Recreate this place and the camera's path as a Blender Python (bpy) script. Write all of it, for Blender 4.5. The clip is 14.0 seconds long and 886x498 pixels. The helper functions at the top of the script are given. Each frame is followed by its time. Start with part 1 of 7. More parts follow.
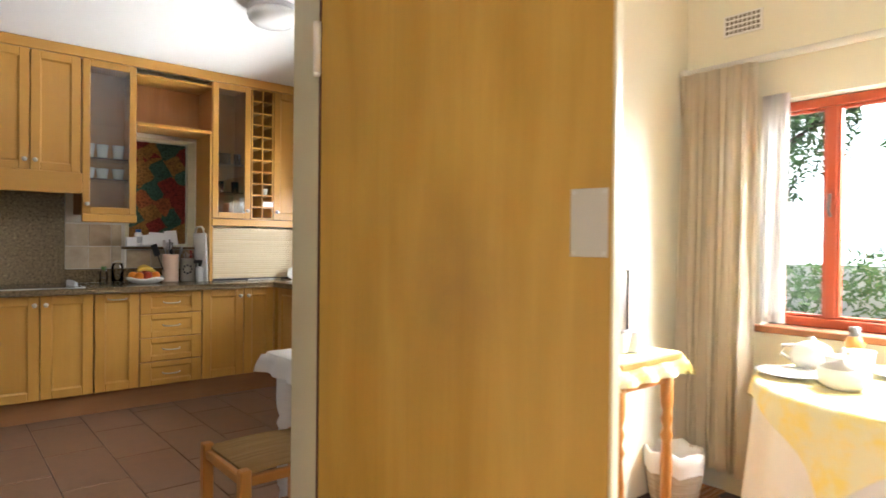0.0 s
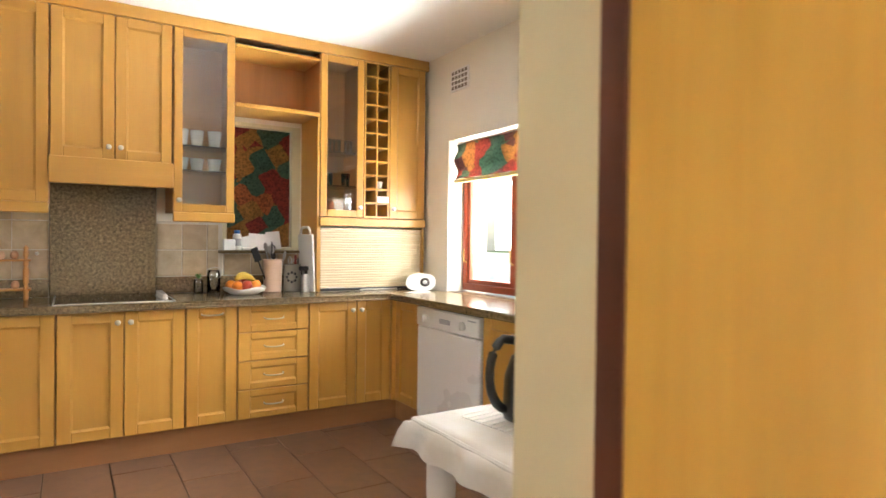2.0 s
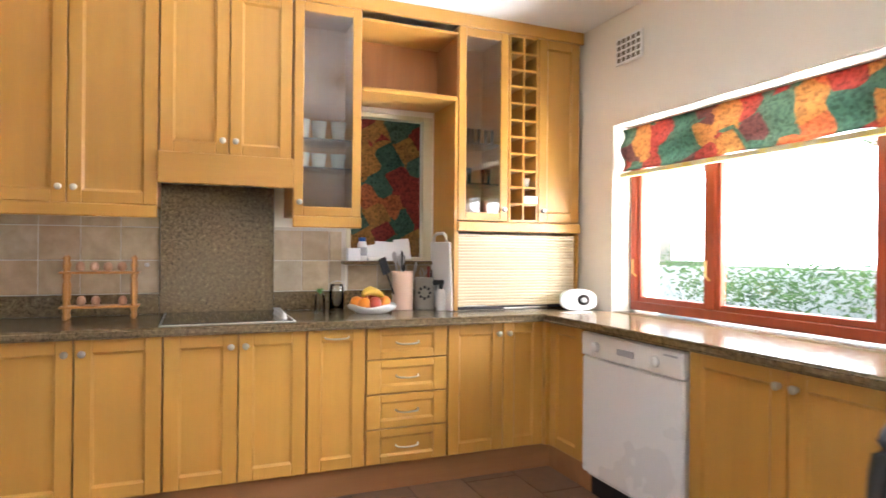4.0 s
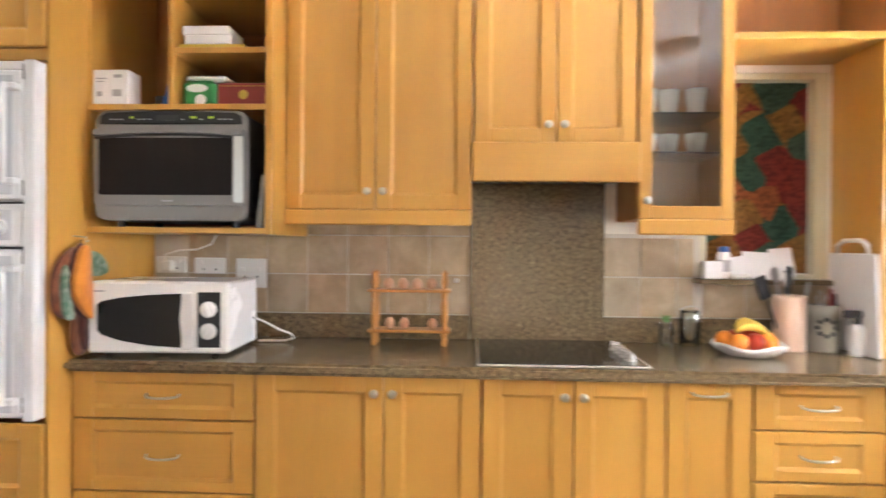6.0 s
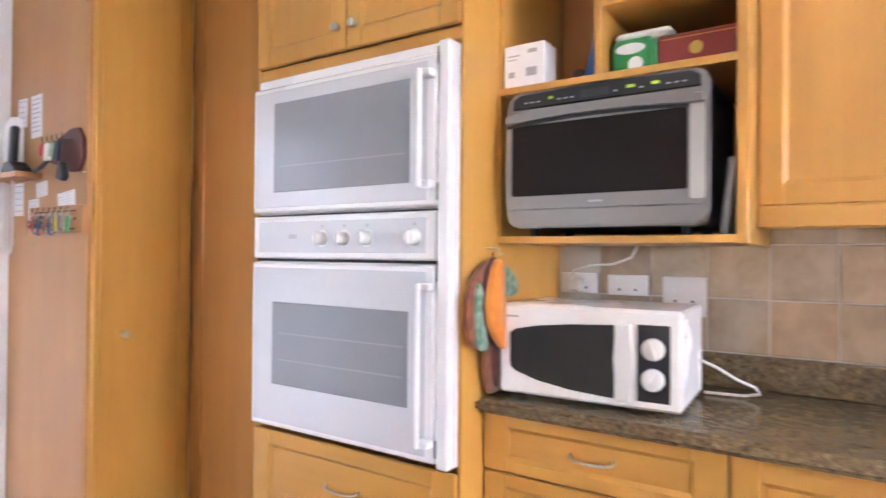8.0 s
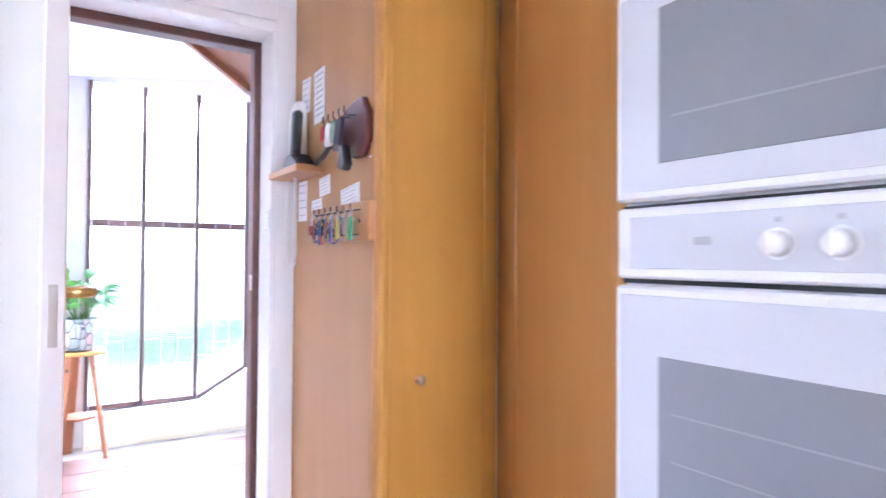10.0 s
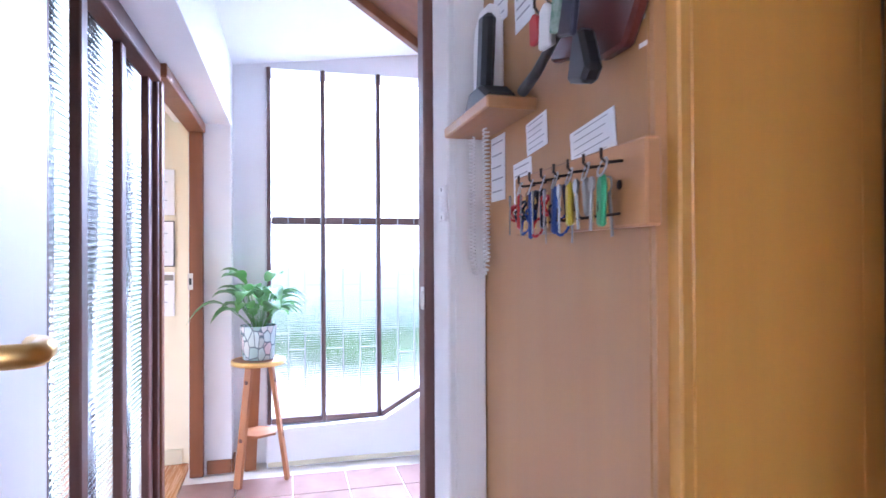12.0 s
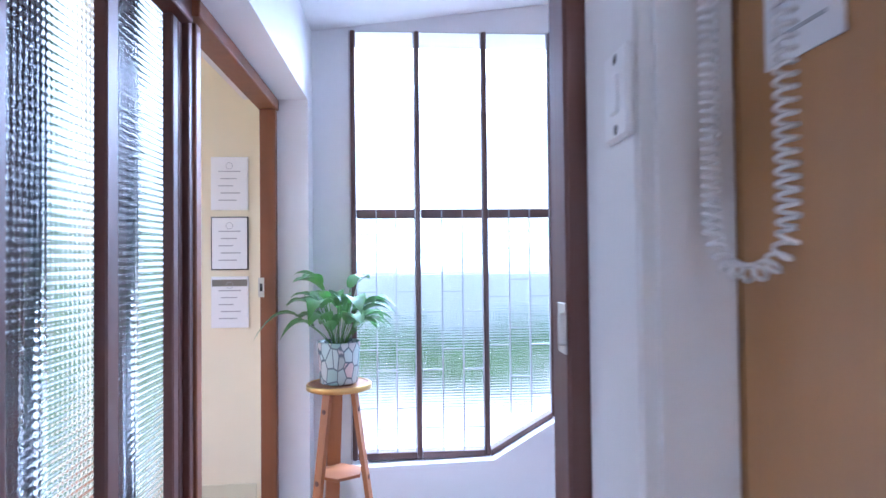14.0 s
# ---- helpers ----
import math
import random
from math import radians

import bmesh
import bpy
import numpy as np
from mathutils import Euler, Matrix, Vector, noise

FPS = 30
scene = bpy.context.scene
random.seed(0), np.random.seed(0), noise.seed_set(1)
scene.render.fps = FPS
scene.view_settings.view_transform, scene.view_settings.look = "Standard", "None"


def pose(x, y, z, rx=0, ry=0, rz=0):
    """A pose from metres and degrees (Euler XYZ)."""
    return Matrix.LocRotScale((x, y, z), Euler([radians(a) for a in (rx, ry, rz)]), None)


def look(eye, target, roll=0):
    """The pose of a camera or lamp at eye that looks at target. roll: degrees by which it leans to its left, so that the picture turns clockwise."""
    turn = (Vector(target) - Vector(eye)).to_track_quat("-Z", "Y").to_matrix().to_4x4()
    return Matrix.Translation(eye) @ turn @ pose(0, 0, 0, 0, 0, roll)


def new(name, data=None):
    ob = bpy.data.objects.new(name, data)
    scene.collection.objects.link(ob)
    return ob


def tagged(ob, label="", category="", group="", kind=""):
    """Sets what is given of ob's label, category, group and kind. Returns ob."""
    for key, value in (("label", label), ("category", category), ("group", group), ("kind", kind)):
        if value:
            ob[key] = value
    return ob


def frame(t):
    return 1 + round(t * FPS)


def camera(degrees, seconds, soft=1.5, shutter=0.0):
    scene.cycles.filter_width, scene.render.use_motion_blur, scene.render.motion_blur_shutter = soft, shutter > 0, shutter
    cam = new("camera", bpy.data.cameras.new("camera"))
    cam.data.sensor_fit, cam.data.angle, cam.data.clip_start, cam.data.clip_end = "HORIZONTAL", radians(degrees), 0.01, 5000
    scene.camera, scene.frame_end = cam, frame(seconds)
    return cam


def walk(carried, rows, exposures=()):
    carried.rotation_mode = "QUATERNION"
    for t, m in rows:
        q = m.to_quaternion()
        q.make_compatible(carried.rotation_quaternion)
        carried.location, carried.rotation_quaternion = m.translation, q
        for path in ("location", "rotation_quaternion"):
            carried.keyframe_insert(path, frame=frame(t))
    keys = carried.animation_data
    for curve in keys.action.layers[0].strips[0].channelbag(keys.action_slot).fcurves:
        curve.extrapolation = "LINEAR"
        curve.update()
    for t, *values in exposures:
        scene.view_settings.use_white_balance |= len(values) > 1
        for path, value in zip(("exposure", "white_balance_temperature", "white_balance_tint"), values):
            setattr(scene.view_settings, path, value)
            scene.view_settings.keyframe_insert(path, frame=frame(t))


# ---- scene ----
cam = camera(72.3, 14.0, 1.5, 0.5)
PATH = [
    (0, (2.163, 2.088, 1.237), (3.452, 3.616, 1.22), 0.6),
    (0.5, (2.252, 2.342, 1.256), (3.466, 3.932, 1.233), 0.5),
    (1, (2.358, 2.63, 1.309), (3.513, 4.263, 1.266), 0.8),
    (1.5, (2.411, 2.892, 1.283), (3.52, 4.556, 1.251), 0.7),
    (2, (2.451, 3.124, 1.272), (3.503, 4.825, 1.245), 0.7),
    (4.3, (2.547, 4.039, 1.253), (3.209, 5.927, 1.259), 0.5),
    (4.5, (2.557, 4.114, 1.252), (3.146, 6.025, 1.257), 0.5),
    (5, (2.511, 4.348, 1.28), (2.938, 6.302, 1.279), 0.4),
    (5.5, (2.427, 4.575, 1.295), (2.646, 6.563, 1.296), 0.5),
    (6, (2.354, 4.785, 1.323), (2.263, 6.783, 1.311), 0.5),
    (6.5, (2.268, 4.959, 1.321), (1.84, 6.912, 1.317), 0.4),
    (7, (2.168, 5.115, 1.308), (1.473, 6.991, 1.31), 0.4),
    (7.5, (1.992, 5.266, 1.32), (1.074, 7.042, 1.33), 0.4),
    (8, (1.821, 5.332, 1.324), (0.712, 6.996, 1.343), 0.5),
    (8.5, (1.628, 5.44, 1.328), (0.359, 6.986, 1.355), 0.6),
    (9, (1.389, 5.554, 1.339), (-0.014, 6.979, 1.377), 0.7),
    (9.2, (1.308, 5.59, 1.337), (-0.16, 6.949, 1.379), 0.7),
    (11.3, (0.34, 5.999, 1.367), (-1.555, 6.64, 1.378), -0.2),
    (11.5, (0.259, 6.01, 1.369), (-1.65, 6.608, 1.383), -0.2),
    (12, (0.123, 6.037, 1.359), (-1.815, 6.532, 1.376), -0.3),
    (12.5, (-0.012, 6.078, 1.339), (-1.968, 6.495, 1.365), -0.3),
    (13, (-0.255, 6.142, 1.335), (-2.231, 6.451, 1.364), -0.4),
    (13.5, (-0.464, 6.18, 1.327), (-2.455, 6.368, 1.361), -0.7),
    (14, (-0.684, 6.184, 1.326), (-2.679, 6.315, 1.365), -0.6),
]
EXPOSURES = [(0.0, -0.05, 5900, 8), (1.0, 0.38, 6200, 8), (2.0, 0.72, 6300, 8), (4.5, 0.93, 5800, 12),
             (6.0, 1.2, 6000, 12), (7.0, 1.38, 6000, 14), (8.0, 1.56, 5550, 18), (9.2, 1.77, 5150, 20),
             (11.3, 1.3, 5000, 22), (12.5, 0.76, 4850, 22), (14.0, 0.38, 4700, 18)]
walk(cam, [(t, look(eye, target, roll)) for t, eye, target, roll in PATH], EXPOSURES)

# ---- world, sun, sky lamps at the windows, added fill lamps ----
SUN_AZ, SUN_EL = radians(-95), radians(60)      # towards the sun: -y
world = bpy.data.worlds.new("sky")
scene.world = world
world.use_nodes = True
wn = world.node_tree.nodes
sky = wn.new("ShaderNodeTexSky")
sky.sky_type, sky.sun_disc = "NISHITA", False
sky.sun_elevation, sky.sun_rotation = SUN_EL, radians(185)
wn["Background"].inputs["Strength"].default_value = 0.15
world.node_tree.links.new(sky.outputs[0], wn["Background"].inputs[0])
sun = new("sun", bpy.data.lights.new("sun", "SUN"))
sun.data.energy, sun.data.angle, sun.data.color = 4.5, radians(0.5), (1.0, 0.93, 0.82)
sun.matrix_world = look((30 * math.cos(SUN_AZ), 30 * math.sin(SUN_AZ), 30 * math.tan(SUN_EL)), (0, 0, 0))


def daylight(name, m, w, h, power, colour=(1, 1, 1)):
    lamp = new(name, bpy.data.lights.new(name, "AREA"))
    lamp.data.shape, lamp.data.size, lamp.data.size_y = "RECTANGLE", w, h
    lamp.data.energy, lamp.data.color = power, colour
    lamp.matrix_world = m
    return lamp


daylight("kitchen_window_light", look((6.1, 5.75, 2.7), (4.6, 5.75, 1.0)), 2.4, 1.0, 25, (1.0, 0.98, 0.94))
daylight("kitchen_window_sky", look((5.17, 5.78, 1.46), (4.0, 5.78, 1.42)), 2.0, 0.5, 42, (1.0, 0.98, 0.95))
# Unseen lamp below the sill, added to brighten the ceiling from outside.
daylight("terrace_bounce", look((6.1, 5.75, 0.15), (4.0, 5.75, 2.3)), 2.4, 1.2, 480, (1.0, 0.97, 0.92))
daylight("dining_window_light", look((5.9, 2.1, 2.15), (4.4, 2.1, 0.9)), 2.1, 0.8, 680, (1.0, 0.98, 0.94))
daylight("hall_window_light", look((-5.6, 7.0, 3.2), (-3.4, 6.8, 0.6)), 2.2, 1.6, 400, (0.86, 0.92, 1.0))
# Two lamps added outside an unseen south opening, filling the oven side.
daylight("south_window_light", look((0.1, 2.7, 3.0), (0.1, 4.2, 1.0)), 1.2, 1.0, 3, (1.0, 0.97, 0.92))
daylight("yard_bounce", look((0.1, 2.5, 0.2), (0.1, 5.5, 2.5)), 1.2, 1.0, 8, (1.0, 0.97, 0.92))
# Lamp added outside the side room to brighten the textured screen from behind.
daylight("side_room_light", look((-2.3, 1.7, 2.9), (-2.8, 4.4, 0.8)), 1.6, 1.4, 260, (0.97, 0.97, 1.0))
# Added lamp outside an unseen west opening, brightening the open veneered door.
daylight("dining_west_light", look((0.3, 0.7, 1.9), (3.0, 2.6, 1.2)), 1.4, 1.2, 62, (1.0, 0.97, 0.9))


# ---- materials ----
def material(name, colour, rough=0.5, metal=0.0, **more):
    m = bpy.data.materials.new(name)
    m.use_nodes = True
    b = m.node_tree.nodes["Principled BSDF"]
    b.inputs["Base Color"].default_value = (*colour, 1)
    b.inputs["Roughness"].default_value = rough
    b.inputs["Metallic"].default_value = metal
    for key, value in more.items():
        b.inputs[key.replace("_", " ")].default_value = value
    return m


class Nodes:
    """Short hand for the nodes of one material."""

    def __init__(self, m):
        self.m, self.t = m, m.node_tree
        self.b = self.t.nodes["Principled BSDF"]

    def add(self, kind, **props):
        n = self.t.nodes.new(kind)
        for key, value in props.items():
            if key in n.inputs:
                n.inputs[key].default_value = value
        return n

    def link(self, a, b):
        self.t.links.new(a, b)

    def coords(self, scale=(1, 1, 1), space="Object"):
        c, mp = self.add("ShaderNodeTexCoord"), self.add("ShaderNodeMapping")
        mp.inputs["Scale"].default_value = scale
        self.link(c.outputs[space], mp.inputs[0])
        return mp.outputs[0]

    def shifted(self, vector):
        """The vector moved by each object's own random number, so that no two pieces look the same."""
        info, mul, plus = self.add("ShaderNodeObjectInfo"), self.add("ShaderNodeMath"), self.add("ShaderNodeVectorMath")
        mul.operation, mul.inputs[1].default_value = "MULTIPLY", 37.0
        self.link(info.outputs["Random"], mul.inputs[0])
        self.link(vector, plus.inputs[0])
        self.link(mul.outputs[0], plus.inputs[1])
        return plus.outputs[0]

    def noise(self, vector, scale, detail=4, rough=0.55, distort=0.0):
        n = self.add("ShaderNodeTexNoise", Scale=scale, Detail=detail, Roughness=rough, Distortion=distort)
        self.link(vector, n.inputs["Vector"])
        return n.outputs["Fac"]

    def ramp(self, fac, *stops):
        r = self.add("ShaderNodeValToRGB")
        e = r.color_ramp.elements
        while len(e) < len(stops):
            e.new(0.5)
        for k, (p, c) in enumerate(stops):
            e[k].position, e[k].color = p, (*c, 1)
        self.link(fac, r.inputs[0])
        return r.outputs[0]

    def mix(self, a, b, fac, mode="MIX"):
        n = self.t.nodes.new("ShaderNodeMix")
        n.data_type, n.blend_type = "RGBA", mode
        if isinstance(fac, float):
            n.inputs[0].default_value = fac
        else:
            self.link(fac, n.inputs[0])
        for k, v in ((6, a), (7, b)):
            if isinstance(v, tuple):
                n.inputs[k].default_value = (*v, 1)
            else:
                self.link(v, n.inputs[k])
        return n.outputs[2]

    def colour(self, c):
        self.link(c, self.b.inputs["Base Color"])

    def rough(self, fac, lo, hi):
        r = self.add("ShaderNodeMapRange")
        r.inputs[3].default_value, r.inputs[4].default_value = lo, hi
        self.link(fac, r.inputs[0])
        self.link(r.outputs[0], self.b.inputs["Roughness"])

    def bump(self, fac, strength, distance=0.002):
        n = self.add("ShaderNodeBump", Strength=strength, Distance=distance)
        self.link(fac, n.inputs["Height"])
        self.link(n.outputs[0], self.b.inputs["Normal"])


def wood(name, light, dark, along="z", rough=0.35, fine=1.0, coat=0.0):
    """Straight-grained timber or veneer, with its grain along one axis."""
    n = Nodes(material(name, light, rough, Coat_Weight=coat, Coat_Roughness=0.28))
    s = {"x": (0.7, 6, 6), "y": (6, 0.7, 6), "z": (6, 6, 0.7)}[along]
    v = n.shifted(n.coords(s))
    broad = n.noise(v, 1.2 * fine, 3, 0.5, 0.6)
    s2 = {"x": (1.5, 60, 60), "y": (60, 1.5, 60), "z": (60, 60, 1.5)}[along]
    grain = n.noise(n.shifted(n.coords(s2)), 1.6, 3, 0.6, 0.2)
    info = n.add("ShaderNodeObjectInfo")
    base = n.ramp(broad, (0.3, dark), (0.7, light))
    base = n.mix(base, n.ramp(grain, (0.35, tuple(c * 0.78 for c in dark)), (0.62, light)), 0.10)
    tone = n.ramp(info.outputs["Random"], (0.0, (0.90, 0.88, 0.84)), (1.0, (1.0, 1.0, 1.0)))
    blotch = n.ramp(n.noise(n.shifted(n.coords((1, 1, 1))), 2.2, 2), (0.3, (0.88, 0.86, 0.83)), (0.75, (1, 1, 1)))
    n.colour(n.mix(n.mix(base, tone, 1.0, "MULTIPLY"), blotch, 0.8, "MULTIPLY"))
    n.rough(grain, rough - 0.06, rough + 0.1)
    n.bump(grain, 0.05, 0.0004)
    return n.m


def paint(name, colour, rough=0.6, stain=0.93, bump=0.12, scale=1.0):
    """Painted plaster or wood: a little uneven in tone, faint roller relief."""
    n = Nodes(material(name, colour, rough))
    v = n.coords()
    broad = n.noise(v, 1.1 * scale, 4, 0.6)
    fine = n.noise(v, 160 * scale, 3, 0.6)
    n.colour(n.ramp(broad, (0.3, tuple(c * stain for c in colour)), (0.7, colour)))
    n.rough(broad, rough - 0.07, rough + 0.07)
    n.bump(fine, bump, 0.0015)
    return n.m


HONEY, HONEY_D = (0.60, 0.322, 0.062), (0.54, 0.275, 0.049)
M_WOOD = wood("honey_beech", HONEY, HONEY_D, "z", 0.36, coat=0.25)
M_WOOD_H = wood("honey_beech_across", HONEY, HONEY_D, "x", 0.36, coat=0.25)
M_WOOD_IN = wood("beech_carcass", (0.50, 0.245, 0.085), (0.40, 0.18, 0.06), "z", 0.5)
# Shutter slats: the beech made paler, with window glare put into the colour.
M_SLATS = wood("window_lit_beech_slat", (0.80, 0.68, 0.47), (0.74, 0.61, 0.40), "x", 0.4)
# Redder beech, also darkened in colour for the side turned from the light.
M_SIDE = wood("shaded_reddish_beech", (0.50, 0.245, 0.065), (0.43, 0.20, 0.05), "z", 0.36, coat=0.1)
M_PLINTH = wood("plinth_wood", (0.40, 0.19, 0.075), (0.30, 0.135, 0.05), "x", 0.5)
M_DOOR = wood("veneered_door", (0.57, 0.36, 0.072), (0.45, 0.26, 0.038), "z", 0.38, 1.1, coat=0.1)


def hand_marks(m, x, z, size):
    """A greyish worn patch where hands push the door."""
    n = Nodes(m)
    old = n.b.inputs["Base Color"].links[0].from_socket
    c, mp = n.add("ShaderNodeTexCoord"), n.add("ShaderNodeMapping")
    mp.inputs["Location"].default_value = (-x / size, 0, -z / (size * 1.3))
    mp.inputs["Scale"].default_value = (1 / size, 0, 1 / (size * 1.3))
    n.link(c.outputs["Object"], mp.inputs[0])
    g = n.add("ShaderNodeTexGradient")
    g.gradient_type = "SPHERICAL"
    n.link(mp.outputs[0], g.inputs[0])
    mul = n.add("ShaderNodeMath")
    mul.operation = "MULTIPLY"
    n.link(g.outputs["Fac"], mul.inputs[0])
    n.link(n.noise(c.outputs["Object"], 14, 4, 0.6), mul.inputs[1])
    n.colour(n.mix(old, (0.30, 0.17, 0.05), mul.outputs[0]))


hand_marks(M_DOOR, 0.45, 1.13, 0.22)
M_PANEL = wood("hall_cupboard_veneer", (0.49, 0.262, 0.098), (0.43, 0.215, 0.073), "z", 0.42, 0.7)
M_PINE = wood("turned_pine", (0.58, 0.27, 0.07), (0.47, 0.19, 0.04), "z", 0.35)
M_STAND = wood("stand_wood", (0.45, 0.19, 0.07), (0.32, 0.12, 0.04), "z", 0.4)
M_DARK = wood("dark_stained_wood", (0.13, 0.047, 0.03), (0.085, 0.03, 0.02), "z", 0.45)
M_WINBAR = wood("weathered_window_bar", (0.13, 0.06, 0.045), (0.09, 0.04, 0.03), "z", 0.35, coat=0.2)
M_JAMB = wood("meranti_frame", (0.26, 0.095, 0.035), (0.18, 0.062, 0.022), "z", 0.42)
M_RED = wood("red_window_wood", (0.42, 0.075, 0.025), (0.32, 0.05, 0.018), "z", 0.35)
M_SHELF = wood("shelf_wood", (0.52, 0.26, 0.10), (0.42, 0.2, 0.075), "x", 0.4)
M_WALL = paint("cream_wall", (0.85, 0.80, 0.70), 0.65)
M_DINE = paint("pale_yellow_wall", (0.82, 0.78, 0.63), 0.65)
M_HALL = paint("white_hall_wall", (0.80, 0.80, 0.80), 0.65)
M_YELLOW = paint("yellow_room_wall", (0.82, 0.74, 0.54), 0.65)
M_CEIL = paint("white_ceiling", (0.86, 0.85, 0.82), 0.8, 0.97, 0.06)
M_FRAME = paint("cream_gloss_paint", (0.68, 0.63, 0.44), 0.4, 0.9, 0.05)
M_WFRAME = paint("white_gloss_paint", (0.78, 0.76, 0.73), 0.4, 0.93, 0.05)
M_WHITE = paint("white_enamel", (0.78, 0.78, 0.79), 0.28, 0.98, 0.0)
M_PLASTIC = material("white_plastic", (0.80, 0.79, 0.77), 0.35)
M_CREAMP = material("cream_plastic", (0.76, 0.68, 0.60), 0.4)
M_PAPER = paint("white_paper", (0.82, 0.82, 0.83), 0.8, 0.97, 0.0)
M_INK = material("grey_ink", (0.40, 0.40, 0.43), 0.8)
M_BLACK = material("black_plastic", (0.012, 0.012, 0.014), 0.35)
M_BLACKG = material("black_glass", (0.008, 0.008, 0.009), 0.08, Coat_Weight=0.1)
M_BLACKW = material("dark_oven_window", (0.014, 0.010, 0.009), 0.35, Specular_IOR_Level=0.1)
M_KEY = material("worn_key_steel", (0.30, 0.29, 0.27), 0.4, 0.9)
M_PLATE = material("scuffed_plate", (0.50, 0.48, 0.44), 0.45, 0.7)
M_STEEL = material("brushed_steel", (0.55, 0.54, 0.53), 0.28, 1.0)
M_SILVER = material("silver_enamel", (0.25, 0.24, 0.235), 0.42, 0.75)
M_CASING = material("dark_grey_casing", (0.045, 0.043, 0.042), 0.45, 0.3)
M_NICKEL = material("satin_nickel", (0.58, 0.55, 0.50), 0.3, 1.0)
M_BRASS = material("brass", (0.72, 0.48, 0.17), 0.28, 1.0)
M_IRON = material("dark_iron", (0.06, 0.045, 0.04), 0.45, 0.6)
M_CERAMIC = material("white_china", (0.83, 0.82, 0.80), 0.12, Coat_Weight=0.3)
M_LEAD = material("lead_came", (0.52, 0.51, 0.52), 0.5, 0.3)


def granite():
    n = Nodes(material("brown_granite", (0.12, 0.09, 0.06), 0.12))
    v = n.coords()
    a = n.noise(v, 55, 4, 0.7)
    b = n.noise(v, 160, 2, 0.6)
    c = n.ramp(a, (0.30, (0.06, 0.042, 0.024)), (0.46, (0.165, 0.118, 0.062)), (0.60, (0.23, 0.168, 0.09)), (0.75, (0.42, 0.32, 0.18)))
    d = n.ramp(b, (0.36, (0.6, 0.57, 0.54)), (0.62, (1, 1, 1)))
    n.colour(n.mix(c, d, 0.75, "MULTIPLY"))
    n.rough(a, 0.13, 0.26)
    return n.m


def glazed_tile(name, stops, rough, size, bump):
    """Tiles that differ from piece to piece, with cloudy glaze."""
    n = Nodes(material(name, stops[0][1], rough))
    info = n.add("ShaderNodeObjectInfo")
    v = n.shifted(n.coords())
    cloud = n.noise(v, size, 4, 0.6, 0.4)
    base = n.ramp(info.outputs["Random"], *stops)
    n.colour(n.mix(base, n.ramp(cloud, (0.28, (0.62, 0.58, 0.52)), (0.62, (1, 1, 1))), 0.75, "MULTIPLY"))
    n.rough(cloud, rough - 0.08, rough + 0.12)
    n.bump(n.noise(v, size * 6, 3), bump, 0.002)
    return n.m


M_GRANITE = granite()
M_TILE = glazed_tile("wall_tile_glaze", [(0.0, (0.44, 0.33, 0.215)), (0.3, (0.54, 0.42, 0.27)), (0.6, (0.42, 0.345, 0.25)), (1.0, (0.52, 0.345, 0.20))], 0.3, 9, 0.15)
M_TERRA = glazed_tile("terracotta_tile", [(0.0, (0.185, 0.10, 0.06)), (0.5, (0.23, 0.128, 0.076)), (1.0, (0.20, 0.112, 0.072))], 0.38, 11, 0.3)
M_HTILE = glazed_tile("hall_floor_tile", [(0.0, (0.25, 0.14, 0.11)), (0.5, (0.28, 0.16, 0.125)), (1.0, (0.27, 0.165, 0.14))], 0.2, 3, 0.08)
M_GROUT = paint("grout", (0.62, 0.57, 0.49), 0.85, 0.85, 0.3, 3)
M_GROUT_D = paint("dark_grout", (0.10, 0.075, 0.06), 0.85, 0.85, 0.3, 3)
M_PARQ = wood("dining_floor_wood", (0.50, 0.22, 0.06), (0.38, 0.14, 0.035), "x", 0.25, coat=0.2)


def glass(name, rough=0.0, tint=(1, 1, 1), bump=None):
    n = Nodes(material(name, tint, rough, Transmission_Weight=1.0, IOR=1.45))
    if bump:
        v = n.coords((bump, bump, bump))
        s = n.add("ShaderNodeVectorMath")
        s.operation = "SINE"
        n.link(v, s.inputs[0])
        x = n.add("ShaderNodeSeparateXYZ")
        n.link(s.outputs[0], x.inputs[0])
        p = n.add("ShaderNodeMath")
        p.operation = "ADD"
        q = n.add("ShaderNodeMath")
        q.operation = "ADD"
        n.link(x.outputs[0], p.inputs[0])
        n.link(x.outputs[1], p.inputs[1])
        n.link(p.outputs[0], q.inputs[0])
        n.link(x.outputs[2], q.inputs[1])
        n.bump(q.outputs[0], 1.0, 0.0007)
    return n.m


def thin_glass(name, ior=1.5):
    """A thin clear wall of glass: what is behind shows straight through, with gloss on top."""
    n = Nodes(material(name, (1, 1, 1), 0.02))
    clear, shine, mx = n.add("ShaderNodeBsdfTransparent"), n.add("ShaderNodeBsdfGlossy", Roughness=0.02), n.add("ShaderNodeMixShader")
    clear.inputs["Color"].default_value = (0.95, 0.96, 0.95, 1)
    n.link(n.add("ShaderNodeFresnel", IOR=ior).outputs[0], mx.inputs[0])
    n.link(clear.outputs[0], mx.inputs[1])
    n.link(shine.outputs[0], mx.inputs[2])
    n.link(mx.outputs[0], n.t.nodes["Material Output"].inputs["Surface"])
    return n.m


M_GLASS = glass("clear_glass")
M_JARGLASS = thin_glass("jar_glass")
M_TEXGLASS = glass("textured_glass", 0.05, (0.93, 0.96, 0.97), 430)
M_PILLOW = glass("pillow_glass", 0.03, (0.95, 0.97, 0.98))
M_OVENGLASS = material("oven_glass", (0.25, 0.262, 0.285), 0.08, Coat_Weight=0.6)
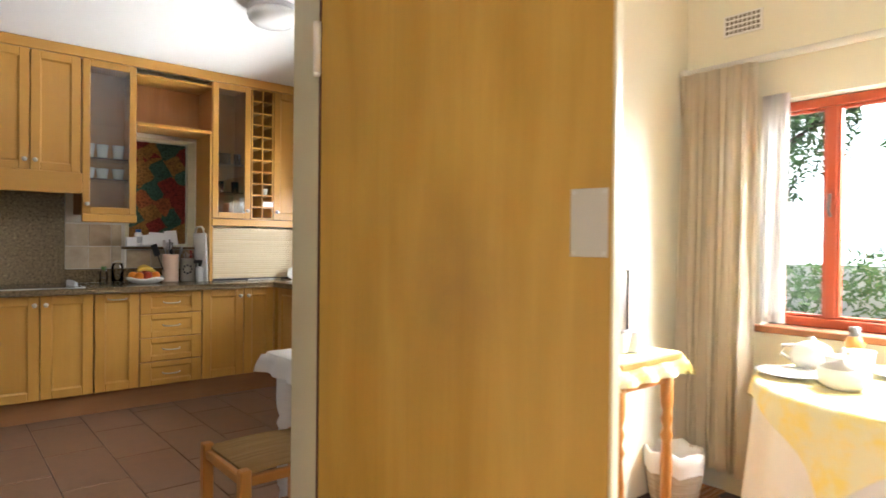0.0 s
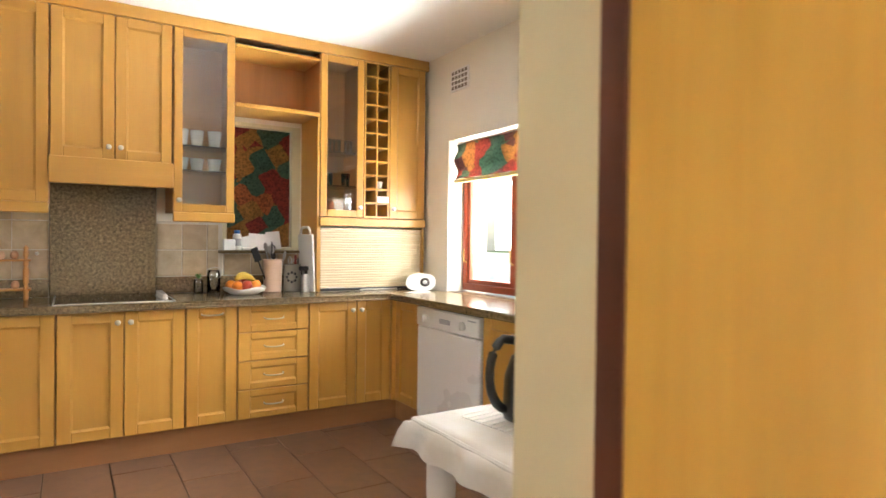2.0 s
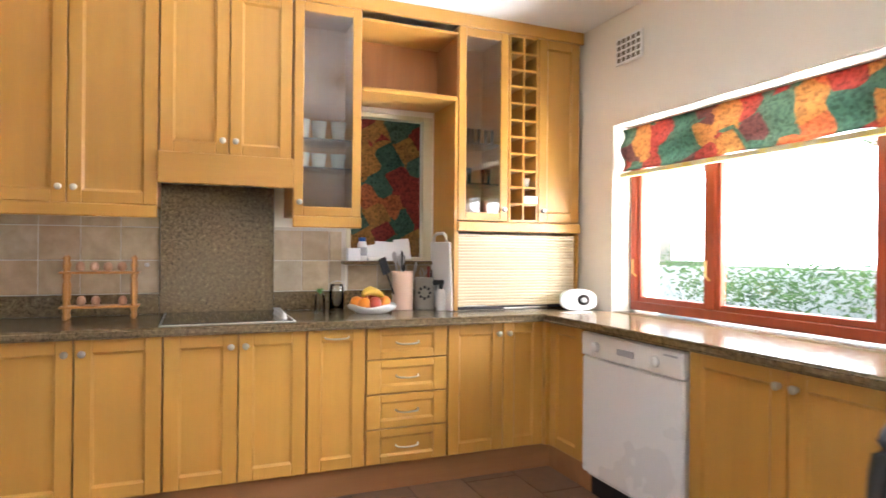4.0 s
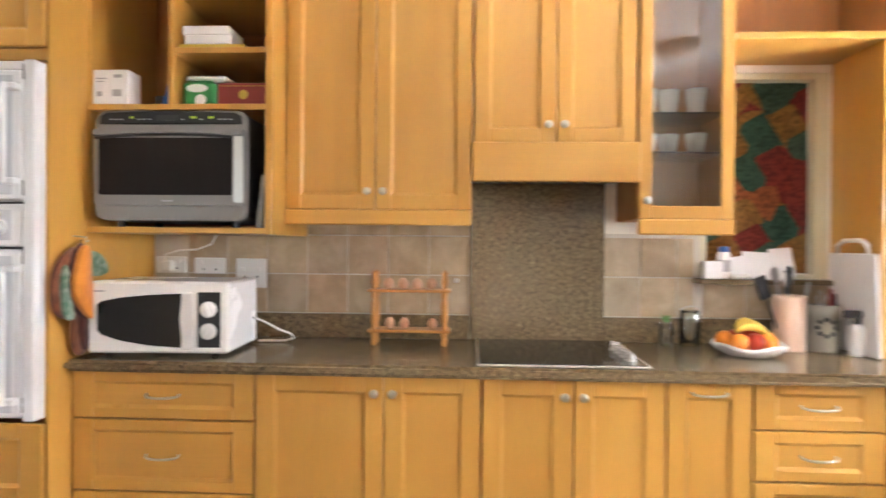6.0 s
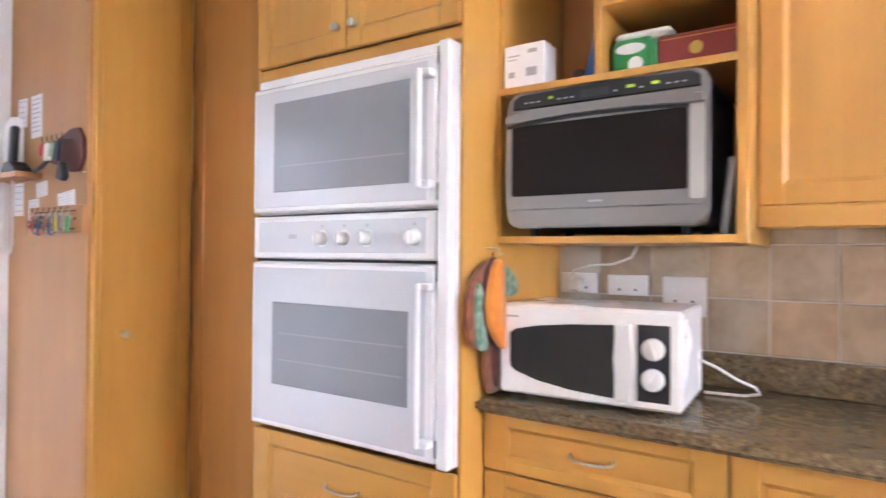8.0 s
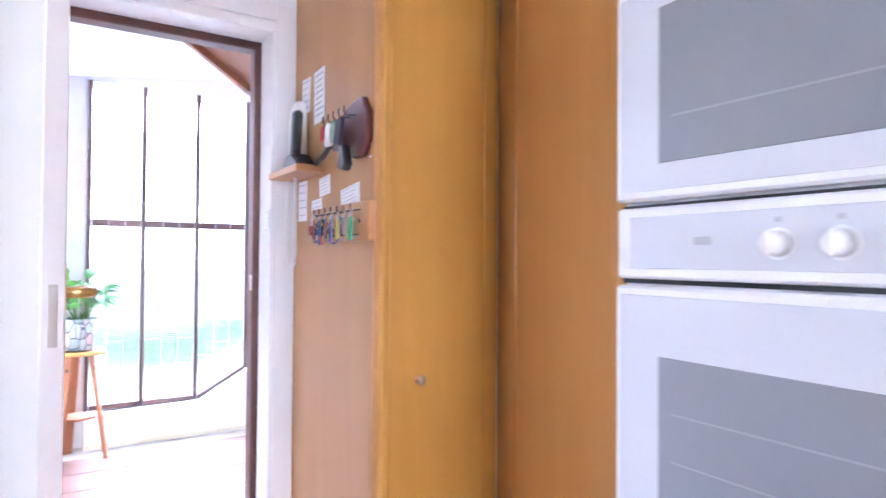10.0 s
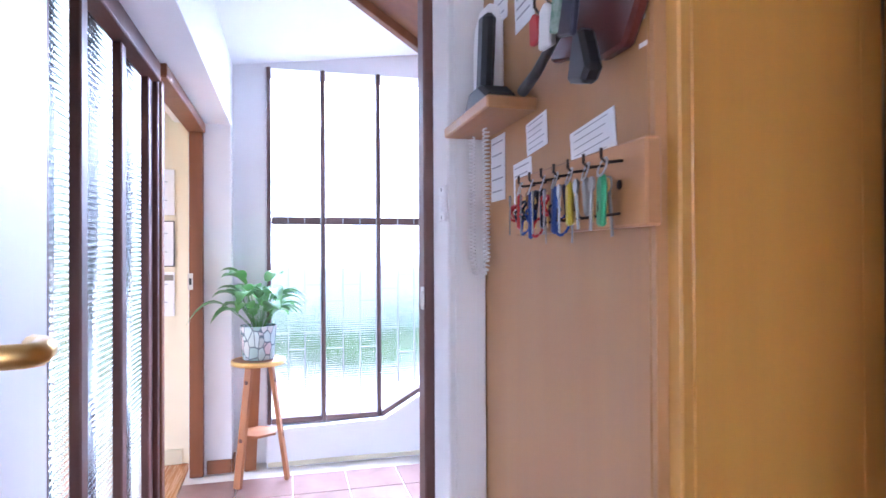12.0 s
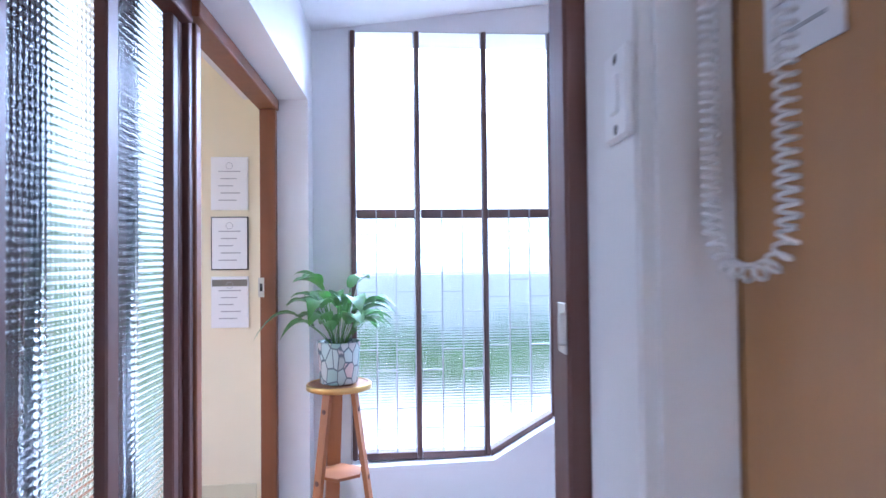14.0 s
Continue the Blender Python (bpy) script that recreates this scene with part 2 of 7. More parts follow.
M_CABGLASS = thin_glass("cabinet_glass", 1.75)
M_RACK = material("oven_rack_behind_glass", (0.31, 0.32, 0.345), 0.2)


def patchwork():
    """Printed cotton in slanting patches of red, green, gold and maroon."""
    n = Nodes(material("patchwork_cotton", (0.4, 0.1, 0.05), 0.85))
    mp = n.add("ShaderNodeMapping")
    c = n.add("ShaderNodeTexCoord")
    n.link(c.outputs["Object"], mp.inputs[0])
    mp.inputs["Rotation"].default_value = (radians(20), radians(28), radians(20))
    vo = n.add("ShaderNodeTexVoronoi", Scale=7.5, Randomness=0.45)
    vo.distance = "CHEBYCHEV"
    n.link(mp.outputs[0], vo.inputs["Vector"])
    sep = n.add("ShaderNodeSeparateColor")
    n.link(vo.outputs["Color"], sep.inputs[0])
    r = n.add("ShaderNodeValToRGB")
    r.color_ramp.interpolation = "CONSTANT"
    e = r.color_ramp.elements
    cols = [(0.0, (0.25, 0.04, 0.028)), (0.22, (0.06, 0.12, 0.08)), (0.46, (0.33, 0.16, 0.045)), (0.66, (0.12, 0.045, 0.04)), (0.76, (0.08, 0.13, 0.085)), (0.9, (0.36, 0.11, 0.04))]
    while len(e) < len(cols):
        e.new(0.5)
    for k, (p, col) in enumerate(cols):
        e[k].position, e[k].color = p, (*col, 1)
    n.link(sep.outputs[0], r.inputs[0])
    dots = n.add("ShaderNodeTexVoronoi", Scale=42.0, Randomness=0.75)
    n.link(c.outputs["Object"], dots.inputs["Vector"])
    spots = n.ramp(dots.outputs["Distance"], (0.30, (0.55, 0.55, 0.5)), (0.42, (1, 1, 1)))
    leaf = n.ramp(n.noise(c.outputs["Object"], 34, 3, 0.6, 1.5), (0.42, (0.6, 0.6, 0.6)), (0.55, (1.15, 1.1, 1.0)))
    n.colour(n.mix(n.mix(r.outputs[0], spots, 0.8, "MULTIPLY"), leaf, 0.7, "MULTIPLY"))
    n.bump(n.noise(c.outputs["Object"], 700, 2), 0.2, 0.001)
    translucent(n, 0.25, (0.3, 0.15, 0.08))
    tr = next(k for k in n.t.nodes if k.bl_idname == "ShaderNodeBsdfTranslucent")
    n.link(n.b.inputs["Base Color"].links[0].from_socket, tr.inputs["Color"])
    return n.m


def translucent(n, share, colour):
    """Lets part of the light through thin cloth."""
    tr, mx = n.add("ShaderNodeBsdfTranslucent"), n.add("ShaderNodeMixShader")
    tr.inputs["Color"].default_value = (*colour, 1)
    mx.inputs[0].default_value = share
    n.link(n.b.outputs[0], mx.inputs[1])
    n.link(tr.outputs[0], mx.inputs[2])
    n.link(mx.outputs[0], n.t.nodes["Material Output"].inputs["Surface"])


M_PATCH = patchwork()


def cloth(name, colour, other, scale=14, through_light=0.0):
    n = Nodes(material(name, colour, 0.9, Sheen_Weight=0.2))
    v = n.coords()
    n.colour(n.ramp(n.noise(v, scale, 3, 0.6), (0.4, other), (0.6, colour)))
    n.bump(n.noise(v, 900, 2), 0.25, 0.001)
    if through_light:
        translucent(n, through_light, colour)
    return n.m


M_CLOTH = cloth("white_tablecloth", (0.80, 0.77, 0.74), (0.76, 0.72, 0.66), 6)
M_YCLOTH = cloth("yellow_print_cloth", (0.78, 0.62, 0.18), (0.72, 0.66, 0.42), 11)
M_CURTAIN = cloth("beige_curtain", (0.86, 0.78, 0.65), (0.83, 0.74, 0.60), 5, 0.4)
M_NET = cloth("net_curtain", (0.85, 0.83, 0.80), (0.82, 0.80, 0.77), 5, 0.5)
M_RUSH = wood("woven_rush", (0.42, 0.27, 0.11), (0.28, 0.17, 0.06), "x", 0.8, 3)
M_WICKER = wood("wicker", (0.62, 0.52, 0.40), (0.48, 0.38, 0.27), "x", 0.8, 3)
M_LEAF = cloth("peace_lily_leaf", (0.07, 0.20, 0.035), (0.13, 0.31, 0.05), 9, 0.3)
M_LEAF.node_tree.nodes["Principled BSDF"].inputs["Roughness"].default_value = 0.4
M_HEDGE = cloth("hedge_leaf", (0.07, 0.15, 0.04), (0.12, 0.22, 0.06), 6)
M_GRASS = paint("lawn", (0.09, 0.14, 0.04), 0.9, 0.7, 0.5, 4)
M_PAVING = paint("garden_paving", (0.55, 0.52, 0.48), 0.85, 0.8, 0.4, 2)
M_OUTWALL = paint("garden_wall_plaster", (0.80, 0.78, 0.74), 0.8, 0.9, 0.3)

# ---- building helpers ----
def box(bm, x0, y0, z0, x1, y1, z1, bevel=0.0):
    vs = [bm.verts.new((x, y, z)) for z in (z0, z1) for y in (y0, y1) for x in (x0, x1)]
    fs = [bm.faces.new([vs[k] for k in q]) for q in ((0, 2, 3, 1), (4, 5, 7, 6), (0, 1, 5, 4), (2, 6, 7, 3), (0, 4, 6, 2), (1, 3, 7, 5))]
    if bevel:
        es = list({e for f in fs for e in f.edges})
        bmesh.ops.bevel(bm, geom=es, offset=bevel, segments=1, affect="EDGES", clamp_overlap=True)
    return bm


def prism(bm, outline, y0, y1, bevel=0.0):
    """An outline in x and z, drawn out along y."""
    a = [bm.verts.new((x, y0, z)) for x, z in outline]
    b = [bm.verts.new((x, y1, z)) for x, z in outline]
    n = len(a)
    fs = [bm.faces.new(a), bm.faces.new(b[::-1])]
    fs += [bm.faces.new((a[(k + 1) % n], a[k], b[k], b[(k + 1) % n])) for k in range(n)]
    if bevel:
        bmesh.ops.bevel(bm, geom=list({e for f in fs for e in f.edges}), offset=bevel, segments=1, affect="EDGES", clamp_overlap=True)
    return bm


def lathe(bm, profile, seg=24, at=(0, 0, 0)):
    """A profile of (radius, z) turned round the z axis at a place."""
    rings = []
    for r, z in profile:
        if r < 1e-5:
            rings.append([bm.verts.new((at[0], at[1], at[2] + z))])
        else:
            rings.append([bm.verts.new((at[0] + r * math.cos(2 * math.pi * k / seg), at[1] + r * math.sin(2 * math.pi * k / seg), at[2] + z)) for k in range(seg)])
    for a, b in zip(rings, rings[1:]):
        for k in range(seg):
            j = (k + 1) % seg
            if len(a) == 1 and len(b) == 1:
                continue
            if len(a) == 1:
                bm.faces.new((a[0], b[j], b[k]))
            elif len(b) == 1:
                bm.faces.new((a[k], a[j], b[0]))
            else:
                bm.faces.new((a[k], a[j], b[j], b[k]))
    return bm


def tube(bm, points, radius, seg=8):
    """A round bar along a line of points."""
    pts = [Vector(p) for p in points]
    rings = []
    for k, p in enumerate(pts):
        d = (pts[min(k + 1, len(pts) - 1)] - pts[max(k - 1, 0)]).normalized()
        up = Vector((0, 0, 1)) if abs(d.z) < 0.9 else Vector((1, 0, 0))
        u = d.cross(up).normalized()
        w = d.cross(u)
        r = radius(k / (len(pts) - 1)) if callable(radius) else radius
        rings.append([bm.verts.new(p + r * (math.cos(2 * math.pi * j / seg) * u + math.sin(2 * math.pi * j / seg) * w)) for j in range(seg)])
    for a, b in zip(rings, rings[1:]):
        for j in range(seg):
            bm.faces.new((a[j], a[(j + 1) % seg], b[(j + 1) % seg], b[j]))
    bm.faces.new(rings[0][::-1])
    bm.faces.new(rings[-1])
    return bm


def moved(bm, m):
    bmesh.ops.transform(bm, matrix=m, verts=bm.verts)
    return bm


def B():
    return bmesh.new()


def mesh_of(name, bm, mat, smooth=False):
    bmesh.ops.recalc_face_normals(bm, faces=bm.faces)
    me = bpy.data.meshes.new(name)
    bm.to_mesh(me)
    bm.free()
    me.materials.append(mat)
    if smooth:
        me.shade_smooth()
    return me


def part(name, bm, mat, parent, label="", smooth=False):
    ob = new(name, mesh_of(name, bm, mat, smooth))
    ob.parent = parent
    if label:
        tagged(ob, label)
    return ob


def piece(name, me, parent, m):
    ob = new(name, me)
    ob.parent = parent
    ob.matrix_local = m
    return ob


def thing(name, m, label, category, group=""):
    ob = new(name)
    ob.empty_display_size = 0.05
    ob.matrix_world = m
    return tagged(ob, label, category, group)


def solid(name, bm, mat, label, category, group="", kind="", smooth=False, m=None):
    ob = new(name, mesh_of(name, bm, mat, smooth))
    if m is not None:
        ob.matrix_world = m
    return tagged(ob, label, category, group, kind)


def structure(name, bm, mat, label, category):
    return solid(name, bm, mat, label, category, kind="structure")


# ---- the shell ----
CEIL = 2.64
# kitchen: x -1.12 to 4.9, y 3.84 to 7.5; dining room south of it; hall to the west
bm = B()
box(bm, -1.3, 3.74, -0.2, 5.25, 7.7, -0.009)
floor = structure("floor", bm, M_GROUT_D, "dark grouted bed under the terracotta kitchen tiles", "floor")
bm = B()
box(bm, 0.95, -0.8, -0.2, 5.47, 3.735, -0.008)
floor_dining = structure("floor_dining", bm, M_GROUT_D, "polished reddish wooden dining room floor", "floor")
bm = B()
box(bm, -5.2, 5.42, -0.2, -1.3, 9.0, -0.008)
floor_hall = structure("floor_hall", bm, M_GROUT, "light-grouted tiled floor of the entrance hall", "floor")
bm = B()
box(bm, -5.2, 2.8, -0.2, -1.45, 5.42, 0.0)
structure("floor_side_room", bm, M_PARQ, "reddish wooden floor of the side room", "floor")

# north wall with the small window over the counter
NW0, NW1, NWZ0, NWZ1 = 3.36, 3.91, 1.19, 2.09
bm = B()
for b in ((-1.3, -0.2, NW0, CEIL), (NW1, -0.2, 5.3, CEIL), (NW0, -0.2, NW1, NWZ0), (NW0, NWZ1, NW1, CEIL)):
    box(bm, b[0], 7.5, b[1], b[2], 7.72, b[3])
structure("wall_north", bm, M_WALL, "cream plastered kitchen wall behind the cabinets", "wall")
# east wall: kitchen window over the sink run
KY0, KY1, KZ0, KZ1 = 4.70, 6.86, 0.905, 2.0
bm = B()
box(bm, 4.8, 3.84, -0.2, 5.15, KY0, CEIL)
box(bm, 4.8, KY1, -0.2, 5.15, 7.5, CEIL)
box(bm, 4.8, KY0, -0.2, 5.15, KY1, 0.865)
box(bm, 4.8, KY0, KZ1, 5.15, KY1, CEIL)
structure("wall_east", bm, M_WALL, "cream plastered kitchen wall with a wide window", "wall")
# dividing wall with the doorway from the dining room
DX0, DX1, DY0, DY1, DZ = 2.2, 3.03, 3.62, 3.84, 2.04
bm = B()
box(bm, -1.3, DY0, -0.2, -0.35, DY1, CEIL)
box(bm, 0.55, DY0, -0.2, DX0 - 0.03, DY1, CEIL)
# Opening out of view, added to let the south fill lamps in.
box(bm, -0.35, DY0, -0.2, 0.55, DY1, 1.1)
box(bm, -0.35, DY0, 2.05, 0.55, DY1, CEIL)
box(bm, DX1 + 0.03, DY0, -0.2, 3.4, DY1, CEIL)
box(bm, 3.4, 3.752, -0.2, 5.25, DY1, CEIL)
box(bm, DX0 - 0.03, DY0, DZ + 0.03, DX1 + 0.03, DY1, CEIL)
structure("wall_dividing", bm, M_WALL, "cream wall between kitchen and dining room", "wall")
# dining room walls
WY0, WY1, WZ0, WZ1 = 1.0, 3.34, 0.86, 1.94
bm = B()
box(bm, 5.25, -0.6, -0.2, 5.47, WY0, CEIL)
box(bm, 5.25, WY1, -0.2, 5.47, 3.84, CEIL)
box(bm, 5.25, WY0, -0.2, 5.47, WY1, WZ0)
box(bm, 5.25, WY0, WZ1, 5.47, WY1, CEIL)
structure("wall_dining_east", bm, M_DINE, "pale yellow dining room wall with a window", "wall")
bm = B()
box(bm, 0.95, -0.8, -0.2, 5.47, -0.6, CEIL)
structure("wall_dining_south", bm, M_DINE, "pale yellow plain dining room wall", "wall")
bm = B()
# This opening is added out of view; the west fill lamp shines through.
for b in ((-0.6, -0.2, 0.0, CEIL), (1.5, -0.2, 3.62, CEIL), (0.0, -0.2, 1.5, 0.85), (0.0, 2.15, 1.5, CEIL)):
    box(bm, 0.95, b[0], b[1], 1.15, b[2], b[3])
structure("wall_dining_west", bm, M_DINE, "pale yellow dining room wall with an added opening for fill light", "wall")
bm = B()
box(bm, 3.06, 3.605, 0.0, 3.385, 3.619, CEIL)
box(bm, 3.401, 3.735, 0.0, 5.25, 3.751, CEIL)
box(bm, 3.386, 3.605, 0.0, 3.4, 3.75, CEIL)
box(bm, 1.15, 3.605, 0.0, 2.17, 3.619, CEIL)
structure("wall_dining_north", bm, M_DINE, "pale yellow plaster on the dividing wall", "wall")
# wall between kitchen and hall, with a doorway
HX0, HX1, HY0, HY1, HZ = -1.45, -1.20, 5.45, 6.44, 2.21
bm = B()
box(bm, HX0, 3.84, -0.2, HX1, HY0, 3.2)
box(bm, HX0, HY0, HZ, HX1, HY1, 3.2)
box(bm, HX0, HY1, -0.2, HX1, 7.7, 3.2)
structure("wall_hall_door", bm, M_HALL, "white wall with the doorway to the hall", "wall")
bm = B()
box(bm, -1.45, 3.601, CEIL, 5.47, 7.72, CEIL + 0.2)
structure("ceiling", bm, M_CEIL, "flat white kitchen ceiling", "ceiling")
bm = B()
box(bm, 0.95, -0.8, CEIL, 5.47, 3.6, CEIL + 0.2)
structure("ceiling_dining", bm, M_CEIL, "flat white dining room ceiling", "ceiling")
# hall: bulkhead over the glazed screen, pier, window wall, sloping ceiling
SY = 5.48
bm = B()
box(bm, -3.9, SY - 0.12, 2.18, HX0, 5.69, 3.2)
structure("wall_bulkhead", bm, M_HALL, "white bulkhead over the glazed screen", "wall")
bm = B()
box(bm, -4.4, 5.44, -0.2, -3.9, 5.69, 3.2)
box(bm, -4.3, 5.69, -0.2, -4.05, 5.9, 3.2)
structure("wall_pier", bm, M_HALL, "white plastered pier beside the hall window", "wall")
bm = B()
b = [(5.9, -0.2), (9.0, -0.2), (9.0, 1.62), (6.66, 0.255), (5.9, 0.235)]
a0 = [bm.verts.new((-4.30, y, z)) for y, z in b]
a1 = [bm.verts.new((-3.93, y, z)) for y, z in b]
bm.faces.new(a0)
bm.faces.new(a1[::-1])
for k in range(5):
    bm.faces.new((a0[k], a0[(k + 1) % 5], a1[(k + 1) % 5], a1[k]))
box(bm, -4.3, 5.9, 2.60, -4.05, 9.0, 3.2)
structure("wall_hall_window", bm, M_HALL, "low white sill wall rising beside the stairs", "wall")
bm = B()
box(bm, -4.3, 9.0, -0.2, -1.12, 9.2, 3.4)
box(bm, -1.2, 7.7, -0.2, HX1 + 0.2, 9.0, 3.4)
structure("wall_hall_north", bm, M_HALL, "plain white hall wall", "wall")
bm = B()
v = [bm.verts.new(p) for p in ((-4.3, 5.6, 2.59), (-1.12, 5.6, 2.59), (-1.12, 9.1, 3.05), (-4.3, 9.1, 3.05), (-4.3, 5.6, 3.2), (-1.12, 5.6, 3.2), (-1.12, 9.1, 3.3), (-4.3, 9.1, 3.3))]
for q in ((0, 1, 2, 3), (4, 7, 6, 5), (0, 4, 5, 1), (1, 5, 6, 2), (2, 6, 7, 3), (3, 7, 4, 0)):
    bm.faces.new([v[k] for k in q])
structure("ceiling_hall", bm, M_HALL, "sloping white hall ceiling", "ceiling")
bm = B()
box(bm, -4.4, 2.6, -0.2, -3.0, 2.8, 2.7)
# Unseen south opening, added so the side room fill lamp gets in.
box(bm, -3.0, 2.6, -0.2, -1.5, 2.8, 0.25)
box(bm, -3.0, 2.6, 2.3, -1.5, 2.8, 2.7)
box(bm, -1.5, 2.6, -0.2, -1.45, 5.36, 2.7)
structure("wall_side_room", bm, M_YELLOW, "yellow walls of the side room", "wall")
bm = B()
box(bm, -4.4, 4.9, -0.2, -4.15, 5.439, 2.5)
box(bm, -4.4, 2.8, -0.2, -4.15, 4.9, 0.15)
box(bm, -4.4, 2.8, 2.35, -4.15, 4.9, 2.5)
structure("wall_side_room_west", bm, M_YELLOW, "yellow wall with framed certificates", "wall")
bm = B()
box(bm, -4.3, 2.6, 2.5, -1.45, 5.36, 2.7)
structure("ceiling_side_room", bm, M_CEIL, "white side room ceiling", "ceiling")


# ---- kitchen: fitted cabinets ----
def shaker(bm, x0, z0, x1, z1, y=0.0, t=0.02, stile=0.062, rail=0.06, glazed=False):
    """A framed cabinet front with a sunk panel and a sloped moulding round it, its face at y."""
    w = min(stile, (x1 - x0) * 0.28)
    r = min(rail, (z1 - z0) * 0.3)
    box(bm, x0, y, z0, x0 + w, y + t, z1, 0.0035)
    box(bm, x1 - w, y, z0, x1, y + t, z1, 0.0035)
    box(bm, x0 + w, y + 0.0006, z0, x1 - w, y + t, z0 + r, 0.0035)
    box(bm, x0 + w, y + 0.0006, z1 - r, x1 - w, y + t, z1, 0.0035)
    if not glazed:
        xa, xb, za, zb, m = x0 + w, x1 - w, z0 + r, z1 - r, 0.009
        box(bm, xa - 0.004, y + 0.0115, za - 0.004, xb + 0.004, y + t - 0.003, zb + 0.004)
        o = [bm.verts.new((x, y + 0.004, z)) for x, z in ((xa, za), (xb, za), (xb, zb), (xa, zb))]
        i = [bm.verts.new((x, y + 0.0112, z)) for x, z in ((xa + m, za + m), (xb - m, za + m), (xb - m, zb - m), (xa + m, zb - m))]
        for k in range(4):
            bm.faces.new((o[k], o[(k + 1) % 4], i[(k + 1) % 4], i[k]))
    return bm


def knob(parent, x, z, y=0.0):
    bm = lathe(B(), [(0.0, 0.028), (0.011, 0.027), (0.0155, 0.022), (0.0155, 0.017), (0.008, 0.012), (0.0065, 0.004), (0.011, 0.0), (0.0, 0.0)], 14)
    part("knob", moved(bm, pose(x, y, z, 90)), M_NICKEL, parent, "satin nickel knob", True)


def bar_handle(parent, x, z, w=0.12, y=0.0):
    pts = [(x - w / 2, y + 0.001, z + 0.004)] + [(x + w / 2 * math.sin(a), y - 0.026 * math.cos(a) ** 0.6 if abs(a) < 1.55 else y, z - 0.006 * math.cos(a)) for a in np.linspace(-1.4, 1.4, 9)] + [(x + w / 2, y + 0.001, z + 0.004)]
    part("handle", tube(B(), pts, 0.0045, 8), M_NICKEL, parent, "curved satin nickel bar handle", True)


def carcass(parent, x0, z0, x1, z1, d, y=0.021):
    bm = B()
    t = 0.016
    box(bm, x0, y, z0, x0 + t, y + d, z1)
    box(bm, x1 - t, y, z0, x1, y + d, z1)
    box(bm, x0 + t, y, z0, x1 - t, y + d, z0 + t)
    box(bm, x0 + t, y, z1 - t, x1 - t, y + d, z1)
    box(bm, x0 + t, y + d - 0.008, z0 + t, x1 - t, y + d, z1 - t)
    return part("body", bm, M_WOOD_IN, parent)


FRONT = 6.92
NORTH = pose(0, FRONT, 0)


def base_unit(m, x0, x1, fronts, label, depth=0.55):
    """fronts: (kind, x0, z0, x1, z1, handle) in the unit's own plane."""
    c = thing("base_cabinet", m @ pose(x0, 0, 0.155), label, "cabinet", "kitchen base cabinets")
    carcass(c, 0.0, 0.0, x1 - x0, 0.705, depth)
    for kind, a, b, e, f, hand in fronts:
        bm = B()
        shaker(bm, a - x0, b - 0.155, e - x0, f - 0.155, stile=0.075 if kind == "drawer" else 0.066, rail=0.04 if kind == "drawer" else 0.06)
        ob = part("drawer" if kind == "drawer" else "door", bm, M_WOOD_H if kind == "drawer" else M_WOOD, c)
        if hand == "l":
            knob(ob, a - x0 + 0.03, f - 0.155 - 0.06)
        elif hand == "r":
            knob(ob, e - x0 - 0.03, f - 0.155 - 0.06)
        elif hand == "bar":
            bar_handle(ob, (a + e) / 2 - x0, (b + f) / 2 - 0.155 + (0.31 if kind == "door" else 0.0), 0.12, 0.004)
    return c


TOP, BOT, G = 0.858, 0.157, 0.003
base_unit(NORTH, 0.911, 1.585, [("drawer", 0.915, 0.688, 1.582, TOP, "bar"), ("drawer", 0.915, 0.425, 1.582, 0.682, "bar"), ("drawer", 0.915, BOT, 1.582, 0.419, "bar")], "honey beech base cabinet with three wide drawers")
base_unit(NORTH, 1.588, 2.395, [("door", 1.591, BOT, 2.048, TOP, "r"), ("door", 2.053, BOT, 2.392, TOP, "l")], "honey beech base cabinet with two uneven doors")
base_unit(NORTH, 2.398, 3.036, [("door", 2.401, BOT, 2.716, TOP, "r"), ("door", 2.721, BOT, 3.033, TOP, "l")], "honey beech two-door base cabinet under the hob")
base_unit(NORTH, 3.039, 3.331, [("door", 3.042, BOT, 3.328, TOP, "bar")], "narrow honey beech pull-out base cabinet")
base_unit(NORTH, 3.334, 3.780, [("drawer", 3.337, a, 3.777, b, "bar") for a, b in ((0.695, TOP), (0.517, 0.689), (0.339, 0.511), (BOT, 0.333))], "honey beech base cabinet with four drawers")
base_unit(NORTH, 3.783, 4.375, [("door", 3.786, BOT, 4.115, TOP, "r"), ("door", 4.12, BOT, 4.372, TOP, "l")], "honey beech two-door corner base cabinet")
EAST = pose(4.40, 0, 0, 0, 0, -90)          # own x runs towards -y
base_unit(EAST, -6.895, -6.575, [("door", -6.892, BOT, -6.578, TOP, "")], "narrow honey beech cabinet beside the dishwasher", 0.36)
base_unit(EAST, -5.845, -4.95, [("door", -5.842, BOT, -5.40, TOP, "r"), ("door", -5.395, BOT, -4.953, TOP, "l")], "honey beech sink cabinet under the window", 0.36)

structure("corner_post", box(B(), 4.3765, 6.8965, 0.155, 4.43, 6.95, 0.86, 0.002), M_WOOD, "honey beech corner post between the cabinets", "trim")
bm = B()
box(bm, 0.911, 6.985, 0.0, 4.47, 7.0, 0.153)
box(bm, 4.455, 6.58, 0.0, 4.47, 6.985, 0.153)
box(bm, 4.455, 4.95, 0.0, 4.47, 5.84, 0.153)
structure("plinth", bm, M_PLINTH, "brown wooden plinth under the base cabinets", "plinth")

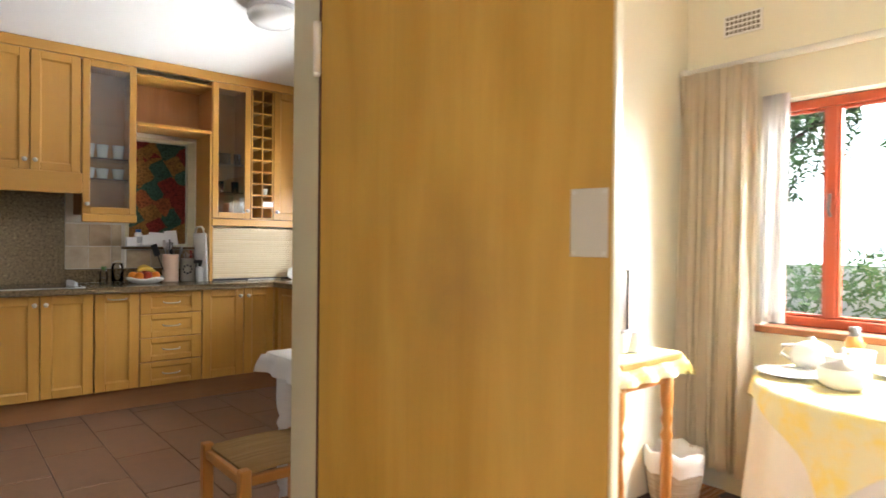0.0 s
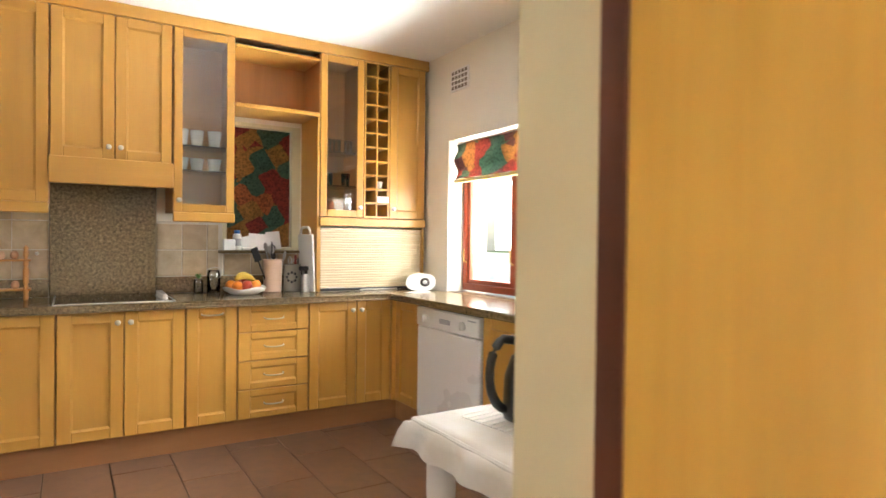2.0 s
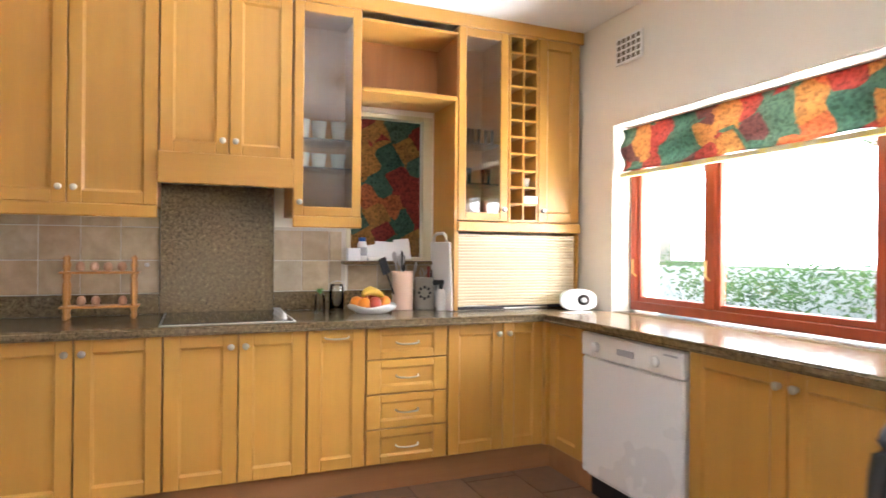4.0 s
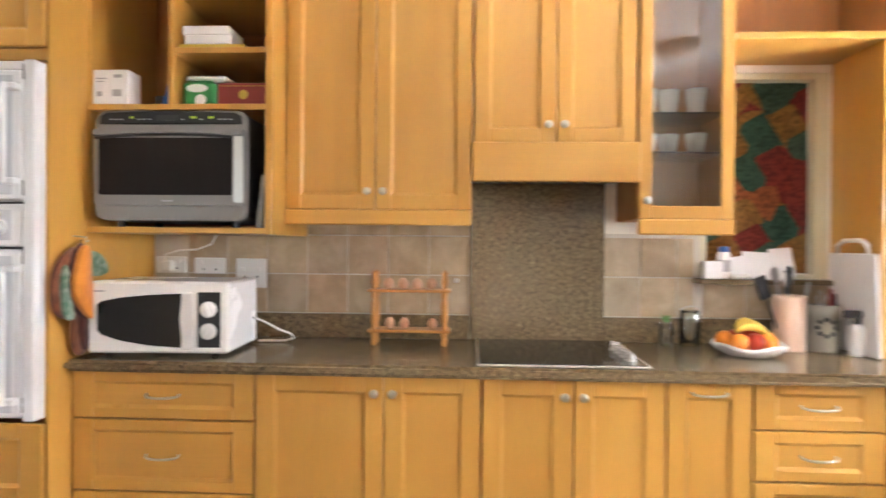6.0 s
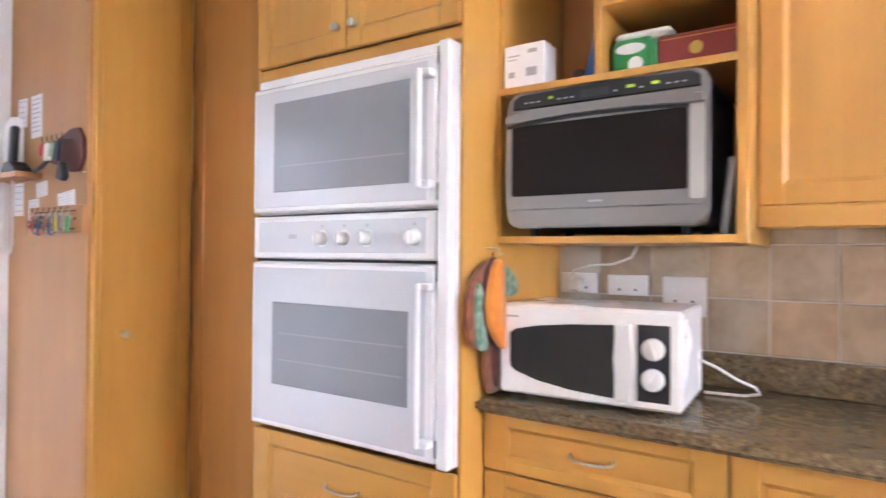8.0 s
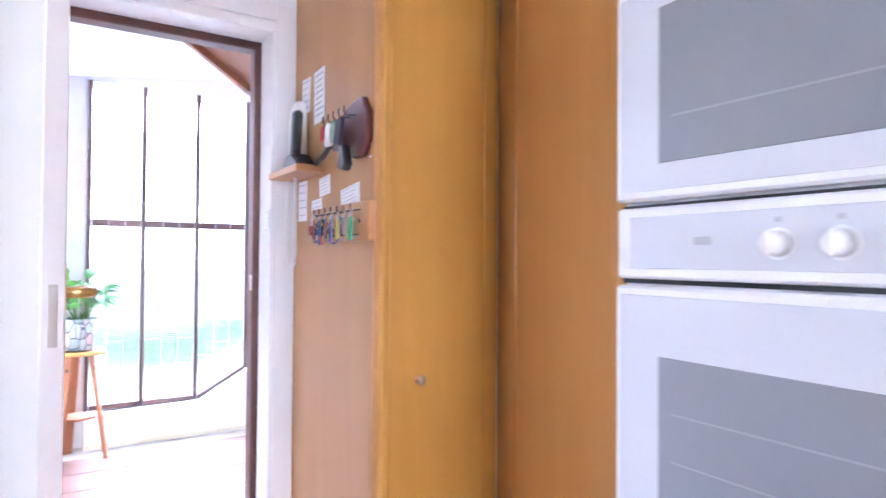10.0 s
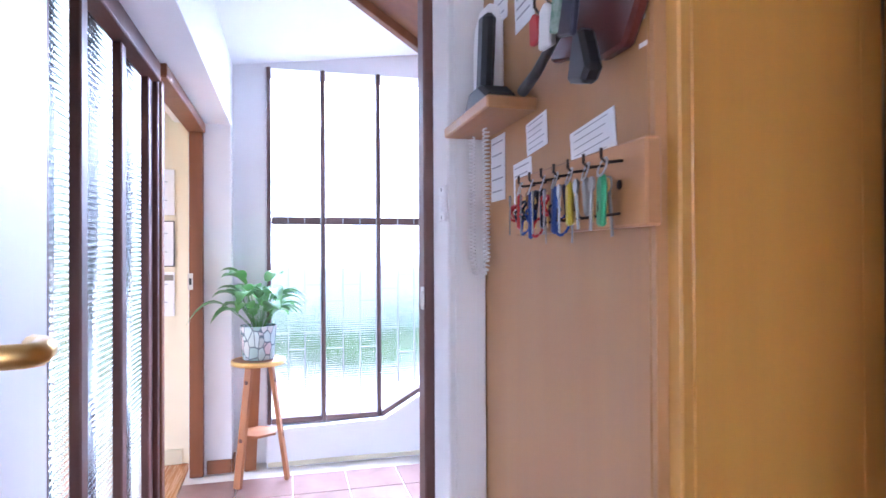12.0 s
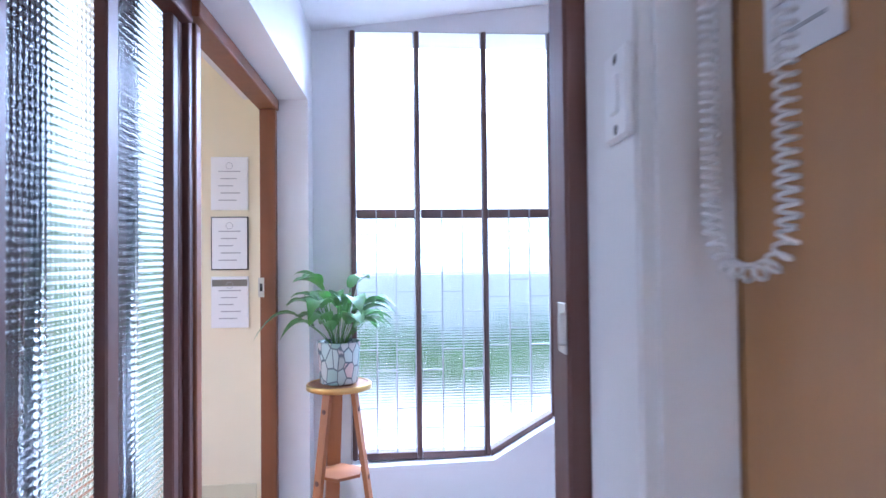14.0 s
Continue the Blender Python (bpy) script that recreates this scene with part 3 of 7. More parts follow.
# worktop: one L of granite with a rounded front edge
bm = B()
out = [(0.911, 7.497), (0.911, 6.875), (4.35, 6.875), (4.35, 4.9), (4.797, 4.9), (4.797, 7.497)]
lo = [bm.verts.new((x, y, 0.862)) for x, y in out]
hi = [bm.verts.new((x, y, 0.904)) for x, y in out]
ft, fb = bm.faces.new(hi), bm.faces.new(lo[::-1])
for k in range(6):
    bm.faces.new((lo[k], lo[(k + 1) % 6], hi[(k + 1) % 6], hi[k]))
es = [e for e in bm.edges if abs(e.verts[0].co.z - e.verts[1].co.z) < 1e-4]
bmesh.ops.bevel(bm, geom=es, offset=0.012, segments=3, affect="EDGES")
worktop = solid("worktop", bm, M_GRANITE, "polished brown speckled granite worktop with a rounded edge", "worktop")
bm = B()
box(bm, 4.797, KY0 + 0.002, 0.866, 5.14, KY1 - 0.002, 0.906, 0.006)
structure("window_sill_kitchen", bm, M_GRANITE, "granite window sill level with the worktop", "sill")
bm = B()
box(bm, 0.915, 7.478, 0.905, 2.352, 7.499, 1.012, 0.002)
box(bm, 2.942, 7.478, 0.905, 3.925, 7.499, 1.012, 0.002)
solid("upstand", bm, M_GRANITE, "low granite upstand along the back of the worktop", "upstand", kind="structure")
bm = B()
box(bm, 2.354, 7.474, 0.905, 2.940, 7.499, 1.60, 0.002)
solid("splashback", bm, M_GRANITE, "tall speckled granite splashback behind the hob", "splashback", kind="structure")

# ceramic hob
hob = thing("hob", pose(2.38, 6.888, 0.905), "black ceramic hob with a steel trim, set in the granite", "hob")
bm = B()
box(bm, 0.0, 0.0, 0.0, 0.60, 0.575, 0.007, 0.002)
part("trim", bm, M_STEEL, hob, "thin steel trim")
bm = B()
box(bm, 0.009, 0.009, 0.004, 0.591, 0.566, 0.009, 0.002)
part("glass_top", bm, M_BLACKG, hob, "black glass cooking surface")
for k in range(4):
    bm = lathe(B(), [(0.021, 0.0), (0.021, 0.006), (0.018, 0.008), (0.017, 0.024), (0.014, 0.027), (0.0, 0.027)], 16)
    box(bm, -0.004, -0.018, 0.02, 0.004, 0.018, 0.034, 0.001)
    part("control_knob", moved(bm, pose(0.55, 0.10 + 0.075 * k, 0.008, 0, 0, 20 * k)), M_STEEL, hob, "small chrome control knob")
for cx, cy, r in ((0.15, 0.14, 0.075), (0.15, 0.36, 0.095), (0.38, 0.14, 0.095), (0.38, 0.36, 0.075)):
    bm = lathe(B(), [(r, 0.0), (r, 0.0004), (r - 0.004, 0.0004), (r - 0.004, 0.0)], 32)
    part("zone_ring", moved(bm, pose(cx, cy, 0.0082)), M_INK, hob, "grey printed cooking zone ring")


# ---- kitchen: wall cabinets ----
UP = 7.15
CORN = 2.56


def wall_unit(x0, x1, z0, z1, fronts, label, depth=0.325, glazed=False, y=UP, rail=True, open_back=False):
    c = thing("wall_cabinet", pose(x0, y, z0), label, "cabinet", "kitchen wall cabinets")
    carcass(c, 0, 0, x1 - x0, z1 - z0, depth)
    for a, e, hand in fronts:
        bm = B()
        shaker(bm, a - x0, 0.0, e - x0, z1 - z0, stile=0.06 if not glazed else 0.05, rail=0.058 if not glazed else 0.05, glazed=glazed)
        d = part("door", bm, M_WOOD, c)
        if glazed:
            g = B()
            box(g, a - x0 + 0.045, 0.008, 0.045, e - x0 - 0.045, 0.012, z1 - z0 - 0.045)
            pane = part("pane", g, M_CABGLASS, d, "clear glass door pane")
            pane.visible_shadow = False
        if hand:
            knob(d, (a - x0 + 0.028) if hand == "l" else (e - x0 - 0.028), 0.07)
    if rail:
        bm = B()
        prism(bm, [(0, -0.062), (x1 - x0, -0.062), (x1 - x0, -0.001), (0, -0.001)], -0.012, 0.02, 0.006)
        part("light_rail", bm, M_WOOD_H, c, "stepped light rail under the doors")
    return c


wall_unit(1.62, 2.358, 1.462, CORN, [(1.623, 1.976, "r"), (1.981, 2.355, "l")], "tall honey beech two-door wall cabinet")
wall_unit(2.361, 2.990, 1.722, CORN, [(2.364, 2.678, "r"), (2.683, 2.987, "l")], "honey beech wall cabinet over the cooker hood", rail=False)
glass_a = wall_unit(2.996, 3.362, 1.432, CORN, [(2.999, 3.359, "l")], "honey beech wall cabinet with a glass door and white cups", glazed=True)
glass_b = wall_unit(3.932, 4.262, 1.432, CORN, [(3.935, 4.259, "r")], "honey beech wall cabinet with a glass door and glassware", glazed=True, rail=False)
wall_unit(4.470, 4.772, 1.432, CORN, [(4.473, 4.769, "l")], "narrow honey beech wall cabinet in the corner", rail=False)

hood = thing("cooker_hood", pose(2.361, UP - 0.045, 1.568), "cooker hood behind a plain honey beech front board", "cooker hood")
bm = B()
box(bm, -0.004, 0.0, 0.0, 0.633, 0.024, 0.153, 0.005)
part("front_board", bm, M_WOOD_H, hood)
bm = B()
box(bm, 0.0, 0.024, 0.035, 0.629, 0.375, 0.148)
part("casing", bm, M_BLACK, hood, "dark hood casing")
for k in range(9):
    part("filter_slat", box(B(), 0.05 + 0.06 * k, 0.06, 0.022, 0.085 + 0.06 * k, 0.32, 0.03), M_IRON, hood)

bm = B()
box(bm, 1.621, UP - 0.006, CORN + 0.003, 4.797, UP + 0.02, CEIL - 0.003, 0.004)
structure("cornice", bm, M_WOOD_H, "plain honey beech cornice strip under the ceiling", "trim")

# open niche over the small window
niche = thing("open_niche", pose(3.364, UP, 2.12), "open honey beech niche with a shelf over the window", "shelf")
bm = B()
box(bm, 0.0, 0.0, 0.0, 0.566, 0.345, 0.028, 0.003)
part("shelf", bm, M_WOOD_H, niche)
bm = B()
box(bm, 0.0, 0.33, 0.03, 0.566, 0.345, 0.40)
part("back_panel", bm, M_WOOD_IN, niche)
bm = B()
box(bm, 0.0, 0.0, 0.385, 0.566, 0.33, 0.40)
part("top_panel", bm, M_WOOD, niche)
bm = B()
box(bm, 0.552, 0.005, -1.21, 0.567, 0.345, 0.0)
part("side_panel", bm, M_WOOD, niche, "tall side panel reaching down to the worktop")

# wine rack: two columns of square holes
rack = thing("wine_rack", pose(4.266, UP, 1.432), "honey beech wine rack of small square holes", "wine rack")
W, Hh, ROWS_N = 0.2, CORN - 1.432, 11
bm = B()
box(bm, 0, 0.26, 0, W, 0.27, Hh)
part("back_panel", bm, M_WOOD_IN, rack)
for x in (0.0, W / 2 - 0.006, W - 0.012):
    bm = B()
    box(bm, x, 0.0, 0, x + 0.012, 0.26, Hh, 0.001)
    part("upright", bm, M_WOOD, rack)
for k in range(ROWS_N + 1):
    z = k * (Hh - 0.012) / ROWS_N
    bm = B()
    box(bm, 0.012, 0.002, z, W / 2 - 0.006, 0.26, z + 0.012)
    box(bm, W / 2 + 0.006, 0.002, z, W - 0.012, 0.26, z + 0.012)
    part("slat", bm, M_WOOD_H, rack)

# roller-shutter cupboard on the worktop
roll = thing("appliance_cupboard", pose(3.932, UP + 0.02, 0.905), "appliance cupboard with a closed slatted roller shutter", "cabinet")
bm = B()
box(bm, -0.002, -0.035, 0.462, 0.842, 0.0, 0.522, 0.006)
part("head_rail", bm, M_WOOD_H, roll)
bm = B()
box(bm, 0.0, 0.0, 0.0, 0.016, 0.325, 0.46)
part("side_panel", bm, M_WOOD, roll)
part("side_panel", box(B(), 0.822, -0.012, 0.0, 0.840, 0.325, 0.46), M_WOOD, roll)
slat = mesh_of("slat", prism(B(), [(0.018, 0.0), (0.820, 0.0), (0.820, 0.0165), (0.018, 0.0165)], 0.0, 0.009, 0.003), M_SLATS)
for k in range(24):
    piece("slat", slat, roll, pose(0, 0.004, 0.022 + 0.0178 * k))
bm = B()
box(bm, 0.02, 0.006, 0.002, 0.820, 0.018, 0.02, 0.002)
part("bottom_bar", bm, M_BLACK, roll, "dark bottom bar with metal grips")
bm = B()
box(bm, 0.06, -0.006, 0.0225, 0.20, 0.004, 0.029, 0.002)
box(bm, 0.32, -0.008, 0.003, 0.62, 0.006, 0.012, 0.002)
part("grip", bm, M_NICKEL, roll, "thin metal grip")

# open shelf unit beside the oven tower
SHY = 7.0
shelf = thing("open_shelf_unit", pose(0.911, SHY, 1.36), "open honey beech shelf unit holding a silver oven and boxes", "shelf")
for nm, b, mt in (("bottom_board", (0, 0, 0, 0.679, 0.495, 0.022), M_WOOD_H), ("shelf", (0.0, 0, 0.46, 0.679, 0.495, 0.482), M_WOOD_H), ("shelf", (0.329, 0.004, 0.672, 0.679, 0.495, 0.694), M_WOOD_H),
                  ("divider", (0.31, 0, 0.482, 0.329, 0.495, 1.16), M_WOOD), ("side_panel", (0.679, -0.002, -0.002, 0.707, 0.495, 1.16), M_WOOD), ("side_panel", (-0.002, 0.003, 0.022, 0.012, 0.495, 1.16), M_WOOD),
                  ("back_panel", (0.012, 0.485, 0.022, 0.679, 0.497, 1.16), M_WOOD_IN), ("shelf", (0.329, 0.004, 0.90, 0.679, 0.495, 0.922), M_WOOD_H), ("top_board", (0, 0, 1.14, 0.679, 0.485, 1.16), M_WOOD_H)):
    part(nm, box(B(), *b, 0.002), mt, shelf)
bm = B()
box(bm, 0.911, SHY - 0.006, CORN + 0.003, 1.62, SHY + 0.02, CEIL - 0.003, 0.004)
structure("cornice", bm, M_WOOD_H, "plain honey beech cornice strip under the ceiling", "trim")

# oven tower
TY = 6.80
tower = thing("oven_tower", pose(0.04, TY, 0.0), "tall honey beech oven housing with drawers below and doors above", "cabinet")
for nm, b, mt in (("side_panel", (0.862, 0, 0.0, 0.870, 0.70, CORN), M_WOOD), ("side_panel", (-0.02, 0.0, 0.0, 0.0, 0.70, CORN), M_WOOD), ("back_panel", (0.0, 0.68, 0.1, 0.861, 0.70, CORN), M_WOOD_IN),
                  ("stile", (0.0, 0.0, 0.70, 0.022, 0.02, 1.965), M_WOOD), ("stile", (0.857, 0.0, 0.70, 0.861, 0.02, 1.965), M_WOOD), ("rail", (0.0, 0.001, 1.945, 0.861, 0.02, 1.985), M_WOOD_H),
                  ("plinth_board", (0.0, 0.06, 0.0, 0.865, 0.075, 0.153), M_PLINTH), ("cornice", (-0.02, -0.005, CORN + 0.003, 0.870, 0.02, CEIL - 0.003), M_WOOD_H)):
    part(nm, box(B(), *b, 0.002), mt, tower)
for a, e, hand in ((0.004, 0.43, "r"), (0.435, 0.861, "l")):
    d = part("door", shaker(B(), a, 1.988, e, CORN - 0.003, -0.02), M_WOOD, tower)
    knob(d, e - 0.035 if hand == "r" else a + 0.035, 2.06, -0.02)
for a, f in ((0.435, 0.70), (0.157, 0.43)):
    d = part("drawer", shaker(B(), 0.004, a, 0.861, f, -0.02, stile=0.08, rail=0.05), M_WOOD_H, tower)
    bar_handle(d, 0.43, (a + f) / 2, 0.14, -0.016)

oven = thing("double_oven", pose(0.062, TY - 0.004, 0.718), "white built-in double oven with glass doors and round knobs", "oven")
OW, OH = 0.835, 1.215
bm = B()
box(bm, 0.0, -0.012, 0.0, OW, 0.5, OH, 0.004)
part("casing", bm, M_WHITE, oven)
bm = B()
box(bm, OW - 0.04, -0.05, 0.0, OW, -0.012, OH, 0.005)
part("side_trim", bm, M_WHITE, oven, "raised white edge trim")
bm = B()
box(bm, 0.01, -0.03, OH - 0.03, OW - 0.045, -0.012, OH, 0.003)
part("vent_strip", bm, M_WHITE, oven)


def oven_door(z0, z1, win):
    d = part("door", box(B(), 0.005, -0.05, z0, OW - 0.045, -0.013, z1, 0.006), M_WHITE, oven, "white oven door")
    part("window", box(B(), win[0], -0.0535, win[1], win[2], -0.049, win[3], 0.0015), M_OVENGLASS, d, "dark reflective oven window")
    for f in ((0.3, 0.62) if z0 < 0.5 else (0.28,)):
        zr = win[1] + (win[3] - win[1]) * f
        part("rack_bar", box(B(), win[0] + 0.03, -0.0539, zr, win[2] - 0.02, -0.0533, zr + 0.004), M_RACK, d, "faint wire rack behind the glass")
    face = part("glass_face", box(B(), 0.018, -0.0515, z0 + 0.018, OW - 0.075, -0.0495, z1 - 0.018, 0.001), M_WGLASS, d, "glossy white glass face")
    hz0, hz1 = z0 + 0.05, z1 - 0.05
    hx = OW - 0.075
    bm = B()
    box(bm, hx - 0.009, -0.098, hz0, hx + 0.007, -0.084, hz1, 0.005)
    box(bm, hx - 0.009, -0.086, hz0, hx + 0.03, -0.05, hz0 + 0.022, 0.004)
    box(bm, hx - 0.009, -0.086, hz1 - 0.022, hx + 0.03, -0.05, hz1, 0.004)
    part("handle", bm, M_WHITE, d, "upright white bar handle")


M_WGLASS = material("white_backed_glass", (0.60, 0.615, 0.65), 0.12, Coat_Weight=0.8, Coat_Roughness=0.03)
oven_door(0.745, 1.18, (0.115, 0.815, 0.70, 1.12))
oven_door(0.012, 0.575, (0.115, 0.16, 0.70, 0.44))
panel = part("control_panel", box(B(), 0.005, -0.045, 0.590, OW - 0.045, -0.013, 0.732, 0.005), M_WHITE, oven)
part("inset", box(B(), 0.04, -0.0475, 0.61, OW - 0.08, -0.0445, 0.713, 0.001), M_WGLASS, panel, "pale grey printed panel")
for x in (0.345, 0.44, 0.535, 0.715):
    part("dial_ring", moved(lathe(B(), [(0.0, 0.001), (0.027, 0.001), (0.027, 0.0), (0.0, 0.0)], 24), pose(x, -0.0475, 0.655, 90)), M_WHITE, panel, "thin printed dial ring")
    part("print_mark", box(B(), x - 0.005, -0.0484, 0.69, x + 0.005, -0.0474, 0.699), M_INK, panel, "small printed symbol")
    bm = lathe(B(), [(0.0, 0.03), (0.015, 0.03), (0.019, 0.026), (0.022, 0.0), (0.0, 0.0)], 18)
    box(bm, -0.004, -0.02, 0.028, 0.004, 0.02, 0.036, 0.001)
    part("control_knob", moved(bm, pose(x, -0.0475, 0.655, 90)), M_PLASTIC, panel, "round white knob", True)
part("clock_display", box(B(), 0.19, -0.049, 0.655, 0.225, -0.047, 0.67), M_INK, panel, "small clock display")
# Black strips put the shade between doors and panel into colour.
for z in (0.585, 0.737):
    part("shadow_gap", box(B(), 0.0, -0.02, z - 0.006, OW - 0.042, -0.0125, z + 0.003), M_BLACK, oven, "black strip for the shade between the doors")
for z in (0.03, 0.53, 0.76, 1.15):
    part("hinge", box(B(), OW - 0.045, -0.045, z, OW - 0.039, -0.02, z + 0.05), M_BLACK, oven, "small dark hinge")

# pantry cupboard in the corner: its door turns away from the panel, a plain board closes the gap to the oven housing
PY = 6.473
CA, CR, CT = (-0.52, 6.506), (-0.67, 7.0), (0.018, 6.803)
turn = math.degrees(math.atan2(CR[1] - CA[1], CR[0] - CA[0]))
PL = math.hypot(CR[1] - CA[1], CR[0] - CA[0])
pantry = thing("pantry_cupboard", pose(CA[0], CA[1], 0.0, 0, 0, turn), "tall honey beech corner pantry with one plain door", "cabinet")
for nm, b, mt in (("edge_strip", (-0.012, -0.003, 0.0, 0.012, 0.03, CEIL - 0.01), M_WOOD), ("filler", (PL - 0.075, 0.003, 0.0, PL, 0.022, CEIL - 0.01), M_WOOD), ("door", (0.015, 0.0, 0.06, PL - 0.078, 0.022, CEIL - 0.04), M_WOOD), ("plinth_board", (0.013, 0.012, 0.0, PL - 0.076, 0.022, 0.057), M_PLINTH)):
    o = part(nm, box(B(), *b, 0.003), mt, pantry)
    if nm == "door":
        knob(o, 0.125, 1.0, 0.0)
turn = math.degrees(math.atan2(CT[1] - CR[1], CT[0] - CR[0]))
PL = math.hypot(CT[1] - CR[1], CT[0] - CR[0])
gap_board = thing("cupboard_side_panel", pose(CR[0], CR[1], 0.0, 0, 0, turn), "tall plain reddish beech board, coloured darker as in shade, beside the oven housing", "panel")
for nm, b in (("stile", (-0.004, 0.0, 0.0, 0.142, 0.02, CEIL - 0.01)), ("board", (0.146, 0.003, 0.0, PL - 0.02, 0.022, CEIL - 0.01)), ("stile", (PL - 0.0195, 0.001, 0.0, PL, 0.02, CEIL - 0.01))):
    part(nm, box(B(), *b, 0.003), M_SIDE, gap_board)

end_panel = thing("cupboard_end_panel", pose(-1.198, PY, 0.0), "plain brown veneer panel with notices and keys", "panel")
part("veneer_sheet", box(B(), 0.012, 0.0, 0.0, 0.654, 0.02, CEIL - 0.01, 0.002), M_PANEL, end_panel)
for x in (0.0, 0.655):
    part("edge_band", box(B(), x, 0.0005, 0.0, x + 0.0115, 0.02, CEIL - 0.01, 0.001), M_PANEL, end_panel, "narrow veneer edge band")
for x, z in ((0.642, 1.655), (0.646, 1.62)):
    part("tape_scrap", box(B(), x - 0.012, -0.0006, z, x + 0.006, 0.0002, z + 0.006), M_PAPER, end_panel, "torn scrap of tape")
bm = B()
box(bm, -1.198, PY + 0.022, 0.0, -0.72, 7.49, CEIL - 0.01)
structure("wall_nib", bm, M_HALL, "white wall nib behind the veneer panel", "wall")

# wall tiles, in two rows between worktop and cabinets
tile = mesh_of("tile", box(B(), 0, 0, 0, 0.179, 0.008, 0.170, 0.002), M_TILE)
tile_s = mesh_of("tile", box(B(), 0, 0, 0, 0.154, 0.008, 0.170, 0.002), M_TILE)
tile_c = mesh_of("tile", box(B(), 0, 0, 0, 0.072, 0.008, 0.170, 0.002), M_TILE)
tile_t = mesh_of("tile", box(B(), 0, 0, 0, 0.179, 0.008, 0.055, 0.002), M_TILE)
bm = B()
box(bm, 0.915, 7.494, 1.0125, 2.353, 7.4995, 1.43)
box(bm, 2.941, 7.494, 1.0125, 3.357, 7.4995, 1.38)
box(bm, 3.366, 7.494, 1.0125, 3.925, 7.4995, NWZ0 - 0.024)
tiling = structure("tiling", bm, M_GROUT, "pale grout of the tiled splashback", "tiling")
for r in range(2):
    for k in range(-4, 4):
        x = 1.620 + 0.183 * k
        if x + 0.179 < 2.354 and x > 0.91:
            piece("tile", tile, tiling, pose(x + 0.002, 7.488, 1.017 + 0.175 * r))
    for k in range(2):
        piece("tile", tile_s, tiling, pose(2.944 + 0.158 * k, 7.488, 1.017 + 0.175 * r))
    piece("tile", tile_c, tiling, pose(3.260, 7.488, 1.017 + 0.175 * r))
tile_u = mesh_of("tile", box(B(), 0, 0, 0, 0.179, 0.008, NWZ0 - 1.045, 0.002), M_TILE)
for k in range(3):
    piece("tile", tile_u, tiling, pose(3.372 + 0.184 * k, 7.488, 1.017))
for k in range(-4, 4):
    x = 1.620 + 0.183 * k
    if x + 0.179 < 2.354:
        piece("tile", tile_t, tiling, pose(x + 0.002, 7.488, 1.367))


# ---- kitchen: loose things and fittings ----
def slab(name, b, mat, label, category, bevel=0.002, m=None):
    return solid(name, box(B(), *b, bevel), mat, label, category, m=m)


# dishwasher
dw = thing("dishwasher", EAST @ pose(-6.568, 0, 0.0), "white freestanding dishwasher under the worktop", "dishwasher")
part("body", box(B(), 0.0, 0.03, 0.10, 0.712, 0.38, 0.82, 0.004), M_WHITE, dw)
part("door", box(B(), 0.004, -0.01, 0.13, 0.708, 0.03, 0.722, 0.008), M_WHITE, dw)
cp = part("control_panel", box(B(), 0.004, -0.018, 0.727, 0.708, 0.03, 0.846, 0.008), M_PLASTIC, dw)
for x in (0.13, 0.55):
    bm = lathe(B(), [(0.0, 0.022), (0.017, 0.022), (0.024, 0.016), (0.026, 0.0), (0.0, 0.0)], 18)
    box(bm, -0.005, -0.024, 0.02, 0.005, 0.024, 0.03, 0.002)
    part("dial", moved(bm, pose(x, -0.018, 0.782, 90, 0, 0)), M_PLASTIC, cp, "round white dial", True)
part("grip", box(B(), 0.29, -0.021, 0.768, 0.41, -0.017, 0.797, 0.002), M_INK, cp, "recessed grey door grip")
part("light", box(B(), 0.60, -0.0195, 0.815, 0.68, -0.0175, 0.823), M_INK, cp, "row of small printed marks")
# Black box fills the gap here, as painted shade under the worktop.
part("top_gap_shade", box(B(), 0.004, 0.0, 0.846, 0.708, 0.37, 0.860), M_BLACK, dw, "black filler for the shade under the worktop")
part("kick_panel", box(B(), 0.01, 0.05, 0.0, 0.702, 0.07, 0.10), M_BLACK, dw, "dark kick panel")


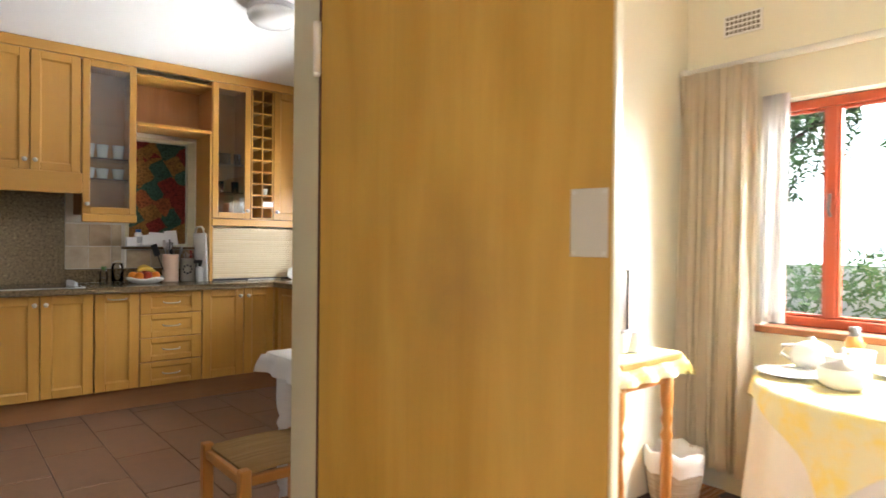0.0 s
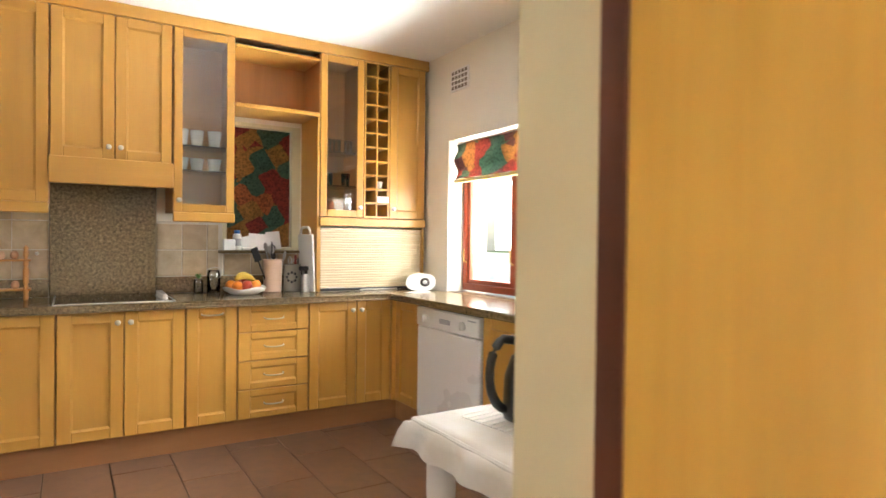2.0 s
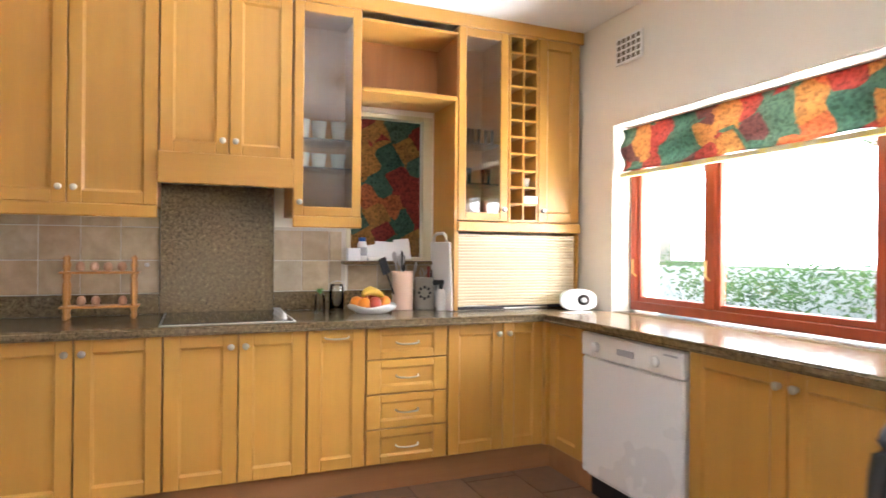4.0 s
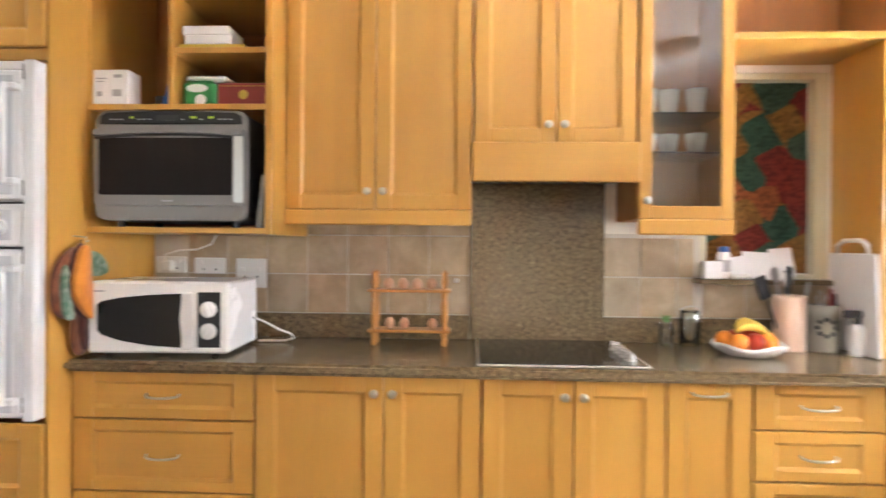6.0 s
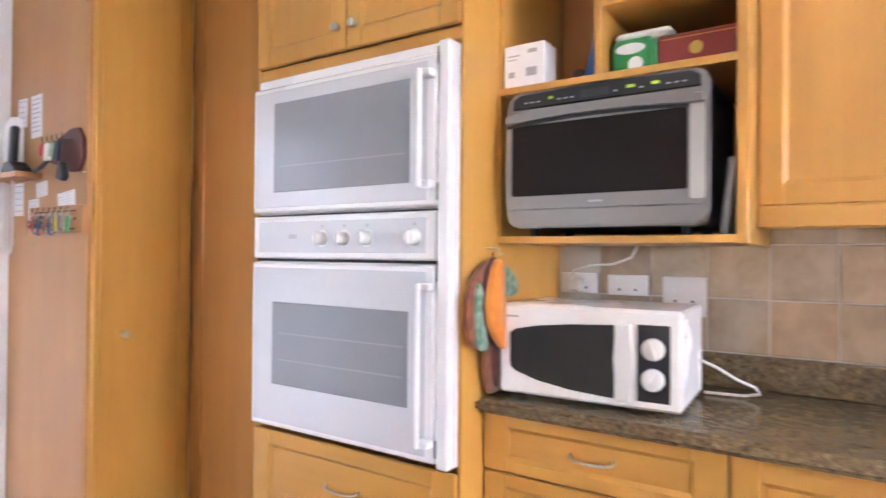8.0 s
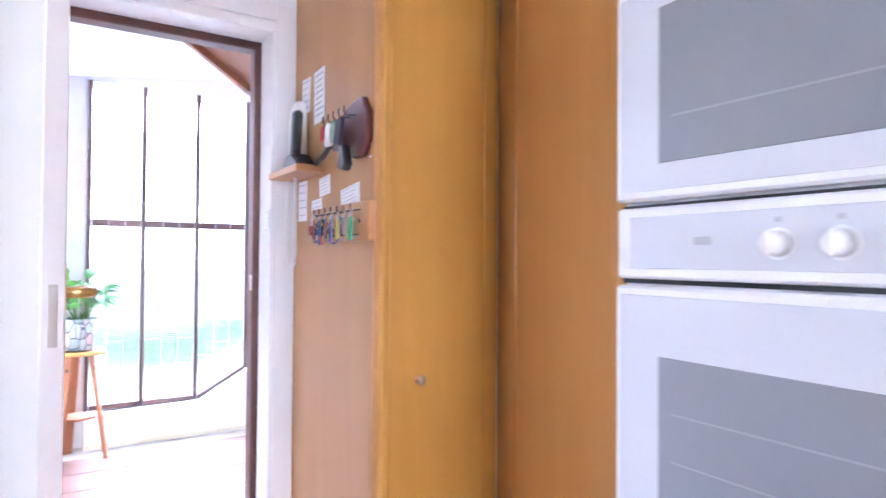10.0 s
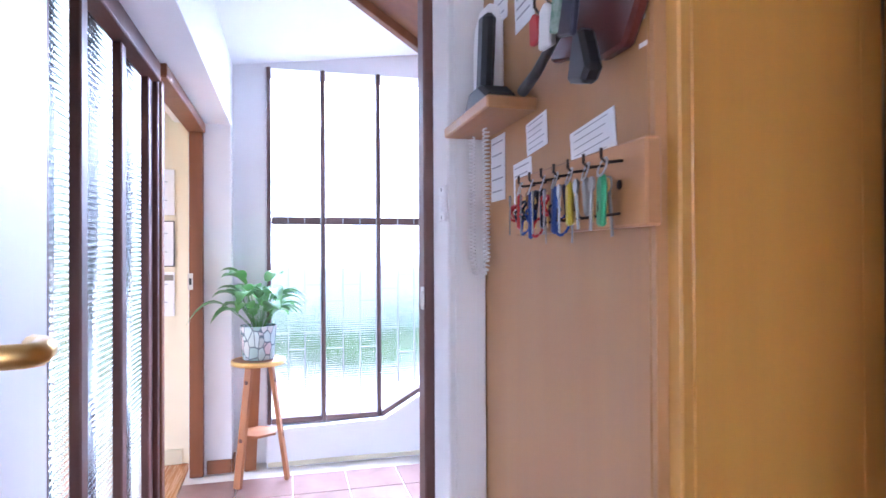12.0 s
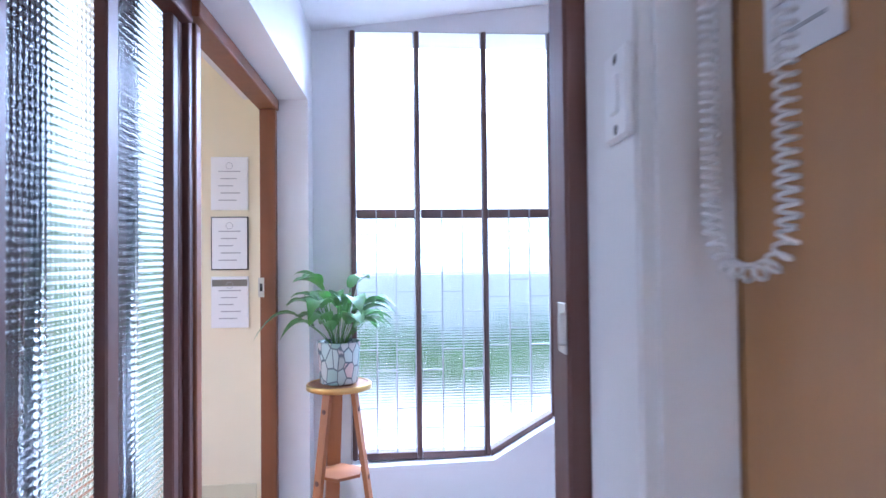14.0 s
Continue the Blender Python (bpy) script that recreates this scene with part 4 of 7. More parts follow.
# windows with red timber frames
def timber_window(name, x, y0, y1, z0, z1, mullions, label, t=0.055, w=0.05, sw=0.03):
    win = thing(name, pose(x, y0, z0), label, "window")
    win["kind"] = "structure"
    L, Hw = y1 - y0, z1 - z0
    for b in ((0, 0, 0, t, L, w), (0, 0, Hw - w, t, L, Hw), (0, 0, w, t, w, Hw - w), (0, L - w, w, t, L, Hw - w)):
        part("window_frame", box(B(), *b, 0.004), M_RED, win)
    mullions = sorted(mullions)
    edges = [w] + [m - y0 for m in mullions] + [L - w]
    for m in mullions:
        part("mullion", box(B(), 0.002, m - y0 - w / 2, w, t, m - y0 + w / 2, Hw - w, 0.004), M_RED, win)
    for a, b in zip(edges, edges[1:]):
        a2, b2 = a + (w / 2 if a != edges[0] else 0), b - (w / 2 if b != edges[-1] else 0)
        s = part("sash", box(B(), 0.012, a2, w, 0.05, a2 + sw, Hw - w, 0.003), M_RED, win)
        part("sash_stile", box(B(), 0.012, b2 - sw, w, 0.05, b2, Hw - w, 0.003), M_RED, win)
        part("sash_rail", box(B(), 0.013, a2 + sw, w, 0.05, b2 - sw, w + sw, 0.003), M_RED, win)
        part("sash_rail", box(B(), 0.013, a2 + sw, Hw - w - sw, 0.05, b2 - sw, Hw - w, 0.003), M_RED, win)
        g = part("pane", box(B(), 0.028, a2 + sw - 0.005, w + sw - 0.005, 0.032, b2 - sw + 0.005, Hw - w - sw + 0.005), M_GLASS, win, "clear window pane")
        g.visible_shadow = False
    return win


window_1 = timber_window("window_1", 4.93, 4.703, 6.857, 0.915, 1.997, [6.25, 5.4], "kitchen window in red timber frames over the sink")
for y in (6.25, 6.80):
    part("stay", tube(B(), [(-0.004, y - 4.703, 0.2), (-0.03, y - 4.703, 0.22), (-0.03, y - 4.703, 0.3)], 0.006), M_BRASS, window_1, "brass window stay")
blind = thing("roman_blind", pose(4.845, 4.73, 1.72), "raised patchwork-print roman blind in red, green and gold", "blind")
bm = B()
cols, rows = 44, 10
grid = [[bm.verts.new((0.012 * math.sin(j * 0.9) + 0.006 * math.sin(i * 0.7 + j), 2.1 * i / cols, 0.25 * j / rows + (0.006 * math.sin(i * 0.5) if j == 0 else 0))) for i in range(cols + 1)] for j in range(rows + 1)]
for j in range(rows):
    for i in range(cols):
        bm.faces.new((grid[j][i], grid[j][i + 1], grid[j + 1][i + 1], grid[j + 1][i]))
bmesh.ops.solidify(bm, geom=bm.faces[:], thickness=0.004)
part("fabric", bm, M_PATCH, blind, "", True)
part("hem", box(B(), -0.02, 0.0, -0.03, 0.012, 2.1, -0.004, 0.004), M_YCLOTH, blind, "gold hem with a batten")

# small window over the counter, its blind let down
window_2 = thing("window_2", pose(NW0, 7.502, NWZ0), "small cream-framed window over the counter", "window")
window_2["kind"] = "structure"
for b in ((0.001, 0, 0.001, 0.03, 0.10, 0.899), (0.487, 0, 0.001, 0.549, 0.10, 0.899), (0.03, 0, 0.87, 0.487, 0.10, 0.899), (0.03, 0.002, 0.001, 0.487, 0.10, 0.02)):
    part("window_frame", box(B(), *b, 0.003), M_FRAME, window_2)
pane = part("pane", box(B(), 0.03, 0.12, 0.02, 0.487, 0.125, 0.87), M_GLASS, window_2)
pane.visible_shadow = False
bm = B()
grid = [[bm.verts.new((0.032 + 0.453 * i / 20, 0.05 + 0.004 * math.sin(i * 0.8 + j * 0.3), 0.022 + 0.846 * j / 16)) for i in range(21)] for j in range(17)]
for j in range(16):
    for i in range(20):
        bm.faces.new((grid[j][i], grid[j][i + 1], grid[j + 1][i + 1], grid[j + 1][i]))
bmesh.ops.solidify(bm, geom=bm.faces[:], thickness=0.003)
solid("fabric_blind", bm, M_PATCH, "patchwork-print fabric blind let down over the window", "blind", smooth=True, m=pose(NW0, 7.502, NWZ0))
sill_2 = structure("window_sill_small", box(B(), NW0 - 0.03, 7.40, NWZ0 - 0.022, NW1 - 0.002, 7.60, NWZ0 - 0.001, 0.003), M_GRANITE, "dark stone sill of the small window", "sill")

# air brick grilles
# Vent holes are raised squares; the shade inside them is their dark colour.
M_VENT = material("shaded_vent_hole", (0.16, 0.13, 0.10), 0.9)


def air_brick(m, nx, nz, w, h, label):
    g = thing("wall_vent", m, label, "vent")
    part("plate", box(B(), -0.006, -w / 2, -h / 2, 0.004, w / 2, h / 2, 0.002), M_PLASTIC, g)
    bm = B()
    for i in range(nx):
        for k in range(nz):
            cy, cz = (i - (nx - 1) / 2) * w * 0.9 / nx, (k - (nz - 1) / 2) * h * 0.9 / nz
            box(bm, -0.0075, cy - w * 0.3 / nx, cz - h * 0.3 / nz, -0.0055, cy + w * 0.3 / nx, cz + h * 0.3 / nz)
    tagged(part("grille", bm, M_VENT, g, "rows of raised squares, coloured dark for the shade in vent holes"), kind="stuff")


air_brick(pose(4.794, 6.712, 2.412), 5, 4, 0.23, 0.155, "white air brick grille high on the kitchen wall")
air_brick(pose(5.244, 3.445, 2.35), 8, 4, 0.19, 0.105, "white air brick grille high on the dining wall")

# round ceiling light
lamp = thing("ceiling_light", pose(3.72, 5.53, CEIL - 0.002), "round white glass ceiling light", "light")
part("base", lathe(B(), [(0.0, 0.0), (0.145, 0.0), (0.15, -0.012), (0.148, -0.03), (0.0, -0.03)], 32), M_WHITE, lamp, "", True)
part("shade", lathe(B(), [(0.142, -0.03), (0.150, -0.05), (0.142, -0.075), (0.115, -0.10), (0.07, -0.118), (0.0, -0.124)], 32), M_CERAMIC, lamp, "opal glass shade", True)

# egg rack
eggs = thing("egg_rack", pose(1.955, 7.29, 0.905), "turned pine egg rack with brown eggs on two shelves", "egg rack")
post = [(0.0, 0.0), (0.010, 0.0), (0.013, 0.015), (0.009, 0.03), (0.013, 0.045), (0.012, 0.07), (0.008, 0.085), (0.013, 0.10), (0.014, 0.17), (0.008, 0.19), (0.013, 0.205), (0.012, 0.225), (0.008, 0.24), (0.014, 0.265), (0.009, 0.285), (0.012, 0.298), (0.0, 0.315)]
for x in (0.0, 0.292):
    for y in (0.0, 0.075):
        part("post", lathe(B(), post, 12, (x, y, 0)), M_PINE, eggs, "", True)
for z in (0.055, 0.222):
    part("shelf", box(B(), -0.025, -0.018, z, 0.317, 0.093, z + 0.012, 0.003), M_PINE, eggs)
EGG = [(0.0, 0.0), (0.010, 0.002), (0.017, 0.009), (0.0205, 0.019), (0.0205, 0.028), (0.017, 0.039), (0.010, 0.047), (0.0, 0.05)]
M_EGG = glazed_tile("brown_eggshell", [(0.0, (0.55, 0.28, 0.16)), (0.5, (0.66, 0.40, 0.26)), (1.0, (0.60, 0.33, 0.20))], 0.45, 20, 0.05)
egg_me = mesh_of("egg", lathe(B(), EGG, 14), M_EGG, True)
for z, xs in ((0.236, (0.055, 0.115, 0.175, 0.235)), (0.069, (0.06, 0.122, 0.24))):
    for k, x in enumerate(xs):
        e = new("egg", egg_me)
        e.matrix_world = pose(1.955 + x, 7.29 + 0.03 + 0.006 * (k % 2), 0.905 + z - 0.004, 8 * (k % 3), 5)
        tagged(e, "brown hen's egg in the pine rack", "egg", "eggs in the rack")

# white microwave, turned a little
mw = thing("microwave", pose(0.955, 6.955, 0.906, 0, 0, 2.5), "small white microwave with a curved door and two dials", "microwave")
MWW, MWD, MWH = 0.515, 0.33, 0.275
part("body", box(B(), 0, 0.012, 0.012, MWW, MWD, MWH, 0.008), M_WHITE, mw)
part("front", box(B(), 0, -0.012, 0.012, MWW, 0.011, MWH, 0.008), M_PLASTIC, mw)
outl = [(0.035, 0.095), (0.05, 0.08), (0.12, 0.058), (0.22, 0.042), (0.342, 0.034), (0.342, 0.232), (0.22, 0.226), (0.12, 0.216), (0.05, 0.202), (0.035, 0.19)]
part("door_window", prism(B(), outl, -0.0150, -0.011), M_BLACKG, mw, "tapering black door window")
part("door_handle", prism(B(), [(0.348, 0.028), (0.388, 0.028), (0.394, 0.14), (0.388, 0.238), (0.348, 0.238), (0.342, 0.14)], -0.026, -0.011, 0.005), M_PLASTIC, mw, "upright white moulded handle")
cpn = part("control_panel", box(B(), 0.403, -0.0145, 0.035, 0.487, -0.011, 0.238, 0.002), M_BLACK, mw, "black control panel")
for z in (0.095, 0.175):
    bm = lathe(B(), [(0.0, 0.02), (0.024, 0.02), (0.029, 0.014), (0.030, 0.0), (0.0, 0.0)], 22)
    box(bm, -0.005, -0.026, 0.018, 0.005, 0.026, 0.025, 0.002)
    part("dial", moved(bm, pose(0.445, -0.0145, z, 90, 35 if z < 0.1 else -20, 0)), M_CERAMIC, cpn, "round cream dial", True)
part("printing", box(B(), 0.415, -0.0152, 0.226, 0.435, -0.0144, 0.226), M_PAPER, cpn)
part("badge", box(B(), 0.02, -0.0128, 0.236, 0.06, -0.0118, 0.242), M_INK, mw)
for x in (0.05, 0.45):
    for y in (0.04, 0.28):
        part("foot", lathe(B(), [(0.0, 0.0), (0.014, 0.0), (0.014, 0.013), (0.0, 0.013)], 12, (x, y, 0)), M_BLACK, mw)
solid("power_cable", tube(B(), [(1.458, 7.25, 1.02), (1.50, 7.27, 1.0), (1.555, 7.29, 0.965), (1.60, 7.31, 0.945), (1.61, 7.32, 0.925), (1.57, 7.33, 0.913), (1.46, 7.32, 0.912)], 0.0042, 8), M_PLASTIC, "white power cable looped on the worktop", "cable", smooth=True)

# silver combination oven in the shelf unit
so = thing("combination_oven", pose(0.957, 6.972, 1.383), "silver combination oven with a dark glass door and rounded edges", "oven")
SW, SH, SD = 0.575, 0.428, 0.42


def rounded(x0, z0, x1, z1, r, n=5):
    """The outline of a rectangle with round corners."""
    out = []
    for cx, cz, a0 in ((x1 - r, z1 - r, 0), (x0 + r, z1 - r, 90), (x0 + r, z0 + r, 180), (x1 - r, z0 + r, 270)):
        out += [(cx + r * math.cos(math.radians(a0 + 90 * k / n)), cz + r * math.sin(math.radians(a0 + 90 * k / n))) for k in range(n + 1)]
    return out


part("body", prism(B(), rounded(0.006, 0.022, SW - 0.004, SH - 0.004, 0.03), 0.03, SD, 0.006), M_CASING, so, "dark grey sheet casing")
part("front_frame", prism(B(), rounded(0.0, 0.024, SW, SH, 0.035), 0.008, 0.03, 0.006), M_SILVER, so, "rounded silver front")
part("door", prism(B(), rounded(0.004, 0.078, SW - 0.004, 0.362, 0.012), -0.008, 0.007, 0.005), M_SILVER, so)
part("door_window", prism(B(), rounded(0.024, 0.116, SW - 0.05, 0.326, 0.008), -0.0105, -0.0075), M_BLACKW, so, "black glass oven window")
bow = [(x, 0.355 + 0.014 * (1 - ((x - SW / 2) / (SW / 2)) ** 2)) for x in np.linspace(0.006, SW - 0.006, 13)]
part("door_handle", prism(B(), bow + [(x, z - 0.026) for x, z in bow[::-1]], -0.026, -0.0085, 0.005), M_SILVER, so, "broad bowed silver handle")
# Black strip on the door draws the shade below the bowed handle.
part("grip_shade", prism(B(), [(x, z - 0.0265) for x, z in bow] + [(x, z - 0.036) for x, z in bow[::-1]], -0.0108, -0.0084), M_BLACK, so, "black strip for the shade under the handle")
part("side_post", prism(B(), rounded(SW - 0.044, 0.09, SW - 0.008, 0.345, 0.006), -0.013, -0.0082, 0.003), M_STEEL, so, "bright upright door edge")
top = [(0.02, 0.378), (SW - 0.02, 0.378), (SW - 0.022, 0.408), (SW - 0.045, 0.421), (SW / 2, 0.426), (0.045, 0.421), (0.022, 0.408)]
tp = part("control_strip", prism(B(), top, -0.001, 0.0085, 0.003), M_BLACK, so, "black control strip with lit keys")
M_LED = material("green_display", (0.25, 0.32, 0.02), 0.4, Emission_Color=(0.55, 0.75, 0.05, 1), Emission_Strength=0.25)
for x, w in ((0.138, 0.012), (0.365, 0.022), (0.432, 0.02)):
    part("lit_key", box(B(), x, -0.0022, 0.398, x + w, -0.0008, 0.406), M_LED, tp, "yellow-green lit key")
for x in (0.06, 0.08, 0.10, 0.165, 0.185, 0.205, 0.33, 0.40, 0.47, 0.49, 0.51):
    part("key", box(B(), x, -0.002, 0.393, x + 0.01, -0.0008, 0.397), M_INK, tp, "small printed key")
part("display", box(B(), 0.235, -0.0022, 0.390, 0.315, -0.0008, 0.411), M_CASING, tp, "dark grey display")
part("lower_fascia", prism(B(), rounded(0.01, 0.03, SW - 0.01, 0.074, 0.016), -0.002, 0.0075, 0.005), M_SILVER, so, "silver lower fascia")
part("badge", box(B(), 0.262, -0.0095, 0.092, 0.302, -0.0079, 0.098), M_INK, so)
for x in (0.06, SW - 0.07):
    for y in (0.08, 0.36):
        part("foot", lathe(B(), [(0.0, 0.0), (0.016, 0.0), (0.016, 0.024), (0.0, 0.024)], 12, (x, y, 0)), M_BLACK, so)

# boxes and packets on the shelves
SH1, SH2 = 1.36 + 0.483, 1.36 + 0.695
M_GREEN = material("green_print", (0.03, 0.24, 0.06), 0.4)
M_REDBOX = paint("dark_red_card", (0.26, 0.035, 0.03), 0.5, 0.85, 0.02)
M_BLUE = material("blue_plastic", (0.03, 0.12, 0.42), 0.4)
M_YEL = paint("yellow_card", (0.55, 0.40, 0.06), 0.6, 0.9, 0.02)
wb = thing("cardboard_box", pose(0.928, 7.01, SH1), "small white printed cardboard box on the shelf", "box")
part("carton", box(B(), 0, 0, 0, 0.135, 0.09, 0.13, 0.002), M_PAPER, wb)
for x, z, w, h in ((0.012, 0.095, 0.04, 0.004), (0.012, 0.084, 0.03, 0.003), (0.015, 0.03, 0.02, 0.018), (0.075, 0.03, 0.035, 0.026), (0.08, 0.10, 0.03, 0.012)):
    part("printing", box(B(), x, -0.001, z, x + w, 0.0, z + h), M_INK, wb, "faded grey printing")
gp = thing("tissue_packet", pose(1.248, 7.05, SH1), "green and white packet of paper tissues", "packet")
part("packet", box(B(), 0, 0, 0, 0.128, 0.12, 0.105, 0.018), M_GREEN, gp)
part("label_patch", lathe(B(), [(0.0, 0.002), (0.034, 0.001), (0.035, 0.0), (0.0, 0.0)], 20), M_PAPER, gp, "pale oval label").matrix_local = pose(0.06, 0.0, 0.07, 90) @ Matrix.Diagonal((1.2, 0.45, 1, 1))
part("label_patch", lathe(B(), [(0.0, 0.002), (0.02, 0.001), (0.021, 0.0), (0.0, 0.0)], 20), M_PAPER, gp, "white tissue picture").matrix_local = pose(0.075, 0.0, 0.025, 90)
part("top_wrap", box(B(), 0.01, 0.01, 0.098, 0.17, 0.115, 0.122, 0.01), M_PAPER, gp, "crumpled white wrapping")
rb = thing("gift_box", pose(1.38, 7.07, SH1), "dark red cardboard box with a gold emblem", "box")
part("carton", box(B(), 0, 0, 0, 0.205, 0.16, 0.095, 0.002), M_REDBOX, rb)
part("emblem", moved(lathe(B(), [(0.0, 0.0015), (0.017, 0.001), (0.018, 0.0), (0.0, 0.0)], 20), pose(0.1, 0.0, 0.05, 90)), M_YEL, rb, "round gold emblem")
for z in (0.012, 0.082):
    part("border", box(B(), 0.01, -0.001, z, 0.195, 0.0, z + 0.002), M_YEL, rb)
bx = thing("flat_box", pose(1.258, 7.03, SH2 + 0.018), "two flat white cardboard boxes stacked on the shelf", "box")
part("carton", box(B(), 0.01, 0, 0, 0.19, 0.15, 0.035, 0.003), M_PAPER, bx)
part("carton", box(B(), 0.0, 0.005, 0.037, 0.18, 0.15, 0.072, 0.003), M_PAPER, bx)
slab("folder", (1.25, 7.025, SH2, 1.5, 7.30, SH2 + 0.017), M_YEL, "flat yellow cardboard folder under white boxes", "folder")
bm = prism(B(), [(1.145, SH1), (1.215, SH1), (1.218, SH1 + 0.36), (1.203, SH1 + 0.37), (1.195, SH1 + 0.12)], 7.08, 7.12, 0.008)
solid("blue_bag", bm, M_BLUE, "folded blue plastic bag standing on the shelf", "bag")
slab("metal_tin", (1.115, 7.1, SH1, 1.15, 7.15, SH1 + 0.055), M_IRON, "small dark tin on the shelf", "tin", 0.006)
slab("baking_tray", (0.0, 0.0, 0.0, 0.02, 0.32, 0.2), M_SILVER, "thin grey baking tray leaning beside the oven", "tray", 0.003, pose(1.548, 7.02, 1.383, 0, 6, 0))

# oven gloves on hooks
M_ORANGE = cloth("orange_cotton", (0.72, 0.26, 0.03), (0.62, 0.20, 0.02), 12)
M_GREENPR = cloth("green_print_cotton", (0.10, 0.22, 0.14), (0.30, 0.40, 0.32), 45)
M_BROWNC = cloth("brown_print_cotton", (0.25, 0.09, 0.04), (0.16, 0.06, 0.03), 30)
M_DKRED = cloth("dark_red_binding", (0.11, 0.03, 0.02), (0.07, 0.02, 0.015), 30)


def pad(outline, y0, y1):
    """A padded cloth shape with softened corners."""
    for _ in range(2):
        n = len(outline)
        outline = [(p[0] * f + q[0] * (1 - f), p[1] * f + q[1] * (1 - f)) for k in range(n) for p, q in ((outline[k], outline[(k + 1) % n]),) for f in (0.75, 0.25)]
    return prism(B(), outline, y0, y1, 0.004)


hang = pose(0.93, 6.93, 1.03, 0, 0, 90)
glove = thing("oven_glove", hang, "orange oven glove with dark red binding on a hook", "oven glove")
part("palm", pad([(-0.030, 0.29), (0.013, 0.27), (0.004, 0.16), (0.052, 0.04), (0.04, -0.005), (-0.03, 0.045), (-0.062, 0.08), (-0.088, 0.14), (-0.056, 0.235)], -0.045, -0.024), M_ORANGE, glove, "quilted orange palm", True)
part("binding", pad([(-0.034, 0.298), (0.024, 0.275), (0.024, 0.15), (0.062, 0.04), (0.05, -0.012), (-0.035, 0.035), (-0.068, 0.08), (-0.095, 0.14), (-0.062, 0.24)], -0.0235, -0.012), M_DKRED, glove, "dark red binding", True)
glove = thing("oven_glove", hang, "folded brown and green print oven glove on a hook", "oven glove")
part("back", pad([(-0.127, 0.222), (-0.158, 0.15), (-0.146, 0.05), (-0.09, 0.02), (-0.025, 0.02), (-0.06, 0.1), (-0.06, 0.183), (-0.03, 0.28), (-0.06, 0.27)], -0.0115, 0.0), M_BROWNC, glove, "", True)
part("palm", pad([(-0.108, 0.222), (-0.122, 0.15), (-0.112, 0.045), (-0.09, 0.014), (-0.04, 0.02), (-0.075, 0.1), (-0.08, 0.2)], -0.0225, -0.012), M_GREENPR, glove, "green print palm", True)
holder = thing("pot_holder", hang, "green leaf-print pot holder behind the oven glove", "pot holder")
part("pad", pad([(-0.01, 0.27), (0.05, 0.262), (0.10, 0.257), (0.15, 0.222), (0.177, 0.165), (0.02, 0.165)], -0.0115, 0.001), M_GREENPR, holder, "", True)
part("loop", tube(B(), [(0.0, -0.006, 0.262), (-0.012, -0.012, 0.30), (0.0, -0.006, 0.305), (0.006, -0.004, 0.262)], 0.002, 6), M_DKRED, holder, "thin hanging loop", True)
cloth_ob = thing("dish_cloth", hang, "dark brown cloth hanging below the oven gloves", "cloth")
part("fold", pad([(-0.06, 0.06), (0.04, 0.06), (0.05, -0.11), (0.0, -0.12), (-0.045, -0.11)], -0.0118, -0.001), M_BROWNC, cloth_ob, "", True)
part("fold", pad([(-0.03, 0.04), (0.03, 0.04), (0.03, -0.10), (-0.01, -0.105)], -0.0225, -0.0122), M_DKRED, cloth_ob, "", True)
solid("hook", tube(B(), [(0.911, 6.93, 1.345), (0.955, 6.93, 1.342), (0.958, 6.93, 1.322), (0.968, 6.93, 1.33)], 0.003), M_NICKEL, "small metal hook on the oven housing", "hook")


def socket(x, z, w, h, plug):
    s = thing("wall_socket", pose(x, 7.481, z), "white double wall socket on the tiles" if w > 0.12 else "white wall socket on the tiles", "socket", "kitchen sockets")
    part("plate", box(B(), -w / 2, -0.002, -h / 2, w / 2, 0.008, h / 2, 0.003), M_PLASTIC, s)
    for k in (-1, 1):
        part("switch", box(B(), k * w * 0.28 - 0.008, -0.006, 0.008, k * w * 0.28 + 0.008, -0.001, 0.026, 0.001), M_PLASTIC, s)
        part("pin_hole", box(B(), k * w * 0.2 - 0.004, -0.0028, -0.02, k * w * 0.2 + 0.004, -0.0018, -0.012), M_BLACK, s)
    if plug:
        part("plug", box(B(), -0.024, -0.05, -0.03, 0.024, -0.002, 0.02, 0.008), M_PLASTIC, s, "white plug")


socket(0.995, 1.225, 0.14, 0.075, True)
socket(1.175, 1.222, 0.142, 0.072, False)
socket(1.365, 1.19, 0.138, 0.132, False)
solid("oven_cable", tube(B(), [(0.995, 7.44, 1.23), (1.0, 7.41, 1.27), (1.06, 7.42, 1.29), (1.14, 7.43, 1.295), (1.2, 7.44, 1.32), (1.22, 7.45, 1.365)], 0.0045), M_PLASTIC, "white cable rising from a plug to the shelf", "cable", smooth=True)
solid("wall_button", lathe(B(), [(0.0, 0.012), (0.008, 0.011), (0.011, 0.0), (0.0, 0.0)], 14), M_PLASTIC, "small white round button on a tile", "button", smooth=True, m=pose(2.293, 7.487, 1.166, 90))

# things at the back of the worktop
bowl = thing("fruit_bowl", pose(3.44, 7.20, 0.905), "low bowl of oranges, apples and bananas", "bowl")
bm = B()
prof = [(0.055, 0.0), (0.09, 0.004), (0.125, 0.03), (0.138, 0.048), (0.13, 0.046), (0.09, 0.012), (0.0, 0.010)]
lathe(bm, [(0.0, 0.0)] + prof, 28)
for v in bm.verts:
    a = math.atan2(v.co.y, v.co.x)
    if v.co.z > 0.02:
        v.co.z += 0.008 * math.sin(4 * a)
part("dish", bm, M_CERAMIC, bowl, "white wavy-edged dish", True)
